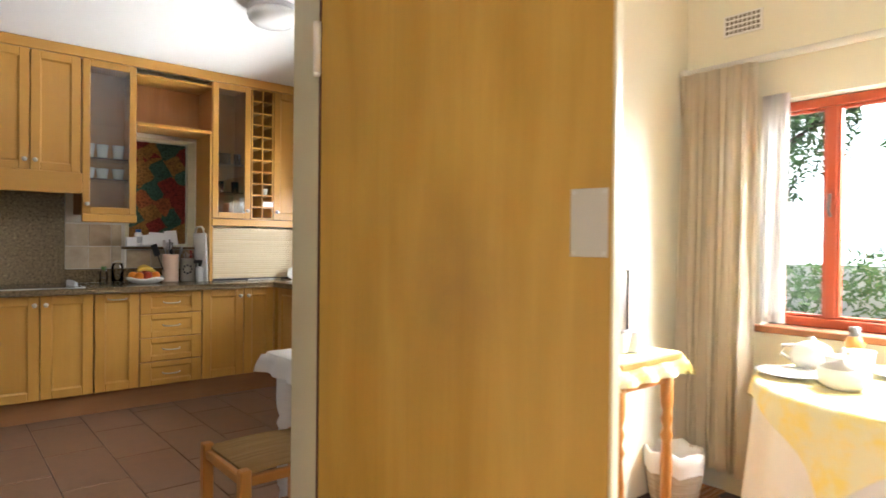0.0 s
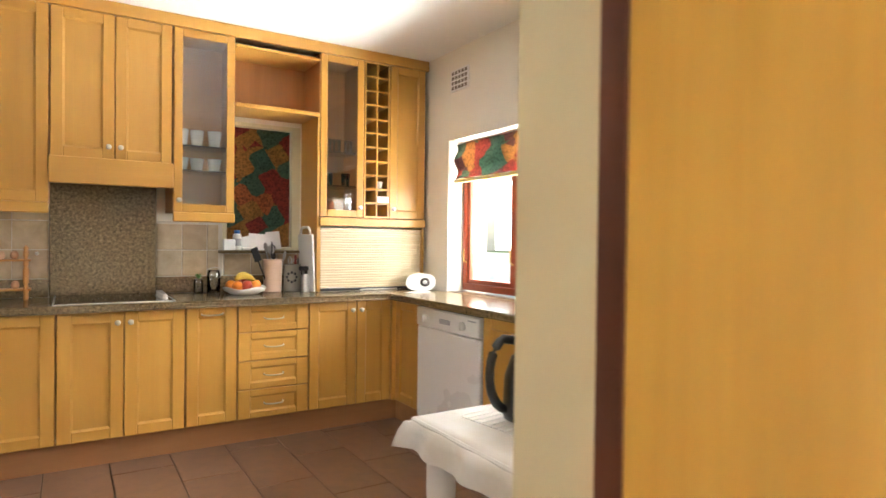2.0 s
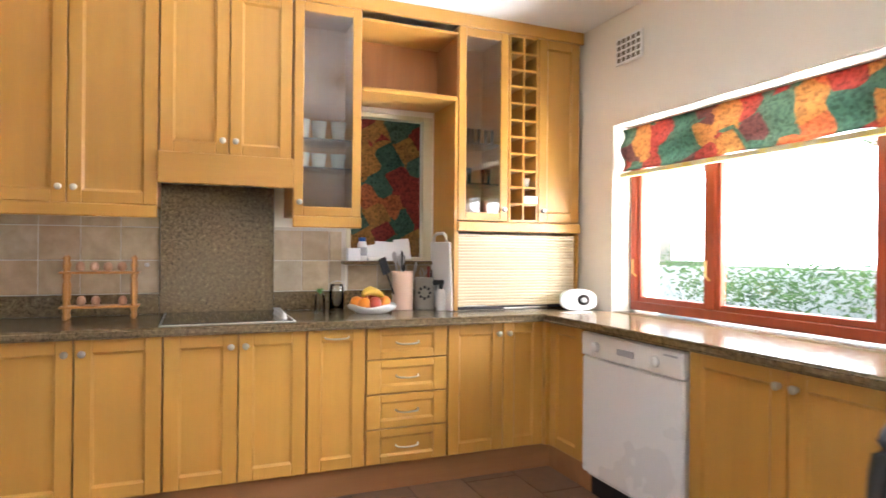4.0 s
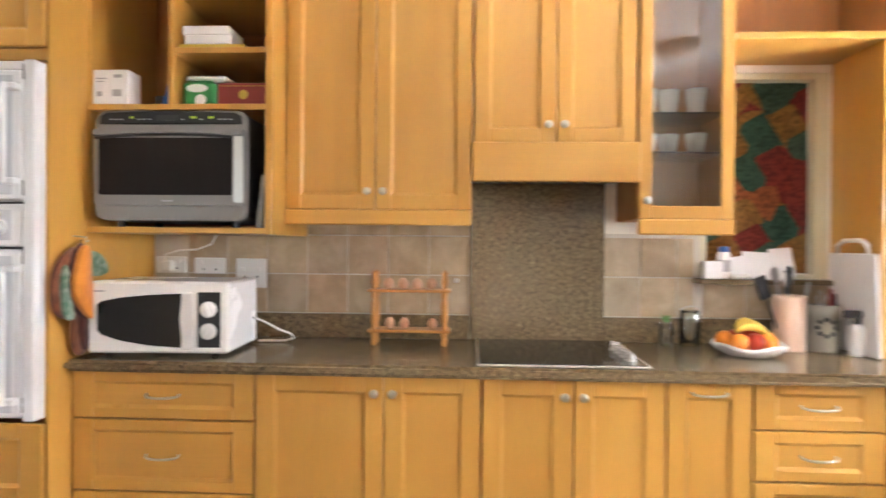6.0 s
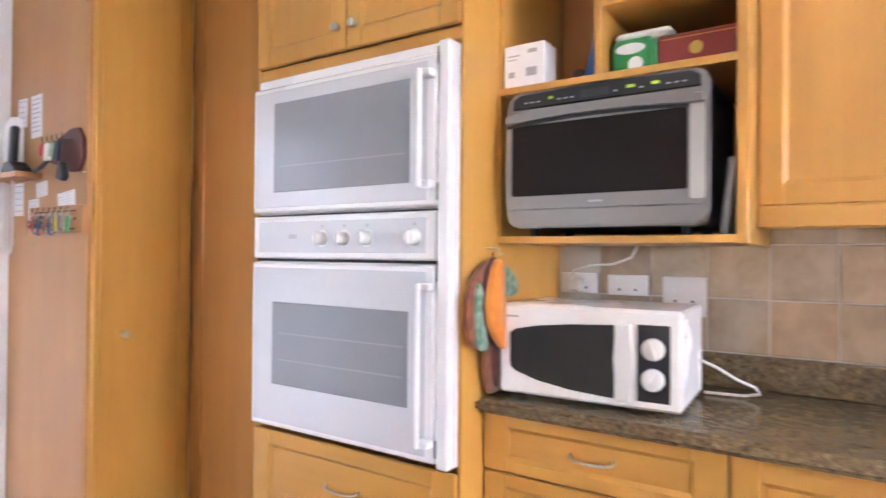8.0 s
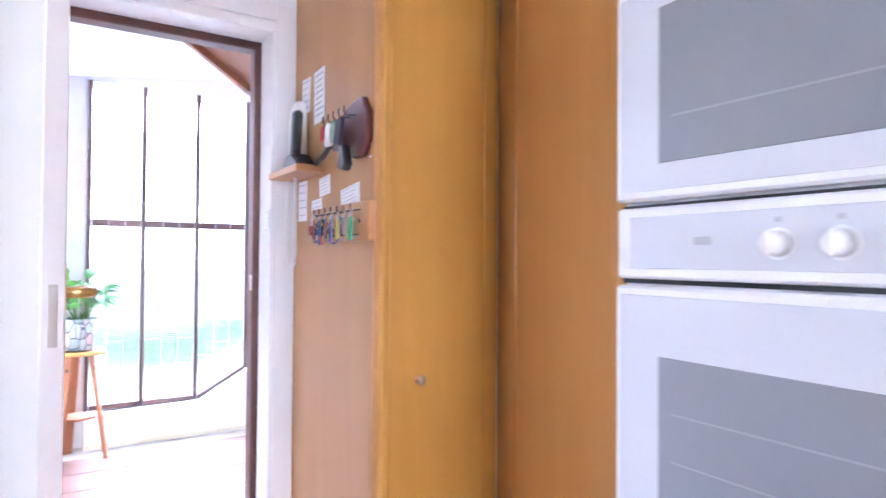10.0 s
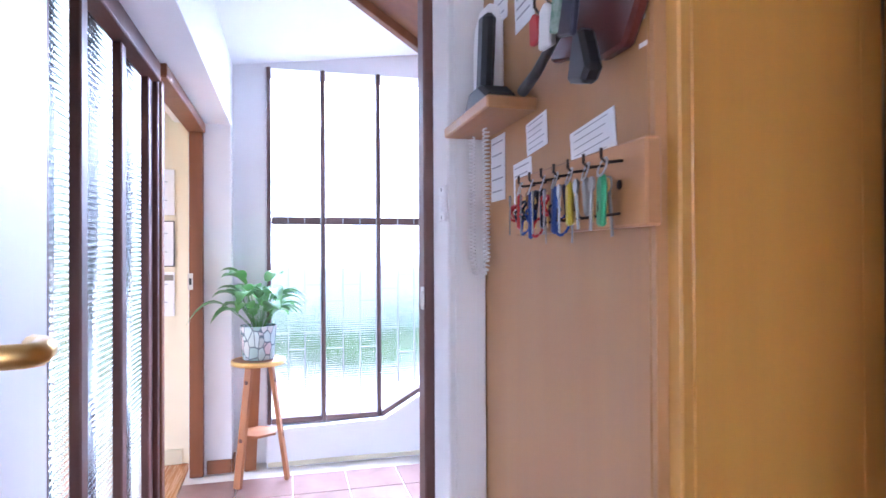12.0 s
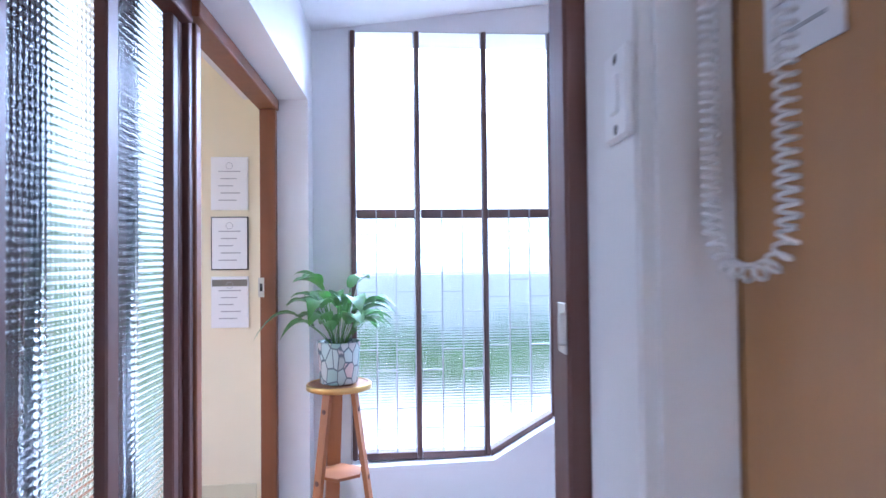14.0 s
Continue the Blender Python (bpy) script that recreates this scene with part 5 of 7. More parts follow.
M_ORANGEF = paint("orange_peel", (0.78, 0.24, 0.015), 0.45, 0.8, 0.5, 1.2)
M_APPLE = paint("red_apple", (0.50, 0.05, 0.02), 0.3, 0.6, 0.02, 12)
M_BANANA = paint("banana_skin", (0.72, 0.47, 0.06), 0.5, 0.75, 0.05, 9)
ball = [(0.0, 0.0)] + [(0.036 * math.sin(a), 0.036 - 0.036 * math.cos(a)) for a in np.linspace(0.3, 2.85, 9)] + [(0.0, 0.068)]
or_me, ap_me = mesh_of("orange", lathe(B(), ball, 16), M_ORANGEF, True), mesh_of("apple", lathe(B(), ball, 16), M_APPLE, True)
for nm, me, x, y, z in (("orange", or_me, -0.055, -0.05, 0.018), ("orange", or_me, 0.055, -0.045, 0.018), ("apple", ap_me, 0.0, -0.06, 0.022), ("orange", or_me, -0.08, 0.03, 0.02), ("apple", ap_me, 0.02, 0.02, 0.045), ("orange", or_me, 0.08, 0.03, 0.02), ("apple", ap_me, -0.02, 0.075, 0.02)):
    o = new(nm, me)
    o.matrix_world = pose(3.44 + x, 7.20 + y, 0.905 + z, 10 * x, 0, 300 * y)
    tagged(o, "ripe orange in the fruit bowl" if nm == "orange" else "red apple in the fruit bowl", nm, "fruit in the bowl")
for k in range(4):
    pts = [(0.09 * math.cos(a), 0.015 * k + 0.004 * k, 0.07 * math.sin(a)) for a in np.linspace(0.5, 2.3, 9)]
    bm = tube(B(), pts, lambda u: 0.006 + 0.012 * math.sin(math.pi * min(max(u, 0.03), 0.97)) ** 0.5, 8)
    solid("banana", bm, M_BANANA, "yellow banana lying on the fruit", "banana", "fruit in the bowl", smooth=True, m=pose(3.43 + 0.012 * k, 7.17, 0.952 + 0.004 * k, 0, 0, 15 + 9 * k))

jar = thing("utensil_jar", pose(3.665, 7.34, 0.905), "pinkish cream ceramic jar full of kitchen utensils", "jar")
M_PINKJ = material("pink_cream_glaze", (0.70, 0.50, 0.38), 0.3)
part("jar", lathe(B(), [(0.0, 0.0), (0.058, 0.0), (0.062, 0.006), (0.062, 0.21), (0.065, 0.222), (0.06, 0.225), (0.056, 0.21), (0.056, 0.012), (0.0, 0.012)], 26), M_PINKJ, jar, "", True)
for k, (dx, dy, tl, ln, mt) in enumerate(((-0.03, 0.0, -22, 0.33, M_BLACK), (0.0, -0.02, -4, 0.34, M_STEEL), (0.02, 0.01, 9, 0.33, M_BLACK), (0.035, -0.01, 17, 0.31, M_STEEL), (-0.01, 0.03, -10, 0.35, M_BLACK), (0.01, 0.03, 4, 0.36, M_STEEL))):
    bm = tube(B(), [(0, 0, 0.02), (0, 0, ln - 0.08)], 0.005)
    if k % 2:
        prof2 = [(0.0, 0.0), (0.012, 0.004), (0.026, 0.02), (0.03, 0.04), (0.022, 0.062), (0.0, 0.072)]
        b2 = lathe(B(), prof2, 14)
        moved(b2, pose(0, 0, ln - 0.085) @ Matrix.Diagonal((1, 0.25, 1, 1)))
        me = bpy.data.meshes.new("tmp")
        b2.to_mesh(me)
        bm.from_mesh(me)
        b2.free()
    else:
        box(bm, -0.024, -0.003, ln - 0.10, 0.024, 0.003, ln, 0.003)
    u = part("utensil", bm, mt, jar, "black slotted spatula" if not k % 2 else "steel ladle")
    u.matrix_local = pose(dx * 0.7, dy * 0.7, 0.0, -8 * (k % 3 - 1), tl, 20 * k)
crock = thing("utensil_holder", pose(3.80, 7.33, 0.905), "grey-green holder with a ring of dark dots and scissors", "holder")
M_CROCK = paint("grey_green_tin", (0.24, 0.22, 0.18), 0.45, 0.85, 0.05, 4)
part("pot", lathe(B(), [(0.0, 0.0), (0.058, 0.0), (0.06, 0.008), (0.06, 0.185), (0.057, 0.19), (0.054, 0.185), (0.054, 0.012), (0.0, 0.012)], 26), M_CROCK, crock, "", True)
for k in range(8):
    a = math.radians(45 * k)
    th = 0.55 * math.cos(a)
    c = Vector((0.0605 * math.sin(th - 0.35), -0.0605 * math.cos(th - 0.35), 0.10 + 0.033 * math.sin(a)))
    part("dot", moved(lathe(B(), [(0.0, 0.0012), (0.0095, 0.001), (0.01, 0.0), (0.0, 0.0)], 12), Matrix.Translation(c) @ pose(0, 0, 0, 90, 0, math.degrees(th - 0.35))), M_BLACK, crock, "dark painted dot")
part("scissors", tube(B(), [(-0.02, 0, 0.17), (-0.03, 0, 0.22), (-0.02, 0, 0.245), (-0.005, 0, 0.225), (-0.01, 0, 0.19), (0.012, 0, 0.22), (0.02, 0, 0.245), (0.032, 0, 0.22), (0.02, 0, 0.17)], 0.0045), M_STEEL, crock, "steel scissor handles")
part("brush", box(B(), 0.012, -0.015, 0.1, 0.03, 0.0, 0.255, 0.006), M_REDBOX, crock, "red brush handle")
part("peeler", box(B(), 0.036, -0.01, 0.1, 0.046, 0.004, 0.235, 0.004), M_BLACK, crock, "black peeler handle")
spray = thing("spray_bottle", pose(3.862, 7.22, 0.905), "small white spray bottle with a black nozzle", "bottle")
part("bottle", lathe(B(), [(0.0, 0.0), (0.024, 0.0), (0.026, 0.005), (0.026, 0.1), (0.02, 0.118), (0.011, 0.125), (0.0, 0.125)], 20), M_PLASTIC, spray, "", True)
bm = lathe(B(), [(0.012, 0.122), (0.012, 0.15), (0.0, 0.15)], 14)
box(bm, -0.05, -0.01, 0.148, 0.018, 0.01, 0.178, 0.005)
box(bm, -0.034, -0.004, 0.118, -0.028, 0.004, 0.15, 0.002)
part("nozzle", bm, M_BLACK, spray, "black trigger nozzle")
brd = thing("chopping_board", pose(3.888, 7.13, 0.906, 0, -2.5, 0), "white plastic chopping board with a handle slot, stood on edge", "chopping board")
bm = B()
box(bm, 0, 0, 0, 0.014, 0.30, 0.40, 0.005)
part("board", bm, M_PLASTIC, brd)
part("handle", tube(B(), [(0.007, 0.05, 0.395), (0.007, 0.055, 0.43), (0.007, 0.09, 0.45), (0.007, 0.2, 0.45), (0.007, 0.245, 0.43), (0.007, 0.25, 0.395)], 0.009), M_PLASTIC, brd, "rounded board handle", True)
pj = thing("plant_jar", pose(3.19, 7.41, 0.905), "little green plant cutting in a glass jar", "plant")
jg = part("jar", lathe(B(), [(0.0, 0.0), (0.028, 0.0), (0.03, 0.01), (0.03, 0.07), (0.024, 0.085), (0.026, 0.095)], 18), M_JARGLASS, pj, "small clear glass jar", True)
jg.visible_shadow = False
bm = B()
for k in range(22):
    a, e = k * 2.4, 0.4 + 0.5 * random.random()
    d = Vector((math.cos(a) * math.cos(e), math.sin(a) * math.cos(e), math.sin(e)))
    u = d.cross(Vector((0, 0, 1))).normalized() * 0.007
    p = Vector((0, 0, 0.09 + 0.02 * random.random()))
    q = p + d * (0.025 + 0.015 * random.random())
    v = [bm.verts.new(c) for c in (p, (p + q) / 2 + u, q, (p + q) / 2 - u)]
    bm.faces.new(v)
part("leaves", bm, M_LEAF, pj, "small green leaves")
gj = thing("glass_jar", pose(3.285, 7.40, 0.905), "clear glass storage jar with a steel clip", "jar")
g = part("jar", lathe(B(), [(0.0, 0.0), (0.04, 0.0), (0.043, 0.008), (0.043, 0.12), (0.036, 0.14), (0.038, 0.15), (0.035, 0.15), (0.033, 0.138), (0.04, 0.118), (0.04, 0.01), (0.0, 0.01)], 22), M_JARGLASS, gj, "", True)
g.visible_shadow = False
part("clip", tube(B(), [(0.038, 0.0, 0.10), (0.048, 0, 0.13), (0.04, 0, 0.165), (0.0, 0, 0.17), (-0.04, 0, 0.155), (-0.045, 0, 0.12)], 0.0025), M_STEEL, gj, "bent steel clip")
radio = thing("radio", pose(4.655, 6.99, 0.905, 0, 0, -32) @ Matrix.Diagonal((1.05, 1.0, 0.95, 1)), "small white oval radio with a grey dial", "radio")
bm = B()
prism(bm, [(0.105 * math.cos(a) * (1 if math.sin(a) < 0 else 0.97), 0.066 + 0.066 * math.copysign(abs(math.sin(a)) ** 0.6, math.sin(a))) for a in np.linspace(0, 2 * math.pi, 29)[:-1]], -0.045, 0.045, 0.01)
part("case", bm, M_PLASTIC, radio)
part("dial", moved(lathe(B(), [(0.0, 0.006), (0.03, 0.006), (0.034, 0.0), (0.0, 0.0)], 22), pose(0.03, -0.045, 0.068, 90)), M_IRON, radio, "dark grey dial ring", True)
part("dial_centre", moved(lathe(B(), [(0.0, 0.006), (0.014, 0.005), (0.016, 0.0), (0.0, 0.0)], 18), pose(0.03, -0.051, 0.068, 90)), M_PLASTIC, radio, "white dial centre", True)
slab("leaflet", (-0.06, -0.09, 0.0, 0.12, 0.0, 0.002), M_PAPER, "white leaflet lying on the worktop", "paper", 0.0, pose(4.52, 6.90, 0.9055, 0, 0, 20))

# things on the small sill
slab("note_block", (3.355, 7.42, NWZ0, 3.43, 7.47, NWZ0 + 0.075), M_PAPER, "white note card standing on the sill", "paper", 0.002)
bt = thing("pill_bottle", pose(3.452, 7.47, NWZ0), "white plastic bottle with a blue cap on the sill", "bottle")
part("bottle", lathe(B(), [(0.0, 0.0), (0.026, 0.0), (0.028, 0.005), (0.028, 0.10), (0.022, 0.115), (0.0, 0.115)], 18), M_PLASTIC, bt, "", True)
part("cap", lathe(B(), [(0.021, 0.113), (0.021, 0.138), (0.0, 0.14)], 18), M_BLUE, bt, "blue screw cap", True)
part("label_band", lathe(B(), [(0.0284, 0.03), (0.0284, 0.08)], 18), M_INK, bt)
for k, (x, tl, w, h) in enumerate(((3.53, -9, 0.11, 0.09), (3.58, 3, 0.14, 0.12), (3.65, 8, 0.12, 0.10), (3.72, -5, 0.10, 0.13))):
    slab("envelope", (0, 0, 0, w, 0.003, h), M_PAPER, "loose white envelope leaning on the sill", "paper", 0.0, pose(x - 0.05, 7.452 + 0.012 * k, NWZ0 + 0.002, -12, tl, 0))
slab("soap_dish", (3.475, 7.415, NWZ0, 3.55, 7.46, NWZ0 + 0.02), M_PLASTIC, "small white dish on the sill", "dish", 0.006)

# cups and glasses behind the glass doors
cup_me = mesh_of("cup", lathe(B(), [(0.0, 0.0), (0.028, 0.0), (0.032, 0.006), (0.045, 0.085), (0.043, 0.087), (0.03, 0.012), (0.0, 0.01)], 20), M_CERAMIC, True)
for zz in (1.70, 1.855):
    sh = part("glass_shelf", box(B(), 0.018, 0.06, zz - 0.008 - 1.432, 0.348, 0.33, zz - 1.432), M_CABGLASS, glass_a, "glass shelf")
    sh.visible_shadow = False
    for k, x in enumerate((3.065, 3.16, 3.265)):
        c = new("cup", cup_me)
        c.matrix_world = pose(x, 7.30 + 0.02 * (k % 2), zz + 0.001, 0, 0, 70 * k) @ Matrix.Diagonal((0.98, 0.98, 1.25 if zz > 1.8 else 0.95, 1))
        tagged(c, "plain white china cup behind the glass door", "cup", "cups in the cabinet")
for zz in (1.66, 1.90):
    sh = part("glass_shelf", box(B(), 0.018, 0.06, zz - 0.008 - 1.432, 0.312, 0.33, zz - 1.432), M_CABGLASS, glass_b, "glass shelf")
    sh.visible_shadow = False
gl_me = mesh_of("tumbler", lathe(B(), [(0.0, 0.0), (0.028, 0.0), (0.033, 0.09), (0.031, 0.09), (0.027, 0.006), (0.0, 0.006)], 18), M_JARGLASS, True)
for x, zz in ((4.03, 1.90), (4.10, 1.90), (4.19, 1.90), (4.04, 1.66), (4.17, 1.66)):
    t = new("tumbler", gl_me)
    t.visible_shadow = False
    t.matrix_world = pose(x, 7.27, zz + 0.001)
    tagged(t, "clear glass tumbler behind the glass door", "glass", "glasses in the cabinet")
c = new("cup", cup_me)
c.matrix_world = pose(4.415, 7.21, 1.432 + 0.012 + 2 * (Hh - 0.012) / ROWS_N + 0.001) @ Matrix.Diagonal((0.6, 0.6, 0.65, 1))
tagged(c, "small white cup in a hole of the wine rack", "cup")
slab("card", (4.37, 7.140, 1.545, 4.46, 7.146, 1.59), M_PAPER, "white card stuck to the wine rack", "card", 0.0)

# kitchen table, stool, kettle
TX0, TX1, TY0, TY1, TZ = 3.34, 4.25, 4.10, 4.74, 0.735
tb = thing("kitchen_table", pose(TX0, TY0, 0), "white painted table with turned legs", "table")
part("tabletop", box(B(), 0, 0, TZ - 0.03, TX1 - TX0, TY1 - TY0, TZ, 0.005), M_WFRAME, tb)
for b in ((0.07, 0.05, 0.6, TX1 - TX0 - 0.07, 0.07, TZ - 0.031), (0.07, TY1 - TY0 - 0.07, 0.6, TX1 - TX0 - 0.07, TY1 - TY0 - 0.05, TZ - 0.031), (0.05, 0.07, 0.6, 0.07, TY1 - TY0 - 0.07, TZ - 0.031)):
    part("apron", box(B(), *b, 0.002), M_WFRAME, tb)
leg = [(0.0, 0.0), (0.02, 0.0), (0.028, 0.03), (0.03, 0.08), (0.022, 0.10), (0.036, 0.13), (0.04, 0.20), (0.03, 0.28), (0.042, 0.31), (0.03, 0.33), (0.044, 0.36), (0.032, 0.385), (0.044, 0.41), (0.03, 0.44), (0.042, 0.48), (0.045, 0.52), (0.045, TZ - 0.031), (0.0, TZ - 0.031)]
for x in (0.07, TX1 - TX0 - 0.07):
    for y in (0.07, TY1 - TY0 - 0.07):
        part("leg", lathe(B(), leg, 18, (x, y, 0)), M_WFRAME, tb, "turned white leg", True)
bm = B()
NX, NY = 40, 30
ov = 0.10
def cloth_point(u, v, lx, ly, drop):
    x, y = -drop + (lx + 2 * drop) * u, -drop + (ly + 2 * drop) * v
    ox, oy = max(0, -x, x - lx), max(0, -y, y - ly)
    d = max(ox, oy)
    cx, cy = min(max(x, 0), lx), min(max(y, 0), ly)
    ripple = 0.012 * math.sin(9 * (u + v) * 3.1) * min(1, d / 0.05)
    push = 0.006 + 0.25 * d * (1 if ox and oy else 0.10) + ripple
    sx = (-1 if x < 0 else 1 if x > lx else 0) * push
    sy = (-1 if y < 0 else 1 if y > ly else 0) * push
    return (cx + sx, cy + sy, -d * 0.98)


grid = [[bm.verts.new(cloth_point(i / NX, j / NY, TX1 - TX0, TY1 - TY0, ov)) for i in range(NX + 1)] for j in range(NY + 1)]
for j in range(NY):
    for i in range(NX):
        bm.faces.new((grid[j][i], grid[j][i + 1], grid[j + 1][i + 1], grid[j + 1][i]))
solid("tablecloth", bm, M_CLOTH, "white checked tablecloth hanging over the table edge", "tablecloth", smooth=True, m=pose(TX0, TY0, TZ + 0.002))
mat_t = thing("wire_rack", pose(3.50, 4.30, TZ + 0.004, 0, 0, 8), "white wire cooling rack lying on the tablecloth", "rack")
for k in range(12):
    part("wire", tube(B(), [(0.0, 0.03 * k, 0.012), (0.34, 0.03 * k, 0.012)], 0.002, 6), M_PLASTIC, mat_t)
for x in (0.0, 0.34):
    part("side_wire", tube(B(), [(x, 0, 0.008), (x, 0.33, 0.008)], 0.003, 6), M_PLASTIC, mat_t)
kt = thing("kettle", pose(3.62, 4.50, TZ + 0.018), "black electric kettle with a big loop handle", "kettle")
part("body", lathe(B(), [(0.0, 0.0), (0.085, 0.0), (0.09, 0.02), (0.085, 0.12), (0.065, 0.18), (0.04, 0.2), (0.0, 0.205)], 24), M_BLACK, kt, "", True)
part("handle", tube(B(), [(-0.078, 0.02, 0.03)] + [(-0.075 - 0.065 * math.cos(q), 0.026, 0.135 + 0.105 * math.sin(q)) for q in np.linspace(-1.2, 1.3, 12)] + [(-0.06, 0.01, 0.232), (-0.03, 0.0, 0.205)], 0.014, 10), M_BLACK, kt, "curved black handle", True)
st = thing("stool", pose(2.97, 4.07, 0), "wooden stool with a woven rush seat beside the table", "stool")
for x in (0.0, 0.36):
    for y in (0.0, 0.36):
        part("leg", box(B(), x - 0.02, y - 0.02, 0, x + 0.02, y + 0.02, 0.47 if x == 0 else 0.46, 0.005), M_PINE, st)
for z in (0.14, 0.41):
    for b in ((0.02, -0.012, z, 0.34, 0.012, z + 0.035), (0.02, 0.348, z, 0.34, 0.372, z + 0.035), (-0.012, 0.02, z, 0.012, 0.34, z + 0.035), (0.348, 0.02, z, 0.372, 0.34, z + 0.035)):
        part("rail", box(B(), *b, 0.004), M_PINE, st)
seat_me = mesh_of("strand", tube(B(), [(0.0, 0, 0.0), (0.09, 0, 0.006), (0.17, 0, 0.008), (0.25, 0, 0.006), (0.34, 0, 0.0)], 0.0075, 6), M_RUSH, True)
for k in range(24):
    piece("strand", seat_me, st, pose(0.01, 0.008 + 0.015 * k, 0.452))


# ---- doorway from the dining room, and its open door ----
for nm, b in (("jamb", (DX1, 3.68, 0, DX1 + 0.029, DY1 + 0.012, DZ)), ("jamb", (DX0 - 0.029, DY0 - 0.012, 0, DX0, DY1 + 0.012, DZ)), ("head", (DX0 - 0.029, DY0 - 0.012, DZ, DX1 + 0.029, DY1 + 0.012, DZ + 0.029)),
              ("architrave", (DX1 + 0.006, DY1 + 0.0005, 0, DX1 + 0.07, DY1 + 0.018, DZ + 0.07)), ("architrave", (DX0 - 0.07, DY1 + 0.0005, 0, DX0 - 0.006, DY1 + 0.018, DZ + 0.07))):
    structure("door_frame_" + nm, box(B(), *b, 0.003), M_FRAME, "cream painted door frame of the dining doorway", "door frame")
structure("door_rebate", box(B(), DX1 - 0.006, DY0 - 0.002, 0, DX1 + 0.029, 3.679, DZ - 0.001, 0.002), M_DARK, "dark stained rebate of the door frame", "door frame")
# leaf: own x along its width from the hinge
leaf = thing("door_1", pose(2.988, 3.60, 0.008, 0, 0, -75.3), "honey veneered door standing open, with a worn push plate", "door")
leaf["kind"] = "structure"
part("panel", box(B(), 0.0, 0.0, 0.0, 0.832, 0.04, 2.02, 0.003), M_DOOR, leaf)
part("edge_strip", box(B(), -0.004, 0.0, 0.0, 0.0, 0.04, 2.02), M_DARK, leaf, "dark edge lipping")
pp = part("push_plate", box(B(), 0.745, -0.003, 1.205, 0.825, 0.0, 1.345, 0.001), M_PLATE, leaf, "scuffed grey metal push plate")
for x in (0.753, 0.817):
    for z in (1.213, 1.337):
        part("screw", moved(lathe(B(), [(0.0, 0.0012), (0.004, 0.0008), (0.0045, 0.0), (0.0, 0.0)], 10), pose(x, -0.003, z, 90)), M_STEEL, pp)
part("edge_strip", box(B(), 0.832, 0.0, 0.0, 0.838, 0.04, 2.02, 0.001), M_FRAME, leaf, "pale edge lipping")
for z in (0.2, 1.70):
    h = part("hinge", tube(B(), [(-0.008, -0.007, z), (-0.008, -0.007, z + 0.14)], 0.011, 12), M_WFRAME, leaf, "white painted butt hinge", True)
    part("finial", moved(lathe(B(), [(0.0, -0.012), (0.008, -0.01), (0.012, 0.0), (0.0, 0.0)], 12), pose(-0.008, -0.007, z)), M_WFRAME, h, "", True)

# ---- dining room ----
window_3 = timber_window("window_3", 5.33, WY0 + 0.003, WY1 - 0.003, WZ0 + 0.003, WZ1 - 0.003, [3.075, 2.1], "dining room window in red timber frames", w=0.045, sw=0.014)
part("stay", tube(B(), [(-0.004, 2.072, 0.52), (-0.03, 2.072, 0.55), (-0.045, 2.062, 0.62)], 0.007), M_IRON, window_3, "dark iron window catch")
structure("window_sill_dining", box(B(), 5.20, WY0 - 0.04, WZ0 - 0.03, 5.33, WY1 + 0.04, WZ0 + 0.002, 0.004), M_JAMB, "brown timber window sill", "sill")
rail = thing("curtain_rail", pose(5.17, 0.7, 2.13), "white wooden curtain pole with a round finial", "curtain rail")
part("pole", tube(B(), [(0, 0, 0), (0, 3.02, 0)], 0.018, 14), M_WFRAME, rail, "", True)
part("finial", moved(lathe(B(), [(0.0, 0.0), (0.02, 0.004), (0.028, 0.02), (0.024, 0.036), (0.0, 0.045)], 16), pose(0, 2.985, 0, -90)), M_WFRAME, rail, "", True)
part("bracket", box(B(), 0.0, 2.9, -0.01, 0.079, 2.93, 0.01, 0.003), M_WFRAME, rail)
part("bracket", box(B(), 0.0, 0.2, -0.01, 0.079, 0.23, 0.01, 0.003), M_WFRAME, rail)


def hung(name, mat, x, y0, y1, z0, z1, folds, depth, label):
    """A gathered curtain: pinch pleats at the head, fuller folds below."""
    c = thing(name, pose(x, y0, z0), label, "curtain")
    bm = B()
    n, rows = folds * 10, 16
    grid = []
    for j in range(rows + 1):
        v = j / rows
        row = []
        for i in range(n + 1):
            u = i / n
            a = 2 * math.pi * folds * u
            amp = depth * (0.55 + 0.45 * (1 - v)) * (0.8 + 0.3 * math.sin(5 * u + 2))
            dx = amp * (math.sin(a) + 0.28 * math.sin(2 * a + 3 * v) + 0.2 * math.sin(0.7 * a + 1.3))
            if v > 0.93:
                dx *= 0.45
            row.append(bm.verts.new((dx, (y1 - y0) * u + 0.01 * math.sin(a * 1.5 + 4 * v), (z1 - z0) * v)))
        grid.append(row)
    for j in range(rows):
        for i in range(n):
            bm.faces.new((grid[j][i], grid[j][i + 1], grid[j + 1][i + 1], grid[j + 1][i]))
    bmesh.ops.solidify(bm, geom=bm.faces[:], thickness=0.002)
    part("drape", bm, mat, c, "", True)
    return c


hung("curtain", M_CURTAIN, 5.13, 3.33, 3.70, 0.135, 2.115, 7, 0.045, "floor-length beige curtain drawn to one side")
hung("net_curtain", M_NET, 5.215, 3.22, 3.33, 0.88, 1.96, 4, 0.015, "sheer white net curtain beside the window")

side = thing("side_table", pose(4.16, 3.40, 0), "reddish wooden side table with turned legs", "side table")
part("top", box(B(), 0, 0, 0.755, 0.46, 0.325, 0.785, 0.005), M_PINE, side)
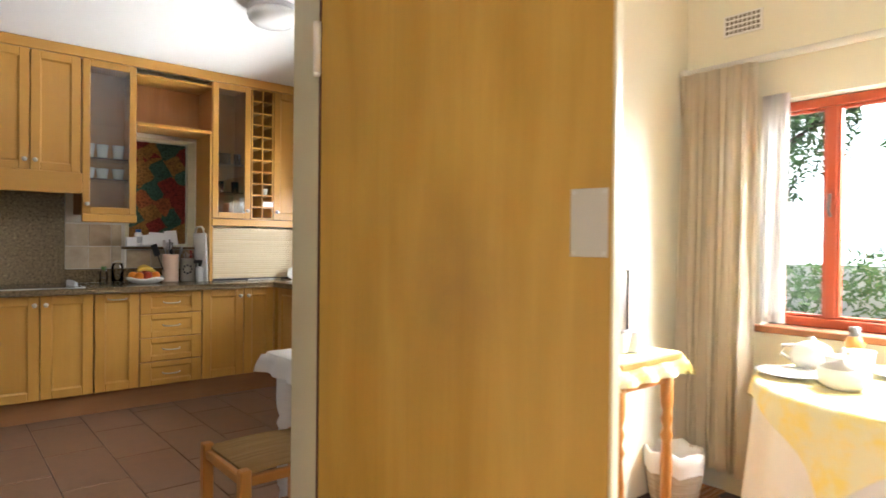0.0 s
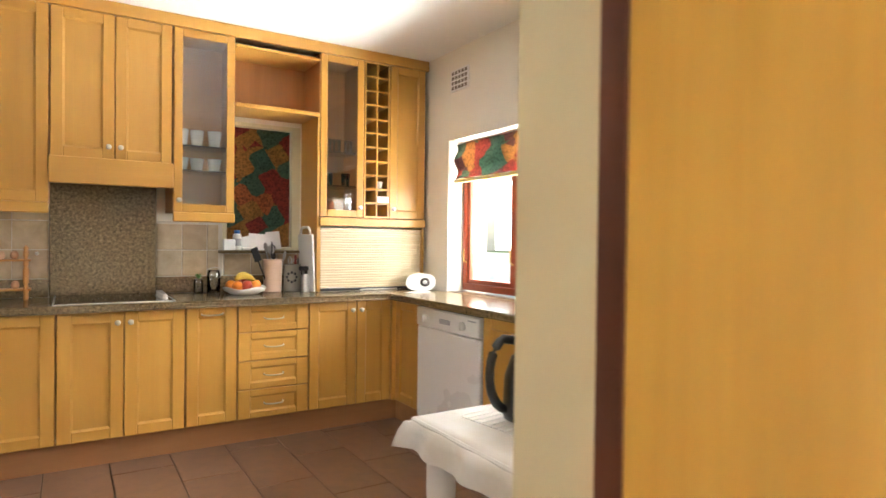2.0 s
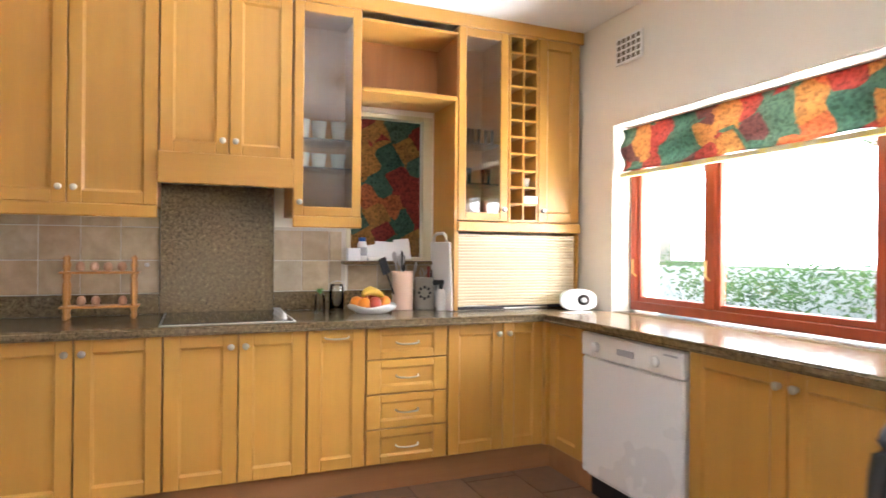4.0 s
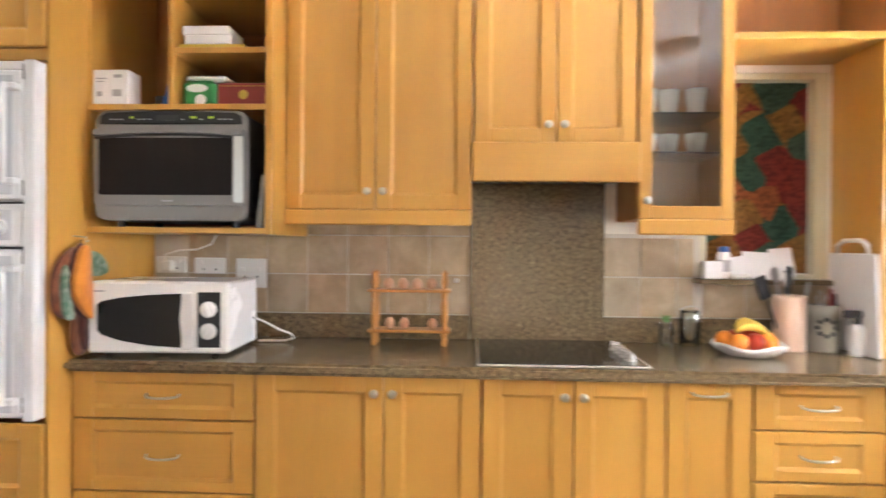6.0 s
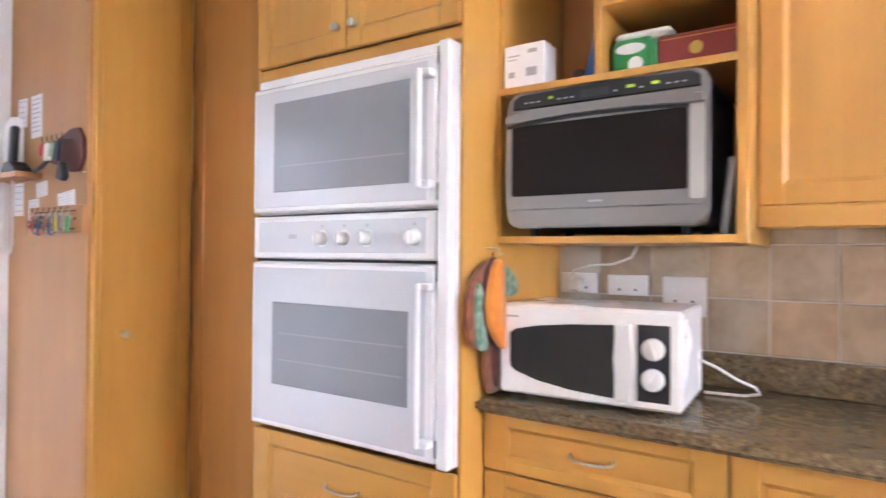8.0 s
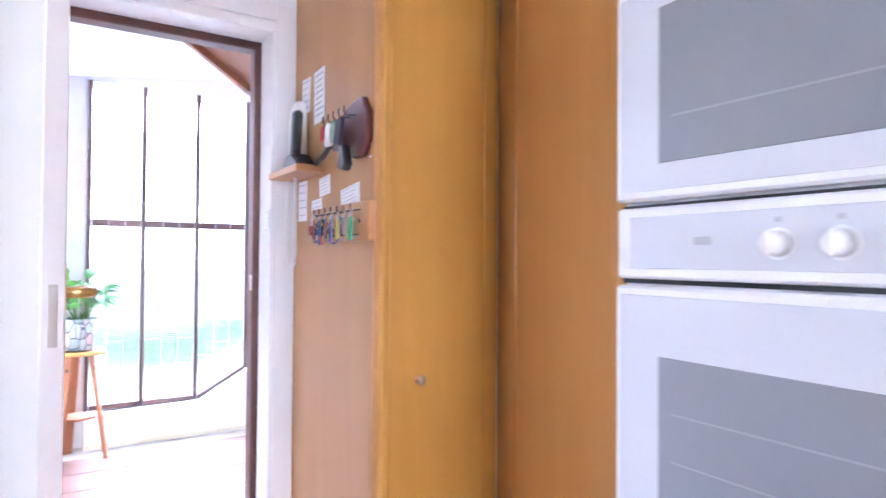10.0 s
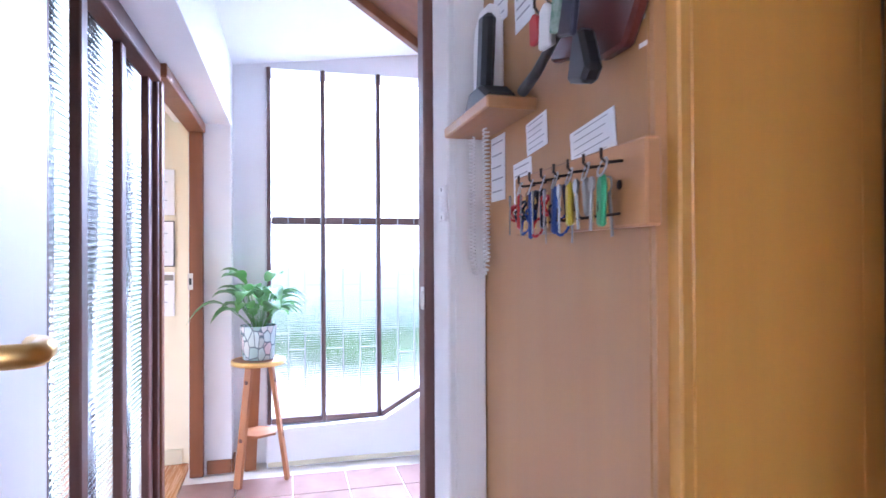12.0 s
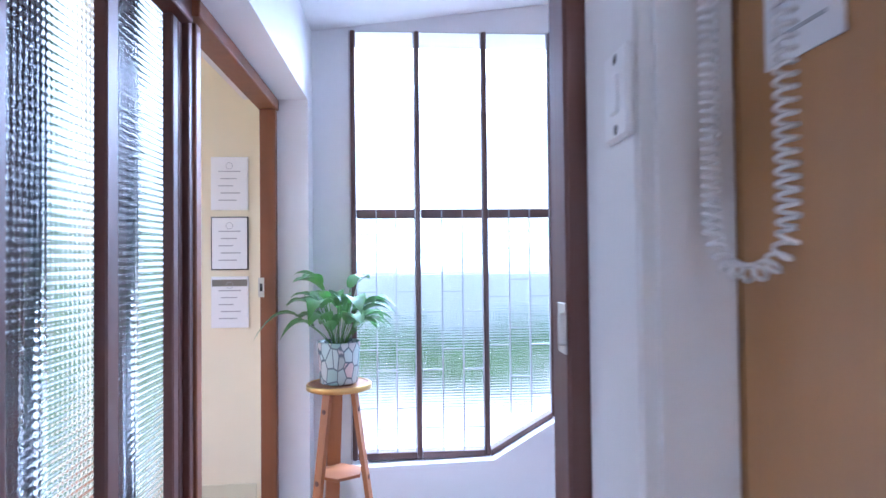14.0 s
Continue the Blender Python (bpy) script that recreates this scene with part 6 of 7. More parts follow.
part("apron", box(B(), 0.05, 0.03, 0.66, 0.41, 0.05, 0.754, 0.003), M_PINE, side)
part("apron", box(B(), 0.39, 0.05, 0.66, 0.41, 0.28, 0.754, 0.003), M_PINE, side)
sl = [(0.0, 0.0), (0.016, 0.0), (0.022, 0.03), (0.014, 0.06), (0.02, 0.12), (0.026, 0.3), (0.018, 0.40), (0.028, 0.43), (0.016, 0.46), (0.026, 0.5), (0.018, 0.53), (0.028, 0.57), (0.028, 0.754), (0.0, 0.754)]
for x in (0.05, 0.41):
    for y in (0.045, 0.29):
        part("leg", lathe(B(), sl, 14, (x, y, 0)), M_PINE, side, "turned wooden leg", True)
bm = B()
grid = [[bm.verts.new(cloth_point(i / 40, j / 24, 0.47, 0.30, 0.10)) for i in range(41)] for j in range(25)]
for j in range(24):
    for i in range(40):
        bm.faces.new((grid[j][i], grid[j][i + 1], grid[j + 1][i + 1], grid[j + 1][i]))
solid("tablecloth", bm, M_YCLOTH, "yellow printed cloth over the side table", "tablecloth", smooth=True, m=pose(4.155, 3.412, 0.787))
urn = thing("coffee_urn", pose(4.42, 3.62, 0.79), "steel coffee plunger with a dark frame", "coffee pot")
part("body", lathe(B(), [(0.0, 0.0), (0.055, 0.0), (0.058, 0.01), (0.058, 0.27), (0.05, 0.3), (0.0, 0.32)], 22), M_STEEL, urn, "", True)
part("tap", tube(B(), [(0.055, 0, 0.05), (0.11, 0, 0.05), (0.11, 0, 0.075)], 0.007), M_IRON, urn, "small dark tap")
part("frame", tube(B(), [(-0.07, -0.03, 0.0), (-0.07, -0.03, 0.34), (0.07, -0.03, 0.34), (0.07, -0.03, 0.0)], 0.006), M_IRON, urn, "dark wire frame")
for k, (x, y) in enumerate(((4.36, 3.54), (4.42, 3.52), (4.48, 3.58), (4.29, 3.58), (4.38, 3.63))):
    c = new("cup", cup_me)
    c.matrix_world = pose(x, y, 0.79, 0, 0, 50 * k)
    tagged(c, "white china cup on the side table", "cup", "cups on the side table")
bk = thing("waste_basket", pose(4.95, 3.62, 0), "round woven waste basket with a white liner", "basket")
part("weave", lathe(B(), [(0.0, 0.0), (0.10, 0.0), (0.105, 0.01), (0.112, 0.06), (0.118, 0.12), (0.126, 0.18), (0.132, 0.24), (0.126, 0.24), (0.10, 0.012), (0.0, 0.012)], 30), M_WICKER, bk, "", True)
for k in range(14):
    r = 0.107 + 0.026 * k / 14
    bm = B()
    pts = [((r + 0.0025 * math.cos(15 * a)) * math.cos(a), (r + 0.0025 * math.cos(15 * a)) * math.sin(a), 0.01 + 0.0098 * k) for a in np.linspace(0, 2 * math.pi, 61)]
    part("strand", tube(bm, pts, 0.005, 5), M_WICKER, bk, "", True)
bm = B()
lathe(bm, [(0.137, 0.15), (0.14, 0.2), (0.138, 0.246), (0.13, 0.252), (0.12, 0.235), (0.09, 0.12)], 36)
for v in bm.verts:
    a = math.atan2(v.co.y, v.co.x)
    v.co.z += 0.008 * math.sin(6 * a) + 0.005 * math.sin(11 * a)
part("liner", bm, M_CLOTH, bk, "white bin liner folded over the rim", True)

RT = (4.70, 2.58)
rt = thing("round_table", pose(RT[0], RT[1], 0), "round dining table under a white skirt", "table")
part("tabletop", lathe(B(), [(0.0, 0.72), (0.5, 0.72), (0.51, 0.735), (0.5, 0.748), (0.0, 0.748)], 40), M_PINE, rt)
part("pedestal", lathe(B(), [(0.0, 0.0), (0.22, 0.0), (0.22, 0.03), (0.06, 0.08), (0.05, 0.6), (0.15, 0.719), (0.0, 0.719)], 24), M_PINE, rt, "", True)
bm = B()
grid = []
for j in range(10):
    v = j / 9
    row = []
    for i in range(96):
        a = 2 * math.pi * i / 96
        r = 0.515 + (0.05 * v + 0.02 * v * math.sin(13 * a) + 0.012 * v * math.sin(21 * a + 1))
        row.append(bm.verts.new((r * math.cos(a), r * math.sin(a), 0.752 - 0.74 * v)))
    grid.append(row)
for j in range(9):
    for i in range(96):
        k = (i + 1) % 96
        bm.faces.new((grid[j][i], grid[j][k], grid[j + 1][k], grid[j + 1][i]))
bm.faces.new(grid[0])
solid("table_skirt", bm, M_CLOTH, "full-length white cloth over the round table", "tablecloth", smooth=True, m=pose(RT[0], RT[1], 0))
bm = B()
NS = 48
grid = []
for j in range(NS + 1):
    row = []
    for i in range(NS + 1):
        x, y = -0.58 + 1.16 * i / NS, -0.58 + 1.16 * j / NS
        d, a = math.hypot(x, y), math.atan2(y, x)
        if d > 0.52:
            e = d - 0.52
            r = 0.525 + 0.14 * e + 0.03 * e / 0.3 * math.sin(11 * a)
            row.append(bm.verts.new((r * math.cos(a), r * math.sin(a), -e * 0.97)))
        else:
            row.append(bm.verts.new((x, y, 0)))
    grid.append(row)
for j in range(NS):
    for i in range(NS):
        bm.faces.new((grid[j][i], grid[j][i + 1], grid[j + 1][i + 1], grid[j + 1][i]))
solid("overcloth", bm, M_YCLOTH, "yellow printed square cloth over the white skirt", "tablecloth", smooth=True, m=pose(RT[0], RT[1], 0.758, 0, 0, 32))
tp = thing("teapot", pose(4.78, 2.96, 0.76), "white china teapot on the laid table", "teapot")
part("body", lathe(B(), [(0.0, 0.0), (0.045, 0.0), (0.07, 0.03), (0.075, 0.06), (0.062, 0.095), (0.03, 0.112), (0.012, 0.118), (0.012, 0.13), (0.0, 0.134)], 24), M_CERAMIC, tp, "", True)
part("handle", tube(B(), [(0.0, 0.065, 0.09), (0.0, 0.105, 0.085), (0.0, 0.11, 0.05), (0.0, 0.068, 0.03)], 0.007), M_CERAMIC, tp, "", True)
part("spout", tube(B(), [(0.0, -0.06, 0.04), (0.0, -0.10, 0.07), (0.0, -0.115, 0.1)], 0.011), M_CERAMIC, tp, "", True)
bo = thing("sauce_bottle", pose(5.0, 2.88, 0.76), "small amber bottle with a pale cap", "bottle")
part("bottle", lathe(B(), [(0.0, 0.0), (0.032, 0.0), (0.034, 0.01), (0.034, 0.10), (0.02, 0.125), (0.0, 0.126)], 18), M_PINE, bo, "amber bottle", True)
part("cap", lathe(B(), [(0.021, 0.122), (0.021, 0.16), (0.0, 0.162)], 16), M_SILVER, bo, "pale screw cap", True)
su = thing("sugar_bowl", pose(4.53, 2.78, 0.76), "white sugar bowl with a silver lid", "bowl")
part("bowl", lathe(B(), [(0.0, 0.0), (0.05, 0.0), (0.075, 0.02), (0.08, 0.055), (0.07, 0.07), (0.0, 0.07)], 24), M_CERAMIC, su, "", True)
part("lid", lathe(B(), [(0.066, 0.069), (0.06, 0.08), (0.02, 0.09), (0.01, 0.1), (0.0, 0.104)], 24), M_STEEL, su, "domed silver lid", True)
plate_me = mesh_of("plate", lathe(B(), [(0.0, 0.0), (0.06, 0.0), (0.085, 0.008), (0.12, 0.016), (0.122, 0.018), (0.084, 0.012), (0.0, 0.004)], 30), M_CERAMIC, True)
for x, y in ((4.60, 2.97), (4.40, 2.5), (4.90, 2.68)):
    p = new("plate", plate_me)
    p.matrix_world = pose(x, y, 0.76)
    tagged(p, "white china plate on the laid table", "plate", "plates on the round table")
for x, y in ((4.68, 2.84), (4.88, 2.82)):
    c = new("cup", cup_me)
    c.matrix_world = pose(x, y, 0.76)
    tagged(c, "white china cup on the laid table", "cup", "cups on the round table")

# ---- doorway to the hall, its frame and open white door ----
for nm, b, mt, lab in (("jamb", (-1.335, 6.385, 0, -1.193, 6.438, 2.15), M_WFRAME, "white painted door frame of the hall doorway"), ("jamb", (-1.448, HY0 + 0.001, 0, -1.193, 5.49, 2.15), M_WFRAME, "white painted door frame of the hall doorway"),
                       ("head", (-1.335, HY0 + 0.001, 2.15, -1.193, 6.438, 2.208), M_WFRAME, "white painted head of the hall doorway"), ("outer", (-1.405, 6.362, 0, -1.337, 6.438, 2.15), M_DARK, "dark stained outer door frame"),
                       ("outer_head", (-1.405, 5.491, 2.122, -1.337, 6.437, 2.208), M_DARK, "dark stained outer door frame head"), ("architrave", (-1.1925, 6.40, 0, -1.188, 6.4715, 2.25), M_WFRAME, "white moulded architrave"), ("architrave_head", (-1.192, HY0 - 0.05, 2.185, -1.178, 6.40, 2.25), M_WFRAME, "white moulded architrave")):
    structure("door_frame_hall_" + nm, box(B(), *b, 0.004), mt, lab, "door frame")
sw = thing("door_bell_switch", pose(-1.217, 6.385, 1.474), "narrow white switch plate on the door frame", "switch")
part("plate", box(B(), -0.03, -0.009, -0.041, 0.026, 0.0, 0.041, 0.003), M_PLASTIC, sw)
part("rocker", box(B(), -0.010, -0.012, -0.018, 0.010, -0.007, 0.018, 0.002), M_PLASTIC, sw)
for z in (-0.032, 0.032):
    part("screw", moved(lathe(B(), [(0.0, 0.0015), (0.005, 0.001), (0.0055, 0.0), (0.0, 0.0)], 10), pose(0, -0.008, z, 90)), M_IRON, sw)
sk = thing("strike_plate", pose(-1.352, 6.362, 1.25), "brass strike plate in the dark door frame", "strike plate")
part("plate", box(B(), -0.014, -0.003, -0.028, 0.014, 0.0, 0.028, 0.001), M_NICKEL, sk)
part("catch", box(B(), 0.01, -0.01, -0.018, 0.016, 0.0, 0.018, 0.002), M_NICKEL, sk)

d2 = thing("door_2", pose(-1.34, 5.538, 0.008, 0, 0, 14.5), "white painted hall door standing open, with a brass lever", "door")
d2["kind"] = "structure"
part("panel", box(B(), 0.0, -0.044, 0.0, 0.93, 0.0, 2.10, 0.003), M_WFRAME, d2)
part("latch", box(B(), 0.929, -0.03, 1.16, 0.932, -0.014, 1.28, 0.0005), M_NICKEL, d2, "metal latch plate")
bp = part("back_plate", box(B(), 0.868, 0.0, 1.10, 0.908, 0.007, 1.325, 0.003), M_BRASS, d2, "long brass backplate")
part("lever", tube(B(), [(0.888, 0.004, 1.262), (0.888, 0.05, 1.262), (0.882, 0.06, 1.262), (0.86, 0.063, 1.264), (0.83, 0.06, 1.262), (0.816, 0.05, 1.262)], 0.0115, 12), M_BRASS, bp, "brass lever handle", True)

# ---- notices, keys and telephone on the veneer panel ----
PF = PY - 0.001


def notice(x0, x1, z0, z1, lines, label, tilt=0.0):
    n = thing("notice", pose((x0 + x1) / 2, PF, (z0 + z1) / 2, 0, tilt, 0), label, "notice", "notices on the panel")
    w, h = (x1 - x0) / 2, (z1 - z0) / 2
    part("sheet", box(B(), -w, -0.0015, -h, w, 0.0, h), M_PAPER, n)
    for k in range(lines):
        z = h * (0.8 - 1.5 * k / max(1, lines - 1))
        part("print_line", box(B(), -w * 0.8, -0.0021, z - h * 0.022, w * (0.75 - 0.25 * ((k * 7) % 3) / 2), -0.0014, z + h * 0.022), M_INK, n)


notice(-1.117, -1.035, 1.845, 1.965, 5, "narrow white notice pinned to the panel", 2)
notice(-0.995, -0.90, 1.79, 1.965, 8, "white printed notice pinned to the panel", -2)
notice(-1.142, -1.056, 1.472, 1.61, 5, "white typed notice pinned to the panel")
notice(-1.005, -0.914, 1.435, 1.537, 6, "white typed card behind the keys", -3)
notice(-0.938, -0.846, 1.545, 1.605, 5, "small white printed card on the panel", -5)
notice(-0.755, -0.62, 1.495, 1.555, 5, "white printed label on the panel", -6)
kb = thing("key_rack", pose(-0.945, PF, 1.392), "light wooden key board with two rows of hooks", "key rack")
part("board", box(B(), 0.0, -0.022, 0.0, 0.43, 0.0, 0.108, 0.003), M_SHELF, kb)
for k in range(7):
    x = 0.095 + 0.047 * k
    part("hook", tube(B(), [(x, -0.022, 0.085), (x, -0.045, 0.082), (x, -0.052, 0.088), (x, -0.052, 0.1)], 0.0022, 6), M_IRON, kb)
for k in range(4):
    x = 0.19 + 0.06 * k
    part("hook", tube(B(), [(x, -0.022, 0.018), (x, -0.045, 0.015), (x, -0.052, 0.021), (x, -0.052, 0.033)], 0.0022, 6), M_IRON, kb)
for x in (0.37,):
    part("screw", moved(lathe(B(), [(0.0, 0.002), (0.006, 0.001), (0.0065, 0.0), (0.0, 0.0)], 10), pose(x, -0.022, 0.055, 90)), M_IRON, kb)
M_KRED, M_KBLUE, M_KGREEN, M_KYEL, M_KDARK = (material(n, c, 0.35) for n, c in (("red_tag", (0.5, 0.03, 0.03)), ("blue_tag", (0.03, 0.07, 0.28)), ("green_tag", (0.04, 0.38, 0.15)), ("yellow_tag", (0.62, 0.5, 0.03)), ("dark_tag", (0.03, 0.03, 0.05))))
M_LEATHERT = material("leather_tag", (0.22, 0.11, 0.05), 0.6)
for k, (mt, nm, ln) in enumerate(((M_KRED, "red", 0.06), (M_KBLUE, "dark blue", 0.075), (M_KDARK, "dark", 0.06), (M_KBLUE, "blue", 0.07), (M_KYEL, "yellow", 0.06), (M_KEY, "steel", 0.05), (M_KGREEN, "green", 0.065))):
    x = -0.945 + 0.095 + 0.047 * k
    ks = thing("key_bunch", pose(x, PF - 0.05, 1.392 + 0.088, 0, (k * 37) % 23 - 11, (k * 53) % 50 - 25), "bunch of keys with a %s tag on a hook" % nm, "keys", "keys on the rack")
    a = [(0.012 * math.cos(t), 0.004 * math.sin(t), -0.012 + 0.012 * math.sin(t)) for t in np.linspace(0, 6.2, 13)]
    part("ring", tube(B(), a, 0.0014, 6), M_STEEL, ks)
    tag = part("tag", prism(B(), [(-0.009, -0.022 - ln), (0.009, -0.022 - ln), (0.011, -0.035), (0.005, -0.02), (-0.005, -0.02), (-0.011, -0.035)], -0.004, 0.004, 0.003), mt, ks, "%s plastic tag" % nm)
    if k in (0, 1, 3, 4):
        part("tag", moved(prism(B(), [(-0.007, -0.02 - ln * 0.7), (0.007, -0.02 - ln * 0.7), (0.006, -0.018), (-0.006, -0.018)], -0.003, 0.003, 0.002), pose(0.004, 0.012, 0, 0, ((k * 5) % 3 - 1) * 12, 30)), M_KDARK if k % 2 else M_LEATHERT, ks, "worn second tag")
    for j in range(2 + k % 2):
        kx = 0.006 * (j - 0.5) * 2
        bm = lathe(B(), [(0.0, 0.0015), (0.010, 0.0015), (0.010, -0.0015), (0.0, -0.0015)], 12)
        moved(bm, pose(kx, 0.008 * (j + 1) * (-1) ** j, -0.034, 90))
        box(bm, kx - 0.0035, 0.008 * (j + 1) * (-1) ** j - 0.001, -0.08 - 0.012 * j, kx + 0.0035, 0.008 * (j + 1) * (-1) ** j + 0.001, -0.042)
        part("key", bm, M_KEY if j else M_BRASS, ks)
    for j in range(3 if k in (0, 1, 3) else 0):
        loop = [(0.008 * math.cos(q), 0.005 * math.sin(2 * q), 0.016 * math.sin(q)) for q in np.linspace(0, 6.28, 15)]
        part("clip", moved(tube(B(), loop, 0.0025, 6), pose(0.012 * (j - 1), -0.012 + 0.012 * j, -0.05 - 0.014 * j, 0, 25 * (j - 1), 40 * j)), (M_KRED, M_KDARK, M_KBLUE)[(k + j) % 3], ks, "plastic snap clip", True)
pl = thing("hook_plaque", pose(-0.76, PF, 1.70), "dark red wooden plaque with hooks and hanging keys", "key rack")
M_MAROON = wood("maroon_varnish", (0.13, 0.025, 0.02), (0.08, 0.015, 0.012), "x", 0.2, coat=0.4)
part("board", prism(B(), [(-0.03, -0.03), (0.05, -0.045), (0.13, -0.075), (0.19, -0.075), (0.225, -0.03), (0.225, 0.045), (0.19, 0.09), (0.13, 0.09), (0.05, 0.06), (-0.03, 0.045)], -0.02, 0.0, 0.005), M_MAROON, pl)
for k in range(5):
    x = -0.01 + 0.04 * k
    part("hook", tube(B(), [(x, -0.02, 0.045), (x, -0.045, 0.04), (x, -0.055, 0.05), (x, -0.055, 0.066)], 0.0025, 6), M_IRON, pl)
for k, (x, mt, w, h, lab) in enumerate(((-0.015, M_KRED, 0.03, 0.05, "small red torch hanging from a hook"), (0.03, M_PLASTIC, 0.035, 0.07, "clear plastic pouch hanging from a hook"), (0.075, M_GREENPR, 0.03, 0.06, "key ring with a printed tag on a hook"), (0.12, M_KDARK, 0.035, 0.08, "dark key fob hanging from a hook"))):
    solid("key_fob", prism(B(), [(-w / 2, -h), (w / 2, -h), (w * 0.4, -0.01), (0, 0), (-w * 0.4, -0.01)], -0.006, 0.006, 0.003), mt, lab, "keys", "keys on the plaque", m=pose(-0.76 + x, PF - 0.052, 1.742, 0, 6 * (k - 1), 10))
solid("leather_pouch", prism(B(), [(-0.014, 0.075), (0.008, 0.078), (0.03, 0.018), (0.012, 0.0), (-0.035, 0.012)], -0.014, 0.012, 0.006), M_BLACK, "black leather key pouch hanging from a hook", "pouch", m=pose(-0.62, PF - 0.045, 1.585))
solid("hand_brush", tube(B(), [(-0.86, PF - 0.04, 1.64), (-0.80, PF - 0.04, 1.655), (-0.72, PF - 0.04, 1.69), (-0.66, PF - 0.045, 1.72)], lambda u: 0.010 - 0.004 * u, 10), M_BLACK, "dark handled torch hanging across the hooks", "torch", smooth=True)

solid("phone_shelf", box(B(), -1.185, 6.375, 1.617, -0.885, PF, 1.640, 0.003), M_SHELF, "small wooden telephone shelf on the panel", "shelf")
ph = thing("telephone", pose(-1.03, 6.43, 1.6405), "dark cordless telephone standing in its cradle", "telephone")
bm = prism(B(), [(-0.06, 0.0), (0.09, 0.0), (0.085, 0.018), (0.03, 0.05), (-0.03, 0.05), (-0.06, 0.02)], -0.035, 0.03, 0.008)
part("cradle", bm, M_BLACK, ph)
part("handset", moved(box(B(), -0.022, -0.014, 0.0, 0.022, 0.014, 0.17, 0.009), pose(-0.02, -0.005, 0.03, 0, 8, 0)), M_BLACK, ph, "dark handset")
ic = thing("intercom", pose(-1.13, PF, 1.642), "cream wall intercom with a coiled cord", "intercom")
part("case", prism(B(), [(-0.055, 0.0), (0.075, 0.0), (0.075, 0.2), (0.05, 0.245), (0.0, 0.25), (-0.04, 0.22), (-0.055, 0.17)], -0.03, 0.0, 0.008), M_PLASTIC, ic)
pts = []
n = 780
for k in range(n + 1):
    u = k / n
    if u < 0.46:
        c = Vector((-1.152, PF - 0.042, 1.615 - (1.615 - 1.345) * u / 0.46))
    elif u < 0.58:
        a = (u - 0.46) / 0.12 * math.pi
        c = Vector((-1.102 - 0.046 * math.cos(a), PF - 0.042, 1.345 - 0.03 * math.sin(a)))
    else:
        c = Vector((-1.056, PF - 0.042, 1.345 + (1.615 - 1.345) * (u - 0.58) / 0.42))
    w = 2 * math.pi * 78 * u
    pts.append(c + Vector((0.0062 * math.cos(w), 0.0062 * math.sin(w), 0.0)) if not 0.46 < u < 0.58 else c + Vector((0.0062 * math.cos(w) * math.cos((u - 0.46) / 0.12 * math.pi), 0.0062 * math.sin(w), 0.0062 * math.cos(w) * math.sin((u - 0.46) / 0.12 * math.pi))))
solid("coiled_cord", tube(B(), pts, 0.0018, 5), M_PLASTIC, "white coiled telephone cord hanging in a loop", "cord", smooth=True)

# ---- hall ----
def leaded(win, x, ya, yb, z0, z1, seed):
    """Lead strips over a lower light: two uprights and staggered cross strips."""
    w = (yb - ya) / 3
    for k in (1, 2):
        part("lead_strip", box(B(), x - 0.004, ya + w * k - 0.003, z0, x + 0.018, ya + w * k + 0.003, 1.618), M_LEAD, win)
    for k in range(3):
        step = (z1 - z0) / 4
        z = z0 + step * (0.75 if (k + seed) % 2 else 0.4)
        while z < z1 - 0.05:
            part("lead_strip", box(B(), x - 0.003, ya + w * k + 0.002, z - 0.003, x + 0.006, ya + w * (k + 1) - 0.002, z + 0.003), M_LEAD, win)
            z += step


WX = -4.03
hw = thing("window_4", pose(0, 0, 0), "tall hall window with dark timber bars and leaded lower panes", "window")
hw["kind"] = "structure"
ups = [5.915, 6.267, 6.641, 7.015, 7.39, 7.76]
def sill_z(y):
    return 0.255 if y < 6.66 else 0.255 + (y - 6.66) * 0.585


for k, y in enumerate(ups):
    part("upright", box(B(), WX - 0.03, y - 0.0135, sill_z(y) - 0.01, WX + 0.018, y + 0.0135, 2.60, 0.006), M_WINBAR, hw)
    part("bead", box(B(), WX - 0.004, y - 0.0215, sill_z(y) - 0.005, WX + 0.012, y - 0.0145, 2.60, 0.002), M_LEAD, hw, "pale glazing bead")
for a, b in zip(ups, ups[1:]):
    part("rail", box(B(), WX - 0.04, a + 0.016, 1.562, WX + 0.012, b - 0.016, 1.612, 0.005), M_WINBAR, hw)
    za, zb = sill_z(a + 0.02), sill_z(b - 0.02)
    v = B()
    prism(v, [(a + 0.016, za - 0.005), (b - 0.016, zb - 0.005), (b - 0.016, zb + 0.032), (a + 0.016, za + 0.032)], WX - 0.045, WX + 0.025, 0.003)
    for q in v.verts:
        q.co.x, q.co.y = q.co.y, q.co.x
    part("sill_rail", v, M_WINBAR, hw)
    for z0, z1, mt, lab in ((1.62, 2.60, M_GLASS, "clear upper pane"), (min(za, zb), 1.555, M_TEXGLASS, "square-textured lower pane")):
        g = part("pane", box(B(), WX - 0.012, a + 0.015, z0, WX - 0.006, b - 0.015, z1), mt, hw, lab)
        g.visible_shadow = False
    leaded(hw, WX, a + 0.016, b - 0.016, max(za, zb) + 0.03, 1.555, int(a * 10))

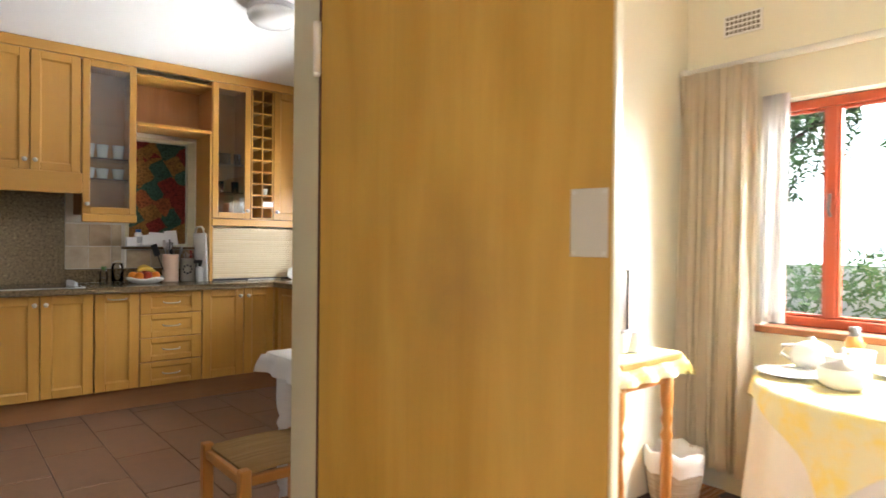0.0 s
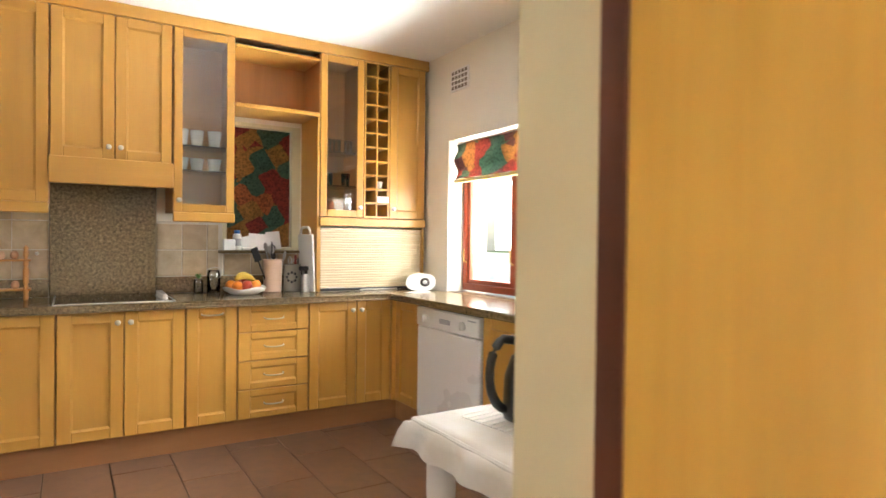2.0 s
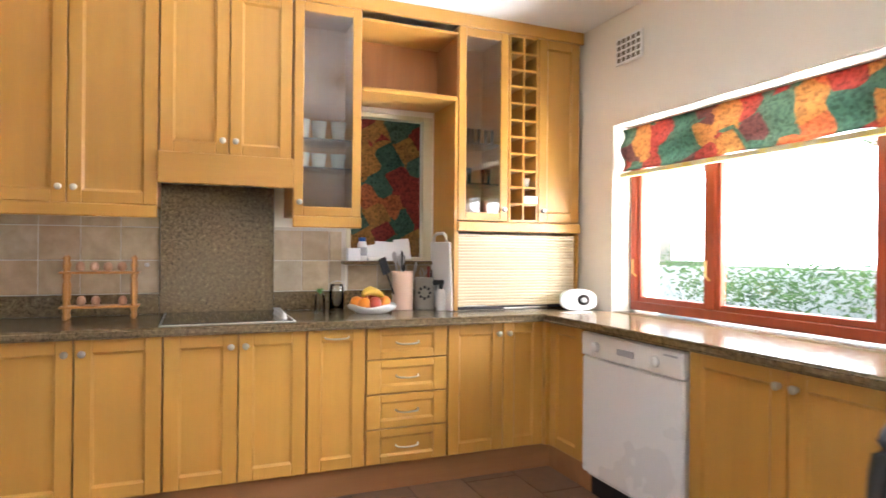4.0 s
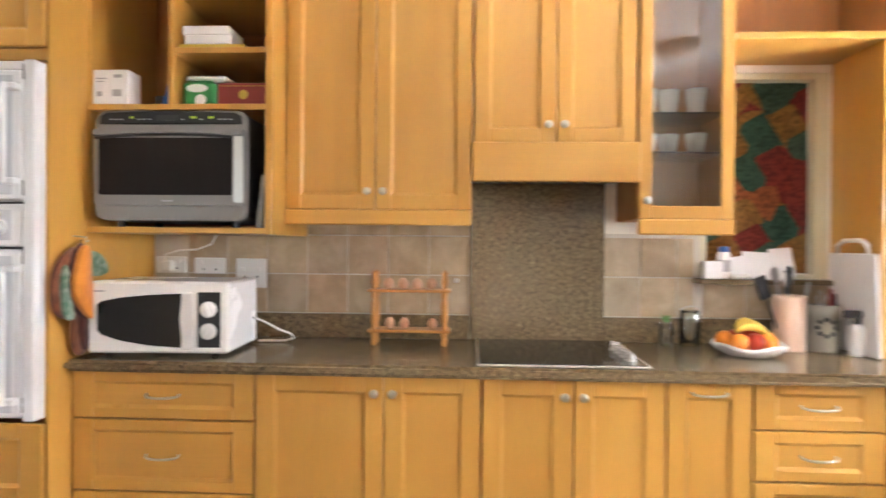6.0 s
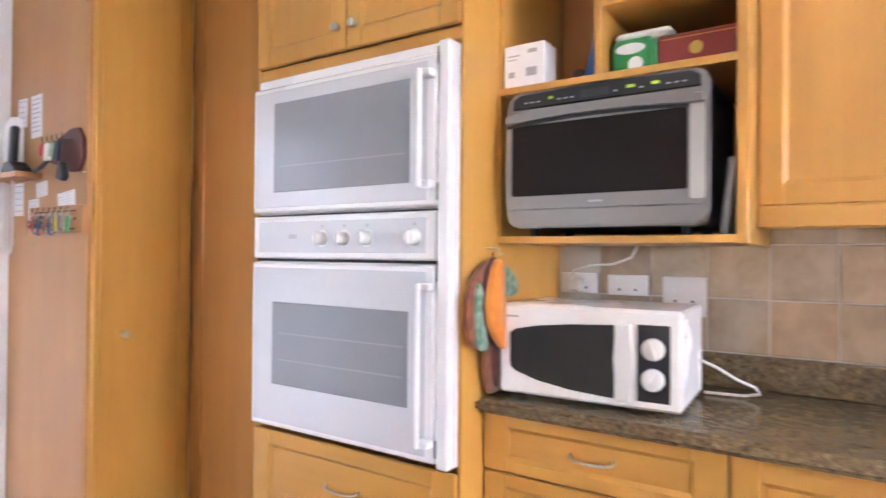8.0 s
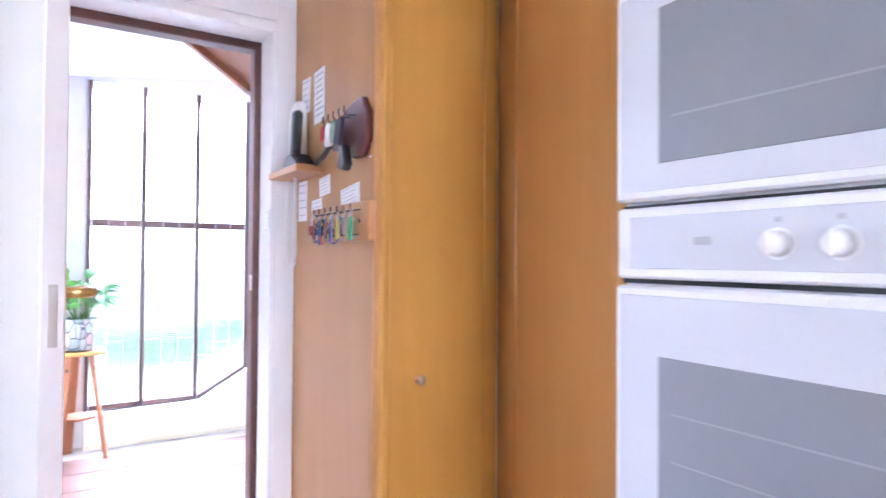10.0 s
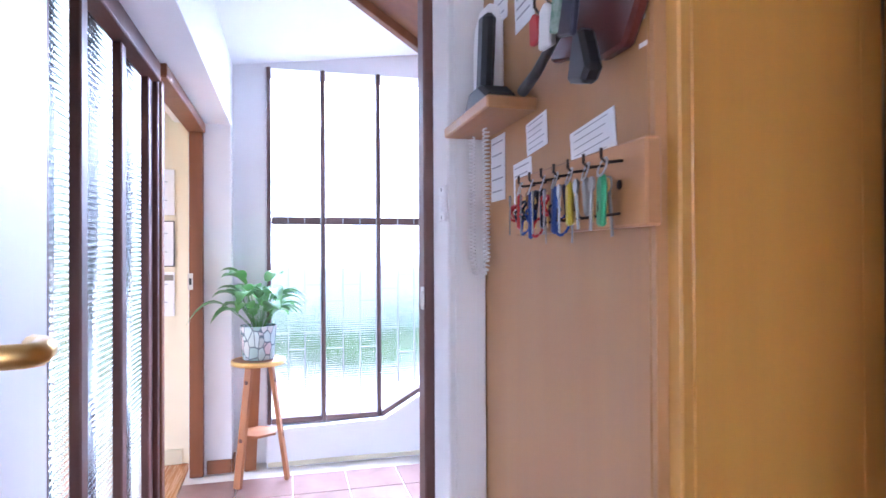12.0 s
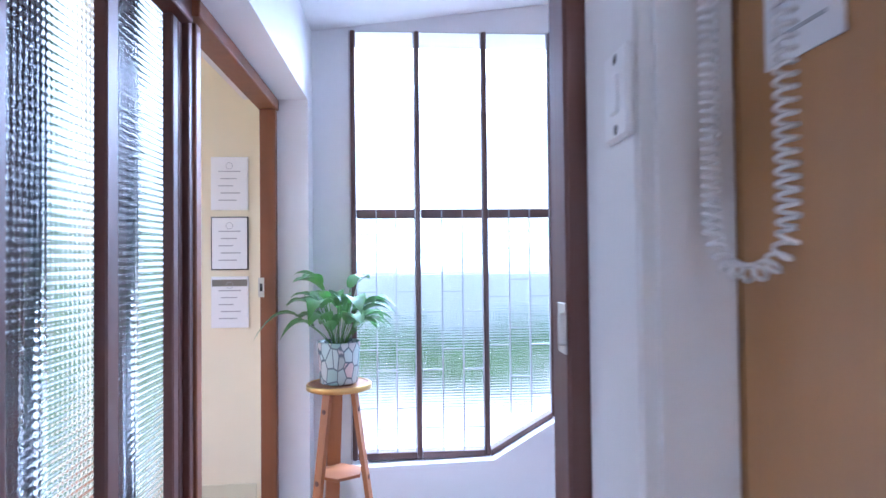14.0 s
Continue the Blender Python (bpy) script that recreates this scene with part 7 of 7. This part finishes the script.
# glazed screen beside the doorway
def pillow_glass(x0, x1, z0, z1, y, cell=0.019, t=0.006, rise=0.0034, sub=4):
    """A sheet of cast glass pressed into small square pillows on its hall side."""
    nx, nz = round((x1 - x0) / cell), round((z1 - z0) / cell)
    u = [abs(math.sin(math.pi * k / sub)) for k in range(sub)]
    cols, rows = nx * sub, nz * sub
    verts = [(x0 + (x1 - x0) * i / cols, y + t + rise * u[i % sub] * u[j % sub], z0 + (z1 - z0) * j / rows) for j in range(rows + 1) for i in range(cols + 1)]
    w = cols + 1
    faces = [(j * w + i, (j + 1) * w + i, (j + 1) * w + i + 1, j * w + i + 1) for j in range(rows) for i in range(cols)]
    n = len(verts)
    verts += [(x, yy, z) for yy in (y, y + t) for z in (z0, z1) for x in (x0, x1)]
    me = bpy.data.meshes.new("pane")
    me.from_pydata(verts, [], faces + [tuple(n + k for k in q) for q in ((0, 1, 3, 2), (0, 4, 5, 1), (2, 3, 7, 6), (0, 2, 6, 4), (1, 5, 7, 3))])
    me.shade_smooth()
    me.materials.append(M_PILLOW)
    return me


SS = 5.46
sc = thing("window_5", pose(0, 0, 0), "dark timber screen with square-textured glass", "window")
sc["kind"] = "structure"
posts = [(-1.49, 0.05), (-1.775, 0.06), (-2.20, 0.062), (-2.605, 0.045)]
for x, w in posts:
    part("post", box(B(), x - w / 2, SS - 0.016, 0.071, x + w / 2, SS + 0.024, 2.099, 0.005), M_DARK, sc)
    part("bead", box(B(), x - w / 2 - 0.013, SS - 0.003, 0.071, x - w / 2 - 0.001, SS + 0.016, 2.099, 0.003), M_WINBAR, sc, "narrow glazing bead")
part("post", box(B(), -2.675, SS - 0.03, 0.071, -2.64, SS + 0.02, 2.099, 0.003), M_DARK, sc)
part("head", box(B(), -2.675, SS - 0.06, 2.10, -1.46, SS + 0.055, 2.178, 0.004), M_DARK, sc)
part("sill", box(B(), -2.675, SS - 0.062, 0.0, -1.46, SS + 0.057, 0.07, 0.004), M_DARK, sc)
for (xa, wa), (xb, wb_) in zip(posts, posts[1:]):
    g = new("pane", pillow_glass(xb + wb_ / 2 - 0.004, xa - wa / 2 + 0.004, 0.068, 2.10, SS - 0.012))
    g.parent = sc
    tagged(g, "square-textured glass pane")
    g.visible_shadow = False
# doorway to the side room
for nm, b, mt in (("jamb", (-2.765, SY - 0.10, 0, -2.714, SY + 0.03, 2.12), M_JAMB), ("jamb_far", (-3.90, SY - 0.03, 0, -3.85, SY + 0.05, 2.12), M_JAMB), ("head", (-3.90, SY - 0.04, 2.12, -2.66, SY + 0.06, 2.178), M_JAMB), ("post", (-2.712, SY - 0.06, 0.0, -2.677, SY + 0.02, 2.117), M_DARK)):
    structure("door_frame_side_" + nm, box(B(), *b, 0.004), mt, "reddish timber frame of the side room doorway", "door frame")
sp = thing("strike_plate", pose(-3.834, SY - 0.02, 1.20), "steel strike plate in the timber jamb", "strike plate")
part("plate", box(B(), 0.0, -0.015, -0.05, 0.003, 0.015, 0.05, 0.001), M_NICKEL, sp)
part("slot", box(B(), 0.0031, -0.007, -0.02, 0.0036, 0.007, 0.02), M_BLACK, sp)
for nm, b in (("pier", (-3.898, 5.545, 0, -3.885, 5.69, 0.085)), ("pier_side", (-4.03, 5.692, 0, -3.885, 5.705, 0.085)), ("sill_wall", (-3.928, 5.91, 0, -3.917, 8.9, 0.03)), ("side_room", (-4.148, 2.81, 0, -4.135, 5.36, 0.10))):
    structure("baseboard_" + nm, box(B(), *b, 0.003), M_JAMB if nm.startswith("pier") else M_FRAME, "low skirting board", "baseboard")
# certificates in the side room
for k, (z0, z1, mt) in enumerate(((1.622, 1.92, M_PAPER), (1.287, 1.585, M_BLACK), (0.965, 1.251, M_PAPER))):
    f = thing("certificate", pose(-4.148, 5.218, (z0 + z1) / 2), ("framed white certificate on the yellow wall", "white certificate in a thin black frame", "white certificate with a green band")[k], "certificate", "certificates")
    h = (z1 - z0) / 2
    part("frame", box(B(), 0.0, -0.102, -h, 0.012, 0.102, h, 0.002), mt, f)
    part("sheet", box(B(), 0.0121, -0.096, -h + 0.006, 0.0135, 0.096, h - 0.006), M_PAPER, f)
    for j in range(5):
        z = h * (0.45 - 0.27 * j)
        part("print_line", box(B(), 0.0136, -0.06 + 0.012 * (j % 2), z - 0.003, 0.0142, 0.06 - 0.02 * (j % 3), z + 0.003), M_INK, f)
    if k == 2:
        part("band", box(B(), 0.0136, -0.096, h * 0.62, 0.0142, 0.096, h * 0.88), M_CROCK, f, "green header band")
    part("emblem", tube(B(), [(0.0142, 0.018 * math.cos(q), h * 0.66 + 0.018 * math.sin(q)) for q in np.linspace(0, 6.28, 20)], 0.0014, 5), M_INK, f, "round printed emblem")

# timber edge of the stair flight overhead
bm = B()
ya, za, yb, zb = 6.15, 2.81, 8.4, 1.29
o = [(ya, za), (yb, zb), (yb, zb + 0.75), (ya, za + 0.75)]
prism(bm, o, -3.04, -2.98, 0.004)
for q in bm.verts:
    q.co.x, q.co.y = q.co.y, q.co.x
stair = structure("stair_string", bm, M_JAMB, "sloping reddish timber string of the stair overhead", "stairs")
bm = B()
prism(bm, [(ya, za + 0.05), (yb, zb + 0.05), (yb, zb + 0.09), (ya, za + 0.09)], -2.978, -2.0, 0.0)
for q in bm.verts:
    q.co.x, q.co.y = q.co.y, q.co.x
structure("stair_soffit", bm, M_JAMB, "dark timber underside of the stair", "stairs")

# plant on a three-legged stand
PX, PYY = -3.74, 5.86
sd = thing("plant_stand", pose(PX, PYY, 0), "three-legged wooden plant stand with a brass-edged top", "plant stand")
part("top", lathe(B(), [(0.0, 0.70), (0.15, 0.70), (0.155, 0.705), (0.155, 0.722), (0.0, 0.724)], 36), M_STAND, sd)
part("brass_edge", lathe(B(), [(0.156, 0.698), (0.161, 0.70), (0.161, 0.722), (0.157, 0.727), (0.15, 0.727)], 36), M_BRASS, sd, "brass edge band", True)
for k, a in enumerate((200, 75, 320)):
    ca, sa = math.cos(math.radians(a)), math.sin(math.radians(a))
    bm = B()
    w = 0.024 if k else 0.035
    v = []
    for z, r in ((0.0, 0.175), (0.70, 0.075)):
        for du, dr in ((-w, -0.011), (w, -0.011), (w, 0.011), (-w, 0.011)):
            v.append(bm.verts.new(((r + dr) * ca - du * sa, (r + dr) * sa + du * ca, z)))
    for q in ((0, 1, 2, 3), (4, 7, 6, 5), (0, 4, 5, 1), (1, 5, 6, 2), (2, 6, 7, 3), (3, 7, 4, 0)):
        bm.faces.new([v[i] for i in q])
    part("leg", bm, M_STAND, sd)
    for z, r in ((0.60, 0.102), (0.27, 0.150)):
        part("dowel", moved(lathe(B(), [(0.0, 0.004), (0.012, 0.003), (0.013, 0.0), (0.0, 0.0)], 12), Matrix.Translation((ca * r, sa * r, z)) @ pose(0, 0, 0, 0, 90, a)), M_DARK, sd)
part("shelf", prism(B(), [(0.12 * math.cos(t), 0.12 * math.sin(t)) for t in np.linspace(0, 2 * math.pi, 7)[:-1]], 0.0, 0.015, 0.002), M_STAND, sd, "low triangular shelf").matrix_local = pose(0, 0, 0.275, 90)


def pot_glaze():
    n = Nodes(material("leaf_pattern_glaze", (0.6, 0.65, 0.6), 0.25, Coat_Weight=0.3))
    v = n.coords((1, 1, 0.55))
    vo = n.add("ShaderNodeTexVoronoi", Scale=22.0)
    n.link(v, vo.inputs["Vector"])
    sep = n.add("ShaderNodeSeparateColor")
    n.link(vo.outputs["Color"], sep.inputs[0])
    base = n.ramp(sep.outputs[0], (0.0, (0.62, 0.68, 0.66)), (0.4, (0.22, 0.38, 0.34)), (0.6, (0.66, 0.50, 0.48)), (1.0, (0.45, 0.55, 0.52)))
    edge = n.add("ShaderNodeTexVoronoi", Scale=22.0)
    edge.feature = "DISTANCE_TO_EDGE"
    n.link(v, edge.inputs["Vector"])
    n.colour(n.mix((0.12, 0.15, 0.17), base, n.ramp(edge.outputs["Distance"], (0.02, (0, 0, 0)), (0.07, (1, 1, 1)))))
    return n.m


plant = thing("potted_plant", pose(PX, PYY, 0.7275), "green peace lily in a leaf-patterned ceramic pot", "plant")
part("pot", lathe(B(), [(0.0, 0.0), (0.088, 0.0), (0.094, 0.008), (0.108, 0.20), (0.106, 0.206), (0.098, 0.2), (0.09, 0.17), (0.0, 0.17)], 32), pot_glaze(), plant, "", True)
part("soil", lathe(B(), [(0.0, 0.178), (0.06, 0.18), (0.094, 0.172)], 20), material("potting_soil", (0.04, 0.025, 0.015), 0.95), plant, "dark potting soil")
rng = random.Random(7)


def lily_leaf(a, lean, length, width, stalk):
    """One arching leaf on its stalk, as one mesh."""
    bm = B()
    d = Vector((math.cos(a), math.sin(a), 0))
    s = Vector((-math.sin(a), math.cos(a), 0))
    p0 = d * 0.02 + Vector((0, 0, 0.17))
    p1 = p0 + d * (0.04 + lean * stalk * 0.8) + Vector((0, 0, stalk))
    tube(bm, [p0, (p0 + p1) / 2 + Vector((0, 0, 0.01)), p1], 0.0022, 5)
    rows = []
    for k in range(8):
        u = k / 7
        c = p1 + d * (length * u * (0.75 + 0.2 * lean)) + Vector((0, 0, length * (0.75 * u - (0.45 + 0.75 * lean) * u * u)))
        w = width * math.sin(math.pi * (0.06 + 0.94 * u) ** 0.8) ** 0.9
        rows.append([bm.verts.new(c - s * w + Vector((0, 0, w * 0.35))), bm.verts.new(c), bm.verts.new(c + s * w + Vector((0, 0, w * 0.35)))])
    for r0, r1 in zip(rows, rows[1:]):
        for q in (0, 1):
            bm.faces.new((r0[q], r0[q + 1], r1[q + 1], r1[q]))
    return bm


for k in range(40):
    lean = 0.08 + 0.70 * rng.random()
    part("leaf", lily_leaf(k * 2.399 + rng.random() * 0.5, lean, 0.15 + 0.08 * rng.random(), 0.036 + 0.022 * rng.random(), 0.09 + 0.23 * rng.random() * (1.15 - 0.6 * lean)), M_LEAF, plant, "", True)
part("leaf", lily_leaf(math.radians(-80), 1.0, 0.25, 0.042, 0.15), M_LEAF, plant, "", True)
for k, a in enumerate((80, 250)):
    bm = lily_leaf(math.radians(a), 0.15, 0.07, 0.016, 0.33)
    part("flower", bm, M_CERAMIC, plant, "white lily flower", True)


# ---- floor pieces ----
PITCH, LONG = 0.311, 0.615
tiles = {}
for i in range(-12, 8):
    x0, x1 = max(2.652 + PITCH * i + 0.003, -1.2), min(2.652 + PITCH * (i + 1) - 0.003, 4.795)
    y = 6.51 - 0.272 * (i - 1)
    y -= LONG * math.ceil((y - 3.2) / LONG)
    while y < 7.2 and x1 - x0 > 0.03:
        y0, y1 = max(y + 0.003, 3.865), min(y + LONG - 0.003, 7.1)
        if y1 - y0 > 0.03:
            key = (round(x1 - x0, 3), round(y1 - y0, 3))
            if key not in tiles:
                tiles[key] = mesh_of("floor_tile", box(B(), 0, 0, 0, key[0], key[1], 0.008, 0.0025), M_TERRA)
            piece("floor_tile", tiles[key], floor, pose(x0, y0, -0.009))
        y += LONG
ht = mesh_of("floor_tile", box(B(), 0, 0, 0, 0.313, 0.313, 0.008, 0.002), M_HTILE)
for i in range(9):
    for j in range(9):
        x, y = -1.51 - 0.32 * (i + 1) + 0.003, 5.42 + 0.32 * j + 0.003
        if x > -3.95:
            piece("floor_tile", ht, floor_hall, pose(x, y, -0.0085))
structure("threshold", box(B(), -1.51, 5.5, -0.2, -1.19, 6.44, 0.002, 0.001), M_DARK, "dark timber threshold of the hall doorway", "threshold")
structure("threshold_dining", box(B(), 2.2, 3.60, -0.2, 3.03, 3.86, 0.001, 0.001), M_PARQ, "wooden threshold of the dining doorway", "threshold")
planks = {w: mesh_of("plank", box(B(), 0, 0, 0, w / 1000 - 0.004, 0.088, 0.009, 0.0015), M_PARQ) for w in (400, 500, 800, 900, 1200)}
for j in range(48):
    y = -0.55 + 0.09 * j
    for x, w in (((1.15, 1200), (2.35, 1200), (3.55, 1200), (4.75, 500)), ((1.15, 800), (1.95, 1200), (3.15, 1200), (4.35, 900)), ((1.15, 400), (1.55, 1200), (2.75, 1200), (3.95, 1200)))[j % 3]:
        if y + 0.09 < 3.735 and (y < 3.5 or x > 3.4):
            piece("plank", planks[w], floor_dining, pose(x, y, -0.0085))

# ---- garden outside ----
rg = random.Random(11)
bm = B()
box(bm, -80, -80, -0.6, 80, 80, -0.22)
structure("ground", bm, M_GRASS, "level garden lawn reaching away from the house", "ground")
bm = B()
box(bm, 5.5, -6, -0.219, 9.2, 14, -0.15)
structure("pavement", bm, M_PAVING, "pale paved terrace beside the house", "pavement")
bm = B()
box(bm, -9.5, 4, -0.219, -4.4, 13, -0.12)
structure("pavement_front", bm, M_PAVING, "pale paved path at the front of the house", "pavement")
structure("garden_wall", box(B(), 12.5, -14, -0.22, 12.8, 18, 0.95), M_OUTWALL, "long low white plastered garden wall", "garden wall")
structure("garden_wall_low", box(B(), 9.4, -14, -0.22, 9.7, 18, 0.5), M_OUTWALL, "low white plastered planter wall", "garden wall")
structure("garden_wall_front", box(B(), -12.4, -6, -0.22, -12.1, 18, 1.2), M_OUTWALL, "white plastered front garden wall", "garden wall")


def leaf_cloud(bm, centre, size, count, s, rng):
    for _ in range(count):
        a, b, r = rng.random() * 6.283, math.acos(2 * rng.random() - 1), rng.random() ** 0.4
        p = Vector((centre[0] + size[0] * r * math.sin(b) * math.cos(a), centre[1] + size[1] * r * math.sin(b) * math.sin(a), centre[2] + size[2] * r * math.cos(b)))
        u = Vector((rng.random() - 0.5, rng.random() - 0.5, rng.random() - 0.5)).normalized() * s * (0.6 + rng.random())
        w = u.orthogonal().normalized() * s * 0.45
        bm.faces.new([bm.verts.new(q) for q in (p - u, p + w, p + u, p - w)])


def hedge(x, y0, y1, z0, z1, label):
    bm = B()
    y = y0
    while y < y1:
        h = (z1 - z0) * (0.75 + 0.5 * rg.random())
        leaf_cloud(bm, (x + 0.3 * rg.random(), y, z0 + h / 2), (0.4, 0.5, h / 2), 260, 0.05, rg)
        y += 0.45
    tagged(solid("hedge", bm, M_HEDGE, label, "hedge"), kind="stuff")


hedge(10.2, -6, 12, 0.35, 1.25, "leafy green hedge along the planter wall")
hedge(-7.4, 3, 12, -0.2, 0.65, "leafy green hedge along the front wall")


def tree(x, y, h, r, label):
    t = thing("tree", pose(x, y, -0.22), label, "tree")
    part("trunk", tube(B(), [(0, 0, 0), (0.1, 0.05, h * 0.3), (0.05, -0.1, h * 0.6), (0.1, 0, h * 0.8)], lambda u: 0.16 * (1 - 0.7 * u), 10), M_DARK, t, "", True)
    for k in range(6):
        a = k * 1.05
        part("limb", tube(B(), [(0.08, 0, h * (0.4 + 0.06 * k)), (0.6 * r * math.cos(a), 0.6 * r * math.sin(a), h * (0.6 + 0.05 * k))], lambda u: 0.05 * (1 - 0.6 * u), 7), M_DARK, t, "", True)
    bm = B()
    for k in range(16):
        a, d = rg.random() * 6.28, r * rg.random() ** 0.5
        leaf_cloud(bm, (d * math.cos(a), d * math.sin(a), h * (0.55 + 0.4 * rg.random())), (r * 0.35, r * 0.35, h * 0.11), 330, 0.09, rg)
    tagged(part("crown", bm, M_HEDGE, t), kind="stuff")


tree(15.5, 7.3, 5.0, 2.1, "leafy garden tree behind the white wall")
tree(17.0, 9.0, 5.5, 2.2, "leafy garden tree behind the white wall")
tree(15.0, 3.0, 4.5, 1.9, "leafy garden tree behind the white wall")
tree(17.5, 11.0, 6.0, 2.4, "leafy garden tree behind the white wall")


def backdrop(name, b, strength, label):
    m = material("hazy_distance", (0.8, 0.8, 0.8), 1.0, Emission_Color=(0.93, 0.97, 1.0, 1), Emission_Strength=strength)
    structure(name, box(B(), *b), m, label, "backdrop")


backdrop("backdrop_west", (-60.3, -60, -0.2, -60, 60, 45), 2.8, "bright hazy sky seen from the hall window")
backdrop("backdrop_east", (60, -60, -0.2, 60.3, 60, 45), 3.2, "bright hazy sky seen from the kitchen window")
